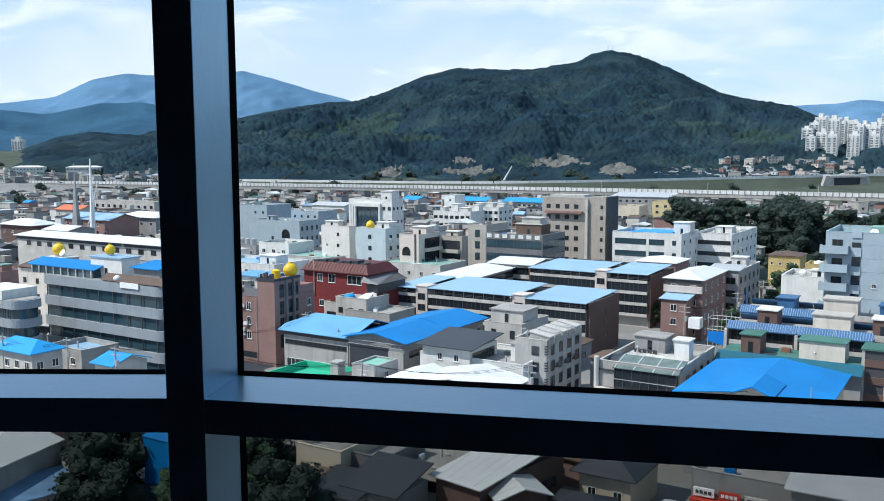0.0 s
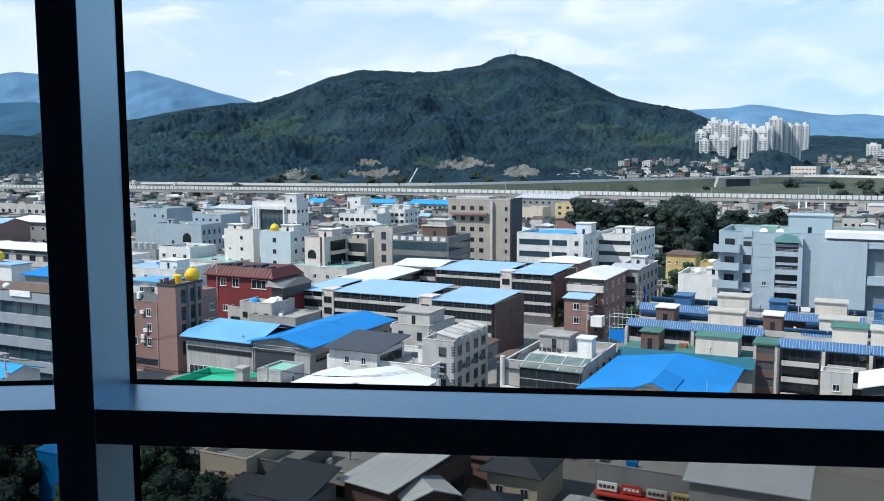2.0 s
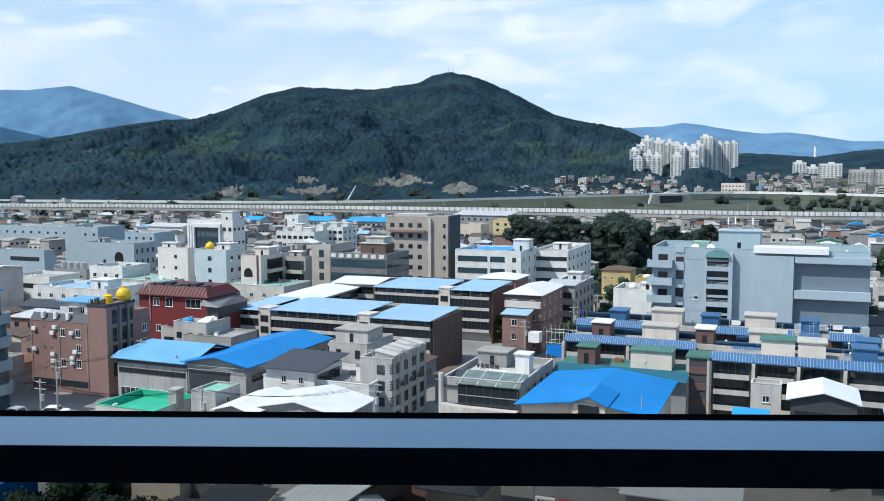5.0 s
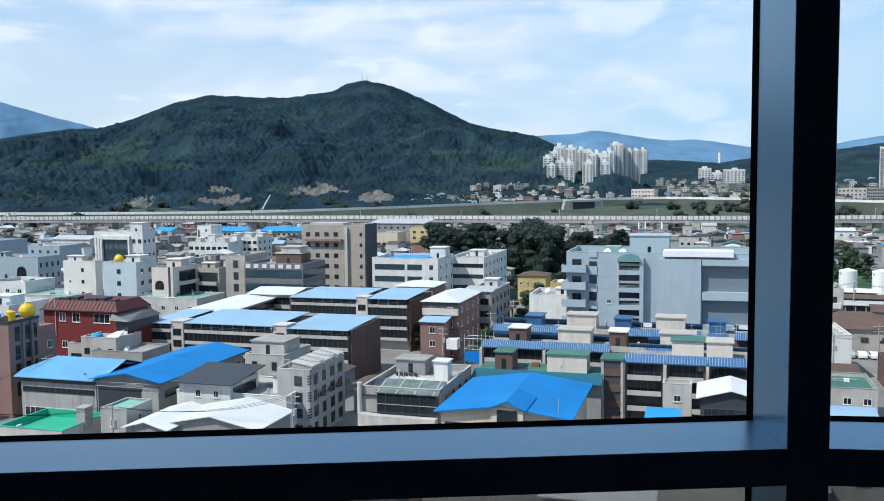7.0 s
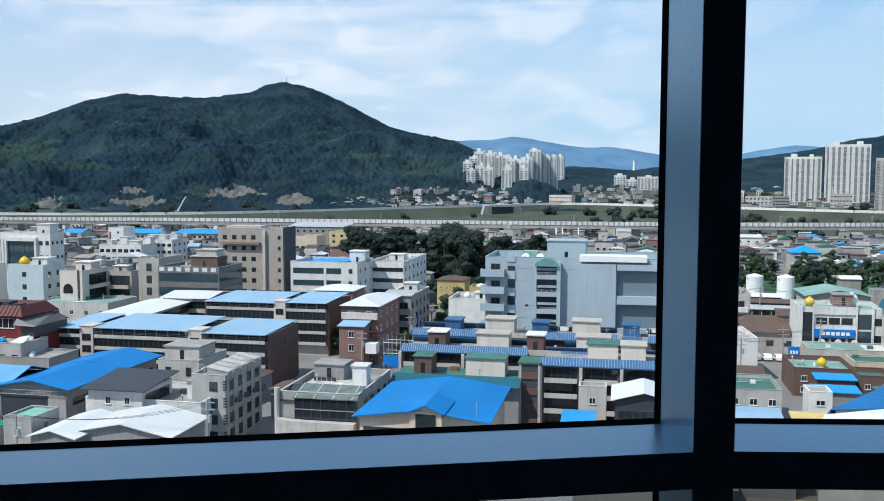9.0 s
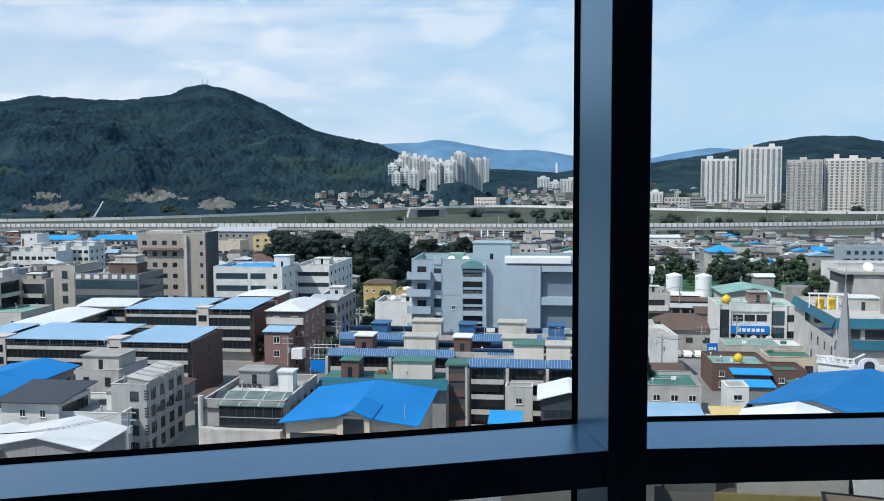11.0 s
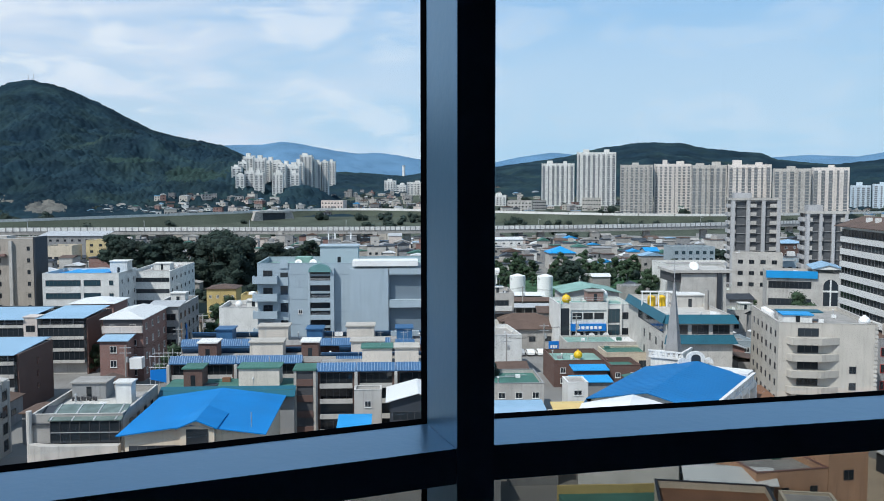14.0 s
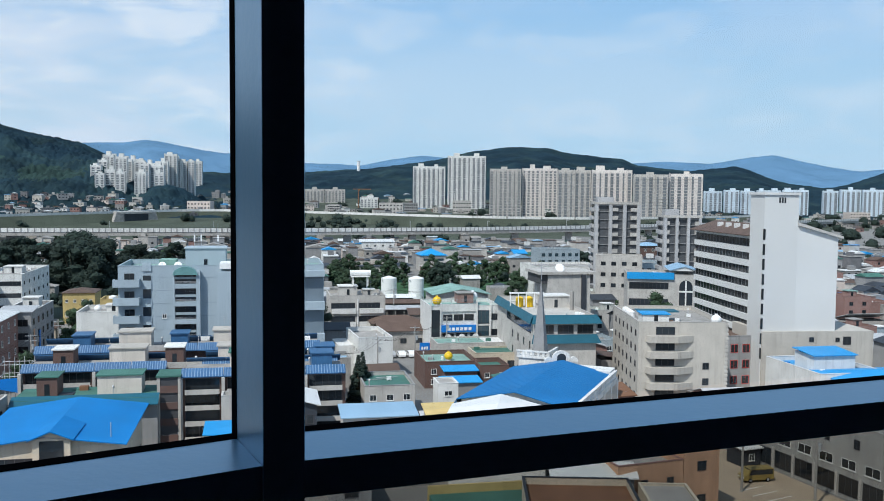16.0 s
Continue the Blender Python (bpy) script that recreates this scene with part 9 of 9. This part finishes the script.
def make_tree(seed, h, spread, mat, conifer=False, label="leafy dark green tree"):
    rr = random.Random(seed)
    t = thing("tree", label, "tree", pose(0, 0, 0), "town trees")
    tr_, cr = Solid(), Solid()
    tr_.tube((0, 0, -0.5), (0.1, 0.05, h * 0.45), h * 0.035, h * 0.02, 8)
    if conifer:
        tr_.tube((0.1, 0.05, h * 0.45), (0.1, 0.05, h * 0.95), h * 0.02, 0.03, 6)
        for i in range(26):
            z = h * (0.12 + 0.86 * i / 26)
            q = spread * (1 - i / 27) * rr.uniform(0.8, 1.1)
            for k in range(5):
                a = rr.uniform(0, 6.3)
                leaf_clump(cr, (q * 0.6 * math.cos(a), q * 0.6 * math.sin(a), z), max(q * 0.42, 0.25), 30, rr)
    else:
        for i in range(6):
            a, q = i * 1.05 + rr.uniform(-0.3, 0.3), spread * rr.uniform(0.35, 0.7)
            tr_.tube((0.1, 0.05, h * rr.uniform(0.25, 0.42)), (q * math.cos(a), q * math.sin(a), h * rr.uniform(0.5, 0.8)), h * 0.014, h * 0.004, 6)
        for i in range(30):
            a, z = rr.uniform(0, 6.3), rr.uniform(0.22, 0.93)
            q = spread * math.sqrt(rr.random()) * (1 - abs(z - 0.45) ** 1.6 * 1.9)
            leaf_clump(cr, (q * math.cos(a), q * math.sin(a), h * z), spread * rr.uniform(0.2, 0.38), 110, rr)
    part("trunk", tr_, BARK, t)
    part("crown", cr, mat, t)
    return t


TREES = [make_tree(1, 13, 5.5, LEAF), make_tree(2, 16, 7.0, LEAF), make_tree(3, 9, 4.0, LEAFLIGHT, label="small green tree with light leaves"), make_tree(4, 24, 11, LEAF, label="broad dark green tree"), make_tree(5, 11, 3.0, LEAF, True, "dark green narrow conifer tree"), make_tree(6, 6, 2.6, LEAFLIGHT, label="bushy green shrub tree")]
set_trees = set()


def tree(k, x, y, z=0.0, turn=0.0):
    m = pose(x, y, z, 0, 0, turn)
    if k in set_trees:
        copy_thing(TREES[k], m)
    else:
        TREES[k].matrix_basis = m
        set_trees.add(k)


RT = random.Random(9)
for i in range(11):
    b_, r = RT.uniform(-8.3, -3.6), RT.uniform(385, 440)
    tree(1, r * math.sin(radians(b_)), r * math.cos(radians(b_)), RT.uniform(0, 5), RT.uniform(0, 360))
for i in range(7):
    b_, r = -1.0 + RT.uniform(-1.4, 1.4), RT.uniform(372, 420)
    tree(3, r * math.sin(radians(b_)), r * math.cos(radians(b_)), RT.uniform(-6, -2), RT.uniform(0, 360))
for i in range(6):
    b_, r = RT.uniform(1.0, 3.2), RT.uniform(350, 420)
    tree(RT.choice((0, 1)), r * math.sin(radians(b_)), r * math.cos(radians(b_)), 0, RT.uniform(0, 360))
for i in range(52):
    b_, r = RT.uniform(13, 27), RT.uniform(345, 440)
    if r < 335 and 15 < b_ < 20:
        continue
    tree(RT.choice((2, 5, 5, 5, 2)), r * math.sin(radians(b_)), r * math.cos(radians(b_)), 0, RT.uniform(0, 360))
for i in range(150):
    b_, r = RT.uniform(-52, 50), RT.uniform(180, 650)
    x, y = r * math.sin(radians(b_)), r * math.cos(radians(b_))
    if free(x, y, 2.5) and not (r < 260 and 14 < b_ < 36 or r < 345 and 14 < b_ < 22):
        tree(RT.choice((0, 2, 5, 5)), x, y, 0, RT.uniform(0, 360))
lumps = Solid()
for i in range(900):
    b_, r = RT.uniform(-50, 50), RT.uniform(300, 655)
    x, y, k = r * math.sin(radians(b_)), r * math.cos(radians(b_)), RT.uniform(1.6, 3.4)
    if free(x, y, 1.2) and not (r < 345 and 14 < b_ < 22):
        leaf_clump(lumps, (x, y, k * 0.75), k, 46, RT)
for i in range(240):
    b_, r = RT.uniform(-5, 6), RT.uniform(1040, 1075)
    x, y, k = r * math.sin(radians(b_)), r * math.cos(radians(b_)), RT.uniform(3, 5)
    leaf_clump(lumps, (x, y, float(rise(np.array(x), np.array(y))) + k * 0.9), k, 50, RT)
for i in range(160):
    b_, r = RT.uniform(8, 34), RT.uniform(850, 965)
    x, y, k = r * math.sin(radians(b_)), r * math.cos(radians(b_)), RT.uniform(2.5, 5)
    leaf_clump(lumps, (x, y, float(rise(np.array(x), np.array(y))) + k * 0.7), k, 50, RT)
for i in range(420):
    b_, r = RT.uniform(-50, 48), RT.choice((RT.uniform(690, 960), RT.uniform(960, 1420)))
    if abs(b_ - 8) < 26 and 700 < r < 900 and RT.random() < 0.6:
        continue
    x, y = r * math.sin(radians(b_)), r * math.cos(radians(b_))
    k = RT.uniform(3, 7)
    leaf_clump(lumps, (x, y, float(rise(np.array(x), np.array(y))) + k * 0.7), k, 60, RT)
    leaf_clump(lumps, (x + k, y, float(rise(np.array(x), np.array(y))) + k * 0.4), k * 0.7, 40, RT)
single("distant_trees", lumps, LEAF, "scattered dark trees at the foot of the hills", "trees", pose(0, 0, 0), kind="stuff")
tree(0, -75.6, 76.2, -3.5, 20), tree(0, -73.4, 73.4, -6, 90), tree(0, -77.5, 80, -2.5, 200), tree(0, -49.6, 74.0, -3.2, 80), tree(0, -51.5, 72.0, -6.5, 10), tree(2, -62.0, 74.5, -1.5, 10), tree(5, -60.5, 71.5, 0, 60), tree(2, -58.5, 79.5, 0, 200), tree(5, -56, 77, 0, 0), tree(0, -61, 84, -2, 140), tree(4, 42.5, 156, 0, 30), tree(4, 41, 153.5, 0, 200)
tree(2, -6.5, 262, 0, 40), tree(2, -9.5, 246, 0, 160), tree(5, -11, 232, 0, 0), tree(5, -34.5, 205, 0, 0), tree(2, 113, 166, 9, 20)


# ---- poles, wires and vehicles ----
def pole(x, y, h=10.5, turn=-9):
    t = thing("utility_pole", "concrete utility pole with crossarms", "utility pole", pose(x, y, 0, 0, 0, turn), "utility poles")
    part("shaft", Solid().tube((0, 0, -0.5), (0, 0, h), 0.2, 0.12, 8), CONCRETE, t)
    for k in range(2):
        part("crossarm", Solid().box(-1.1, -0.06, h - 0.5 - k * 1.0, 1.1, 0.06, h - 0.38 - k * 1.0), METALGREY, t)
    part("transformer", Solid().tube((0.35, 0, h - 3.2), (0.35, 0, h - 2.2), 0.28, sides=10), METALGREY, t)
    return (x, y, h)


def wire(a, b):
    s = Solid()
    for o in (-0.9, 0, 0.9):
        last = None
        for k in range(7):
            u = k / 6
            p = Vector((a[0] + (b[0] - a[0]) * u + o, a[1] + (b[1] - a[1]) * u, a[2] + (b[2] - a[2]) * u - 1.4 * 4 * u * (1 - u) - 0.4))
            if last is not None:
                s.tube(last, p, 0.02, sides=4)
            last = p
    single("power_cable", s, GASKET, "thin black power cables between poles", "cable", pose(0, 0, 0), "power cables")


RUNS = [[(-100, 118), (-85, 109), (-60, 110), (-37.5, 118)], [(-24, 175), (-16, 196), (-12, 216)], [(38, 160), (50, 172), (62, 184), (74, 196)], [(84, 88), (79, 96), (72, 108)], [(-100, 104), (-92, 122), (-88, 140)], [(56, 262), (80, 258), (104, 262)], [(-124, 104), (-112, 106)]]
for run in RUNS:
    tops = [pole(*q) for q in run]
    for p, q in zip(tops, tops[1:]):
        wire(p, q)


def car(m, body=WHITEPAINT, van=False, label="white car parked by the street"):
    """A car: body with cabin, windows, lamps and wheels."""
    t = thing("van" if van else "car", label, "van" if van else "car", m, "parked cars")
    L, W, H = (4.6, 1.75, 1.9) if van else (4.4, 1.75, 1.45)
    if van:
        prof = [(-L / 2, 0.35), (L / 2, 0.35), (L / 2, 0.95), (L / 2 - 0.5, 1.1), (L / 2 - 1.0, H), (-L / 2 + 0.1, H), (-L / 2, 1.0)]
        glass = [(-L / 2 + 0.2, 1.1), (L / 2 - 0.75, 1.1), (L / 2 - 1.1, H - 0.12), (-L / 2 + 0.25, H - 0.12)]
    else:
        prof = [(-L / 2, 0.35), (L / 2, 0.35), (L / 2, 0.7), (L / 2 - 0.25, 0.85), (1.0, 0.95), (0.35, H), (-1.3, H), (-L / 2 + 0.35, 0.98), (-L / 2, 0.9)]
        glass = [(-1.75, 0.97), (0.92, 0.97), (0.38, H - 0.1), (-1.28, H - 0.1)]
    part("body", Solid().prism(prof, -W / 2, W / 2), body, t)
    part("side_window", Solid().prism(glass, -W / 2 - 0.01, W / 2 + 0.01), GLASS, t)
    part("windscreen", Solid().add([((1.0 if not van else L / 2 - 0.52), -0.75, 1.0), ((1.0 if not van else L / 2 - 0.52), 0.75, 1.0), ((0.42 if not van else L / 2 - 0.95), 0.68, H - 0.06), ((0.42 if not van else L / 2 - 0.95), -0.68, H - 0.06)], [(0, 1, 2, 3)]), GLASS, t)
    for xx in (-1.35, 1.35):
        for yy in (-0.78, 0.78):
            wh = part("wheel", Solid().tube((xx, yy - 0.1, 0.32), (xx, yy + 0.1, 0.32), 0.32, sides=14), GASKET, t)
            part("rim", Solid().tube((xx, yy + (0.11 if yy > 0 else -0.11), 0.32), (xx, yy + (0.12 if yy > 0 else -0.12), 0.32), 0.19, sides=10), METALGREY, wh)
    for yy in (-0.6, 0.6):
        part("headlight", Solid().box(L / 2 - 0.02, yy - 0.18, 0.6, L / 2 + 0.02, yy + 0.18, 0.78), WHITEPAINT, t)
    return t


car(pose(84.0, 99.2, 0.02, 0, 0, 172), OLIVE, True, "olive-yellow van parked on the street")
lot = Solid()
for i in range(7):
    lot.box(-2.4, -i * 2.3 - 0.07, 0.02, 2.4, -i * 2.3 + 0.07, 0.03)
single("parking_marks", lot, WHITEPAINT, "white painted parking bay lines", "road marking", pose(81.2, 96.6, 0.004, 0, 0, 8), kind="structure")
for i in range(6):
    car(pose(62.5 + i * 2.4, 203.5 - i * 0.4, 0, 0, 0, 80 + RH.uniform(-6, 6)), WHITEPAINT if i % 3 else METALGREY, False, "white car parked in a row" if i % 3 else "grey car parked in a row")
car(pose(-95.5, 126, 0, 0, 0, 12), WHITEPAINT), car(pose(-101, 124, 0, 0, 0, -9), METALGREY, False, "silver car parked by the street")
car(pose(-13.8, 95.4, 0, 0, 0, 100), WHITEPAINT)
single("street", Solid().box(-4.6, -40, 0.005, 4.6, 40, 0.02), ASPHALT, "asphalt street in the town", "road", pose(-104, 116, 0, 0, 0, 81), kind="structure")
single("field", Solid().plate([(62, 262), (128, 250), (190, 352), (92, 420)], 0.01, 0.05), MEADOW, "rough green field between the houses", "field", pose(0, 0, 0), kind="structure")
single("field", Solid().plate([(-60, 330), (22, 262), (30, 440), (-62, 450)], 0.01, 0.05), GRASS, "rough grass below tall trees", "field", pose(0, 0, 0), kind="structure")

# ---- small landmarks far off ----
for k in (-5, 6):
    m = thing("summit_mast", "thin steel mast on the mountain top", "mast", pose(-458 + k, 2049, 272), "summit masts")
    part("mast", Solid().tube((0, 0, 0), (0, 0, 11 + abs(k) * 0.3), 0.6, 0.35, 6), METALGREY, m)
    part("antenna_head", Solid().tube((0, 0, 8), (0, 0, 9.2), 1.1, 1.1, 8), METALGREY, m)
for a, r, z0, z1, q in ((9.55, 2300, 72, 98, 3.6), (14.9, 2250, 75, 112, 4.0)):
    m = thing("water_tower", "slim white concrete water tower", "water tower", pose(r * math.sin(radians(a)), r * math.cos(radians(a)), z0 - 20), "white water towers")
    part("shaft", Solid().tube((0, 0, 0), (0, 0, z1 - z0 + 20), q, q, 14), WHITEPAINT, m)
    part("cap", Solid().tube((0, 0, z1 - z0 + 20), (0, 0, z1 - z0 + 22), q * 1.15, q * 1.1, 14), OFFWHITE, m)
m = thing("boom_pole", "white slanting boom beside the highway", "boom", pose(-292, 846, 12))
part("boom", Solid().tube((-3, 0, 0), (6, 0, 15), 0.9, 0.5, 8), WHITEPAINT, m)
part("foot", Solid().box(-5, -2, -2, -1, 2, 1), CONCRETE, m)
m = thing("tower_crane", "small tower crane beside the apartments", "crane", pose(322, 1210, 18))
part("mast", Solid().box(-0.6, -0.6, -2, 0.6, 0.6, 24), RUST, m)
part("jib", Solid().box(-8, -0.4, 24, 18, 0.4, 25), RUST, m)
part("cab", Solid().box(0.6, -0.6, 22, 2, 0.6, 24), RUST, m)
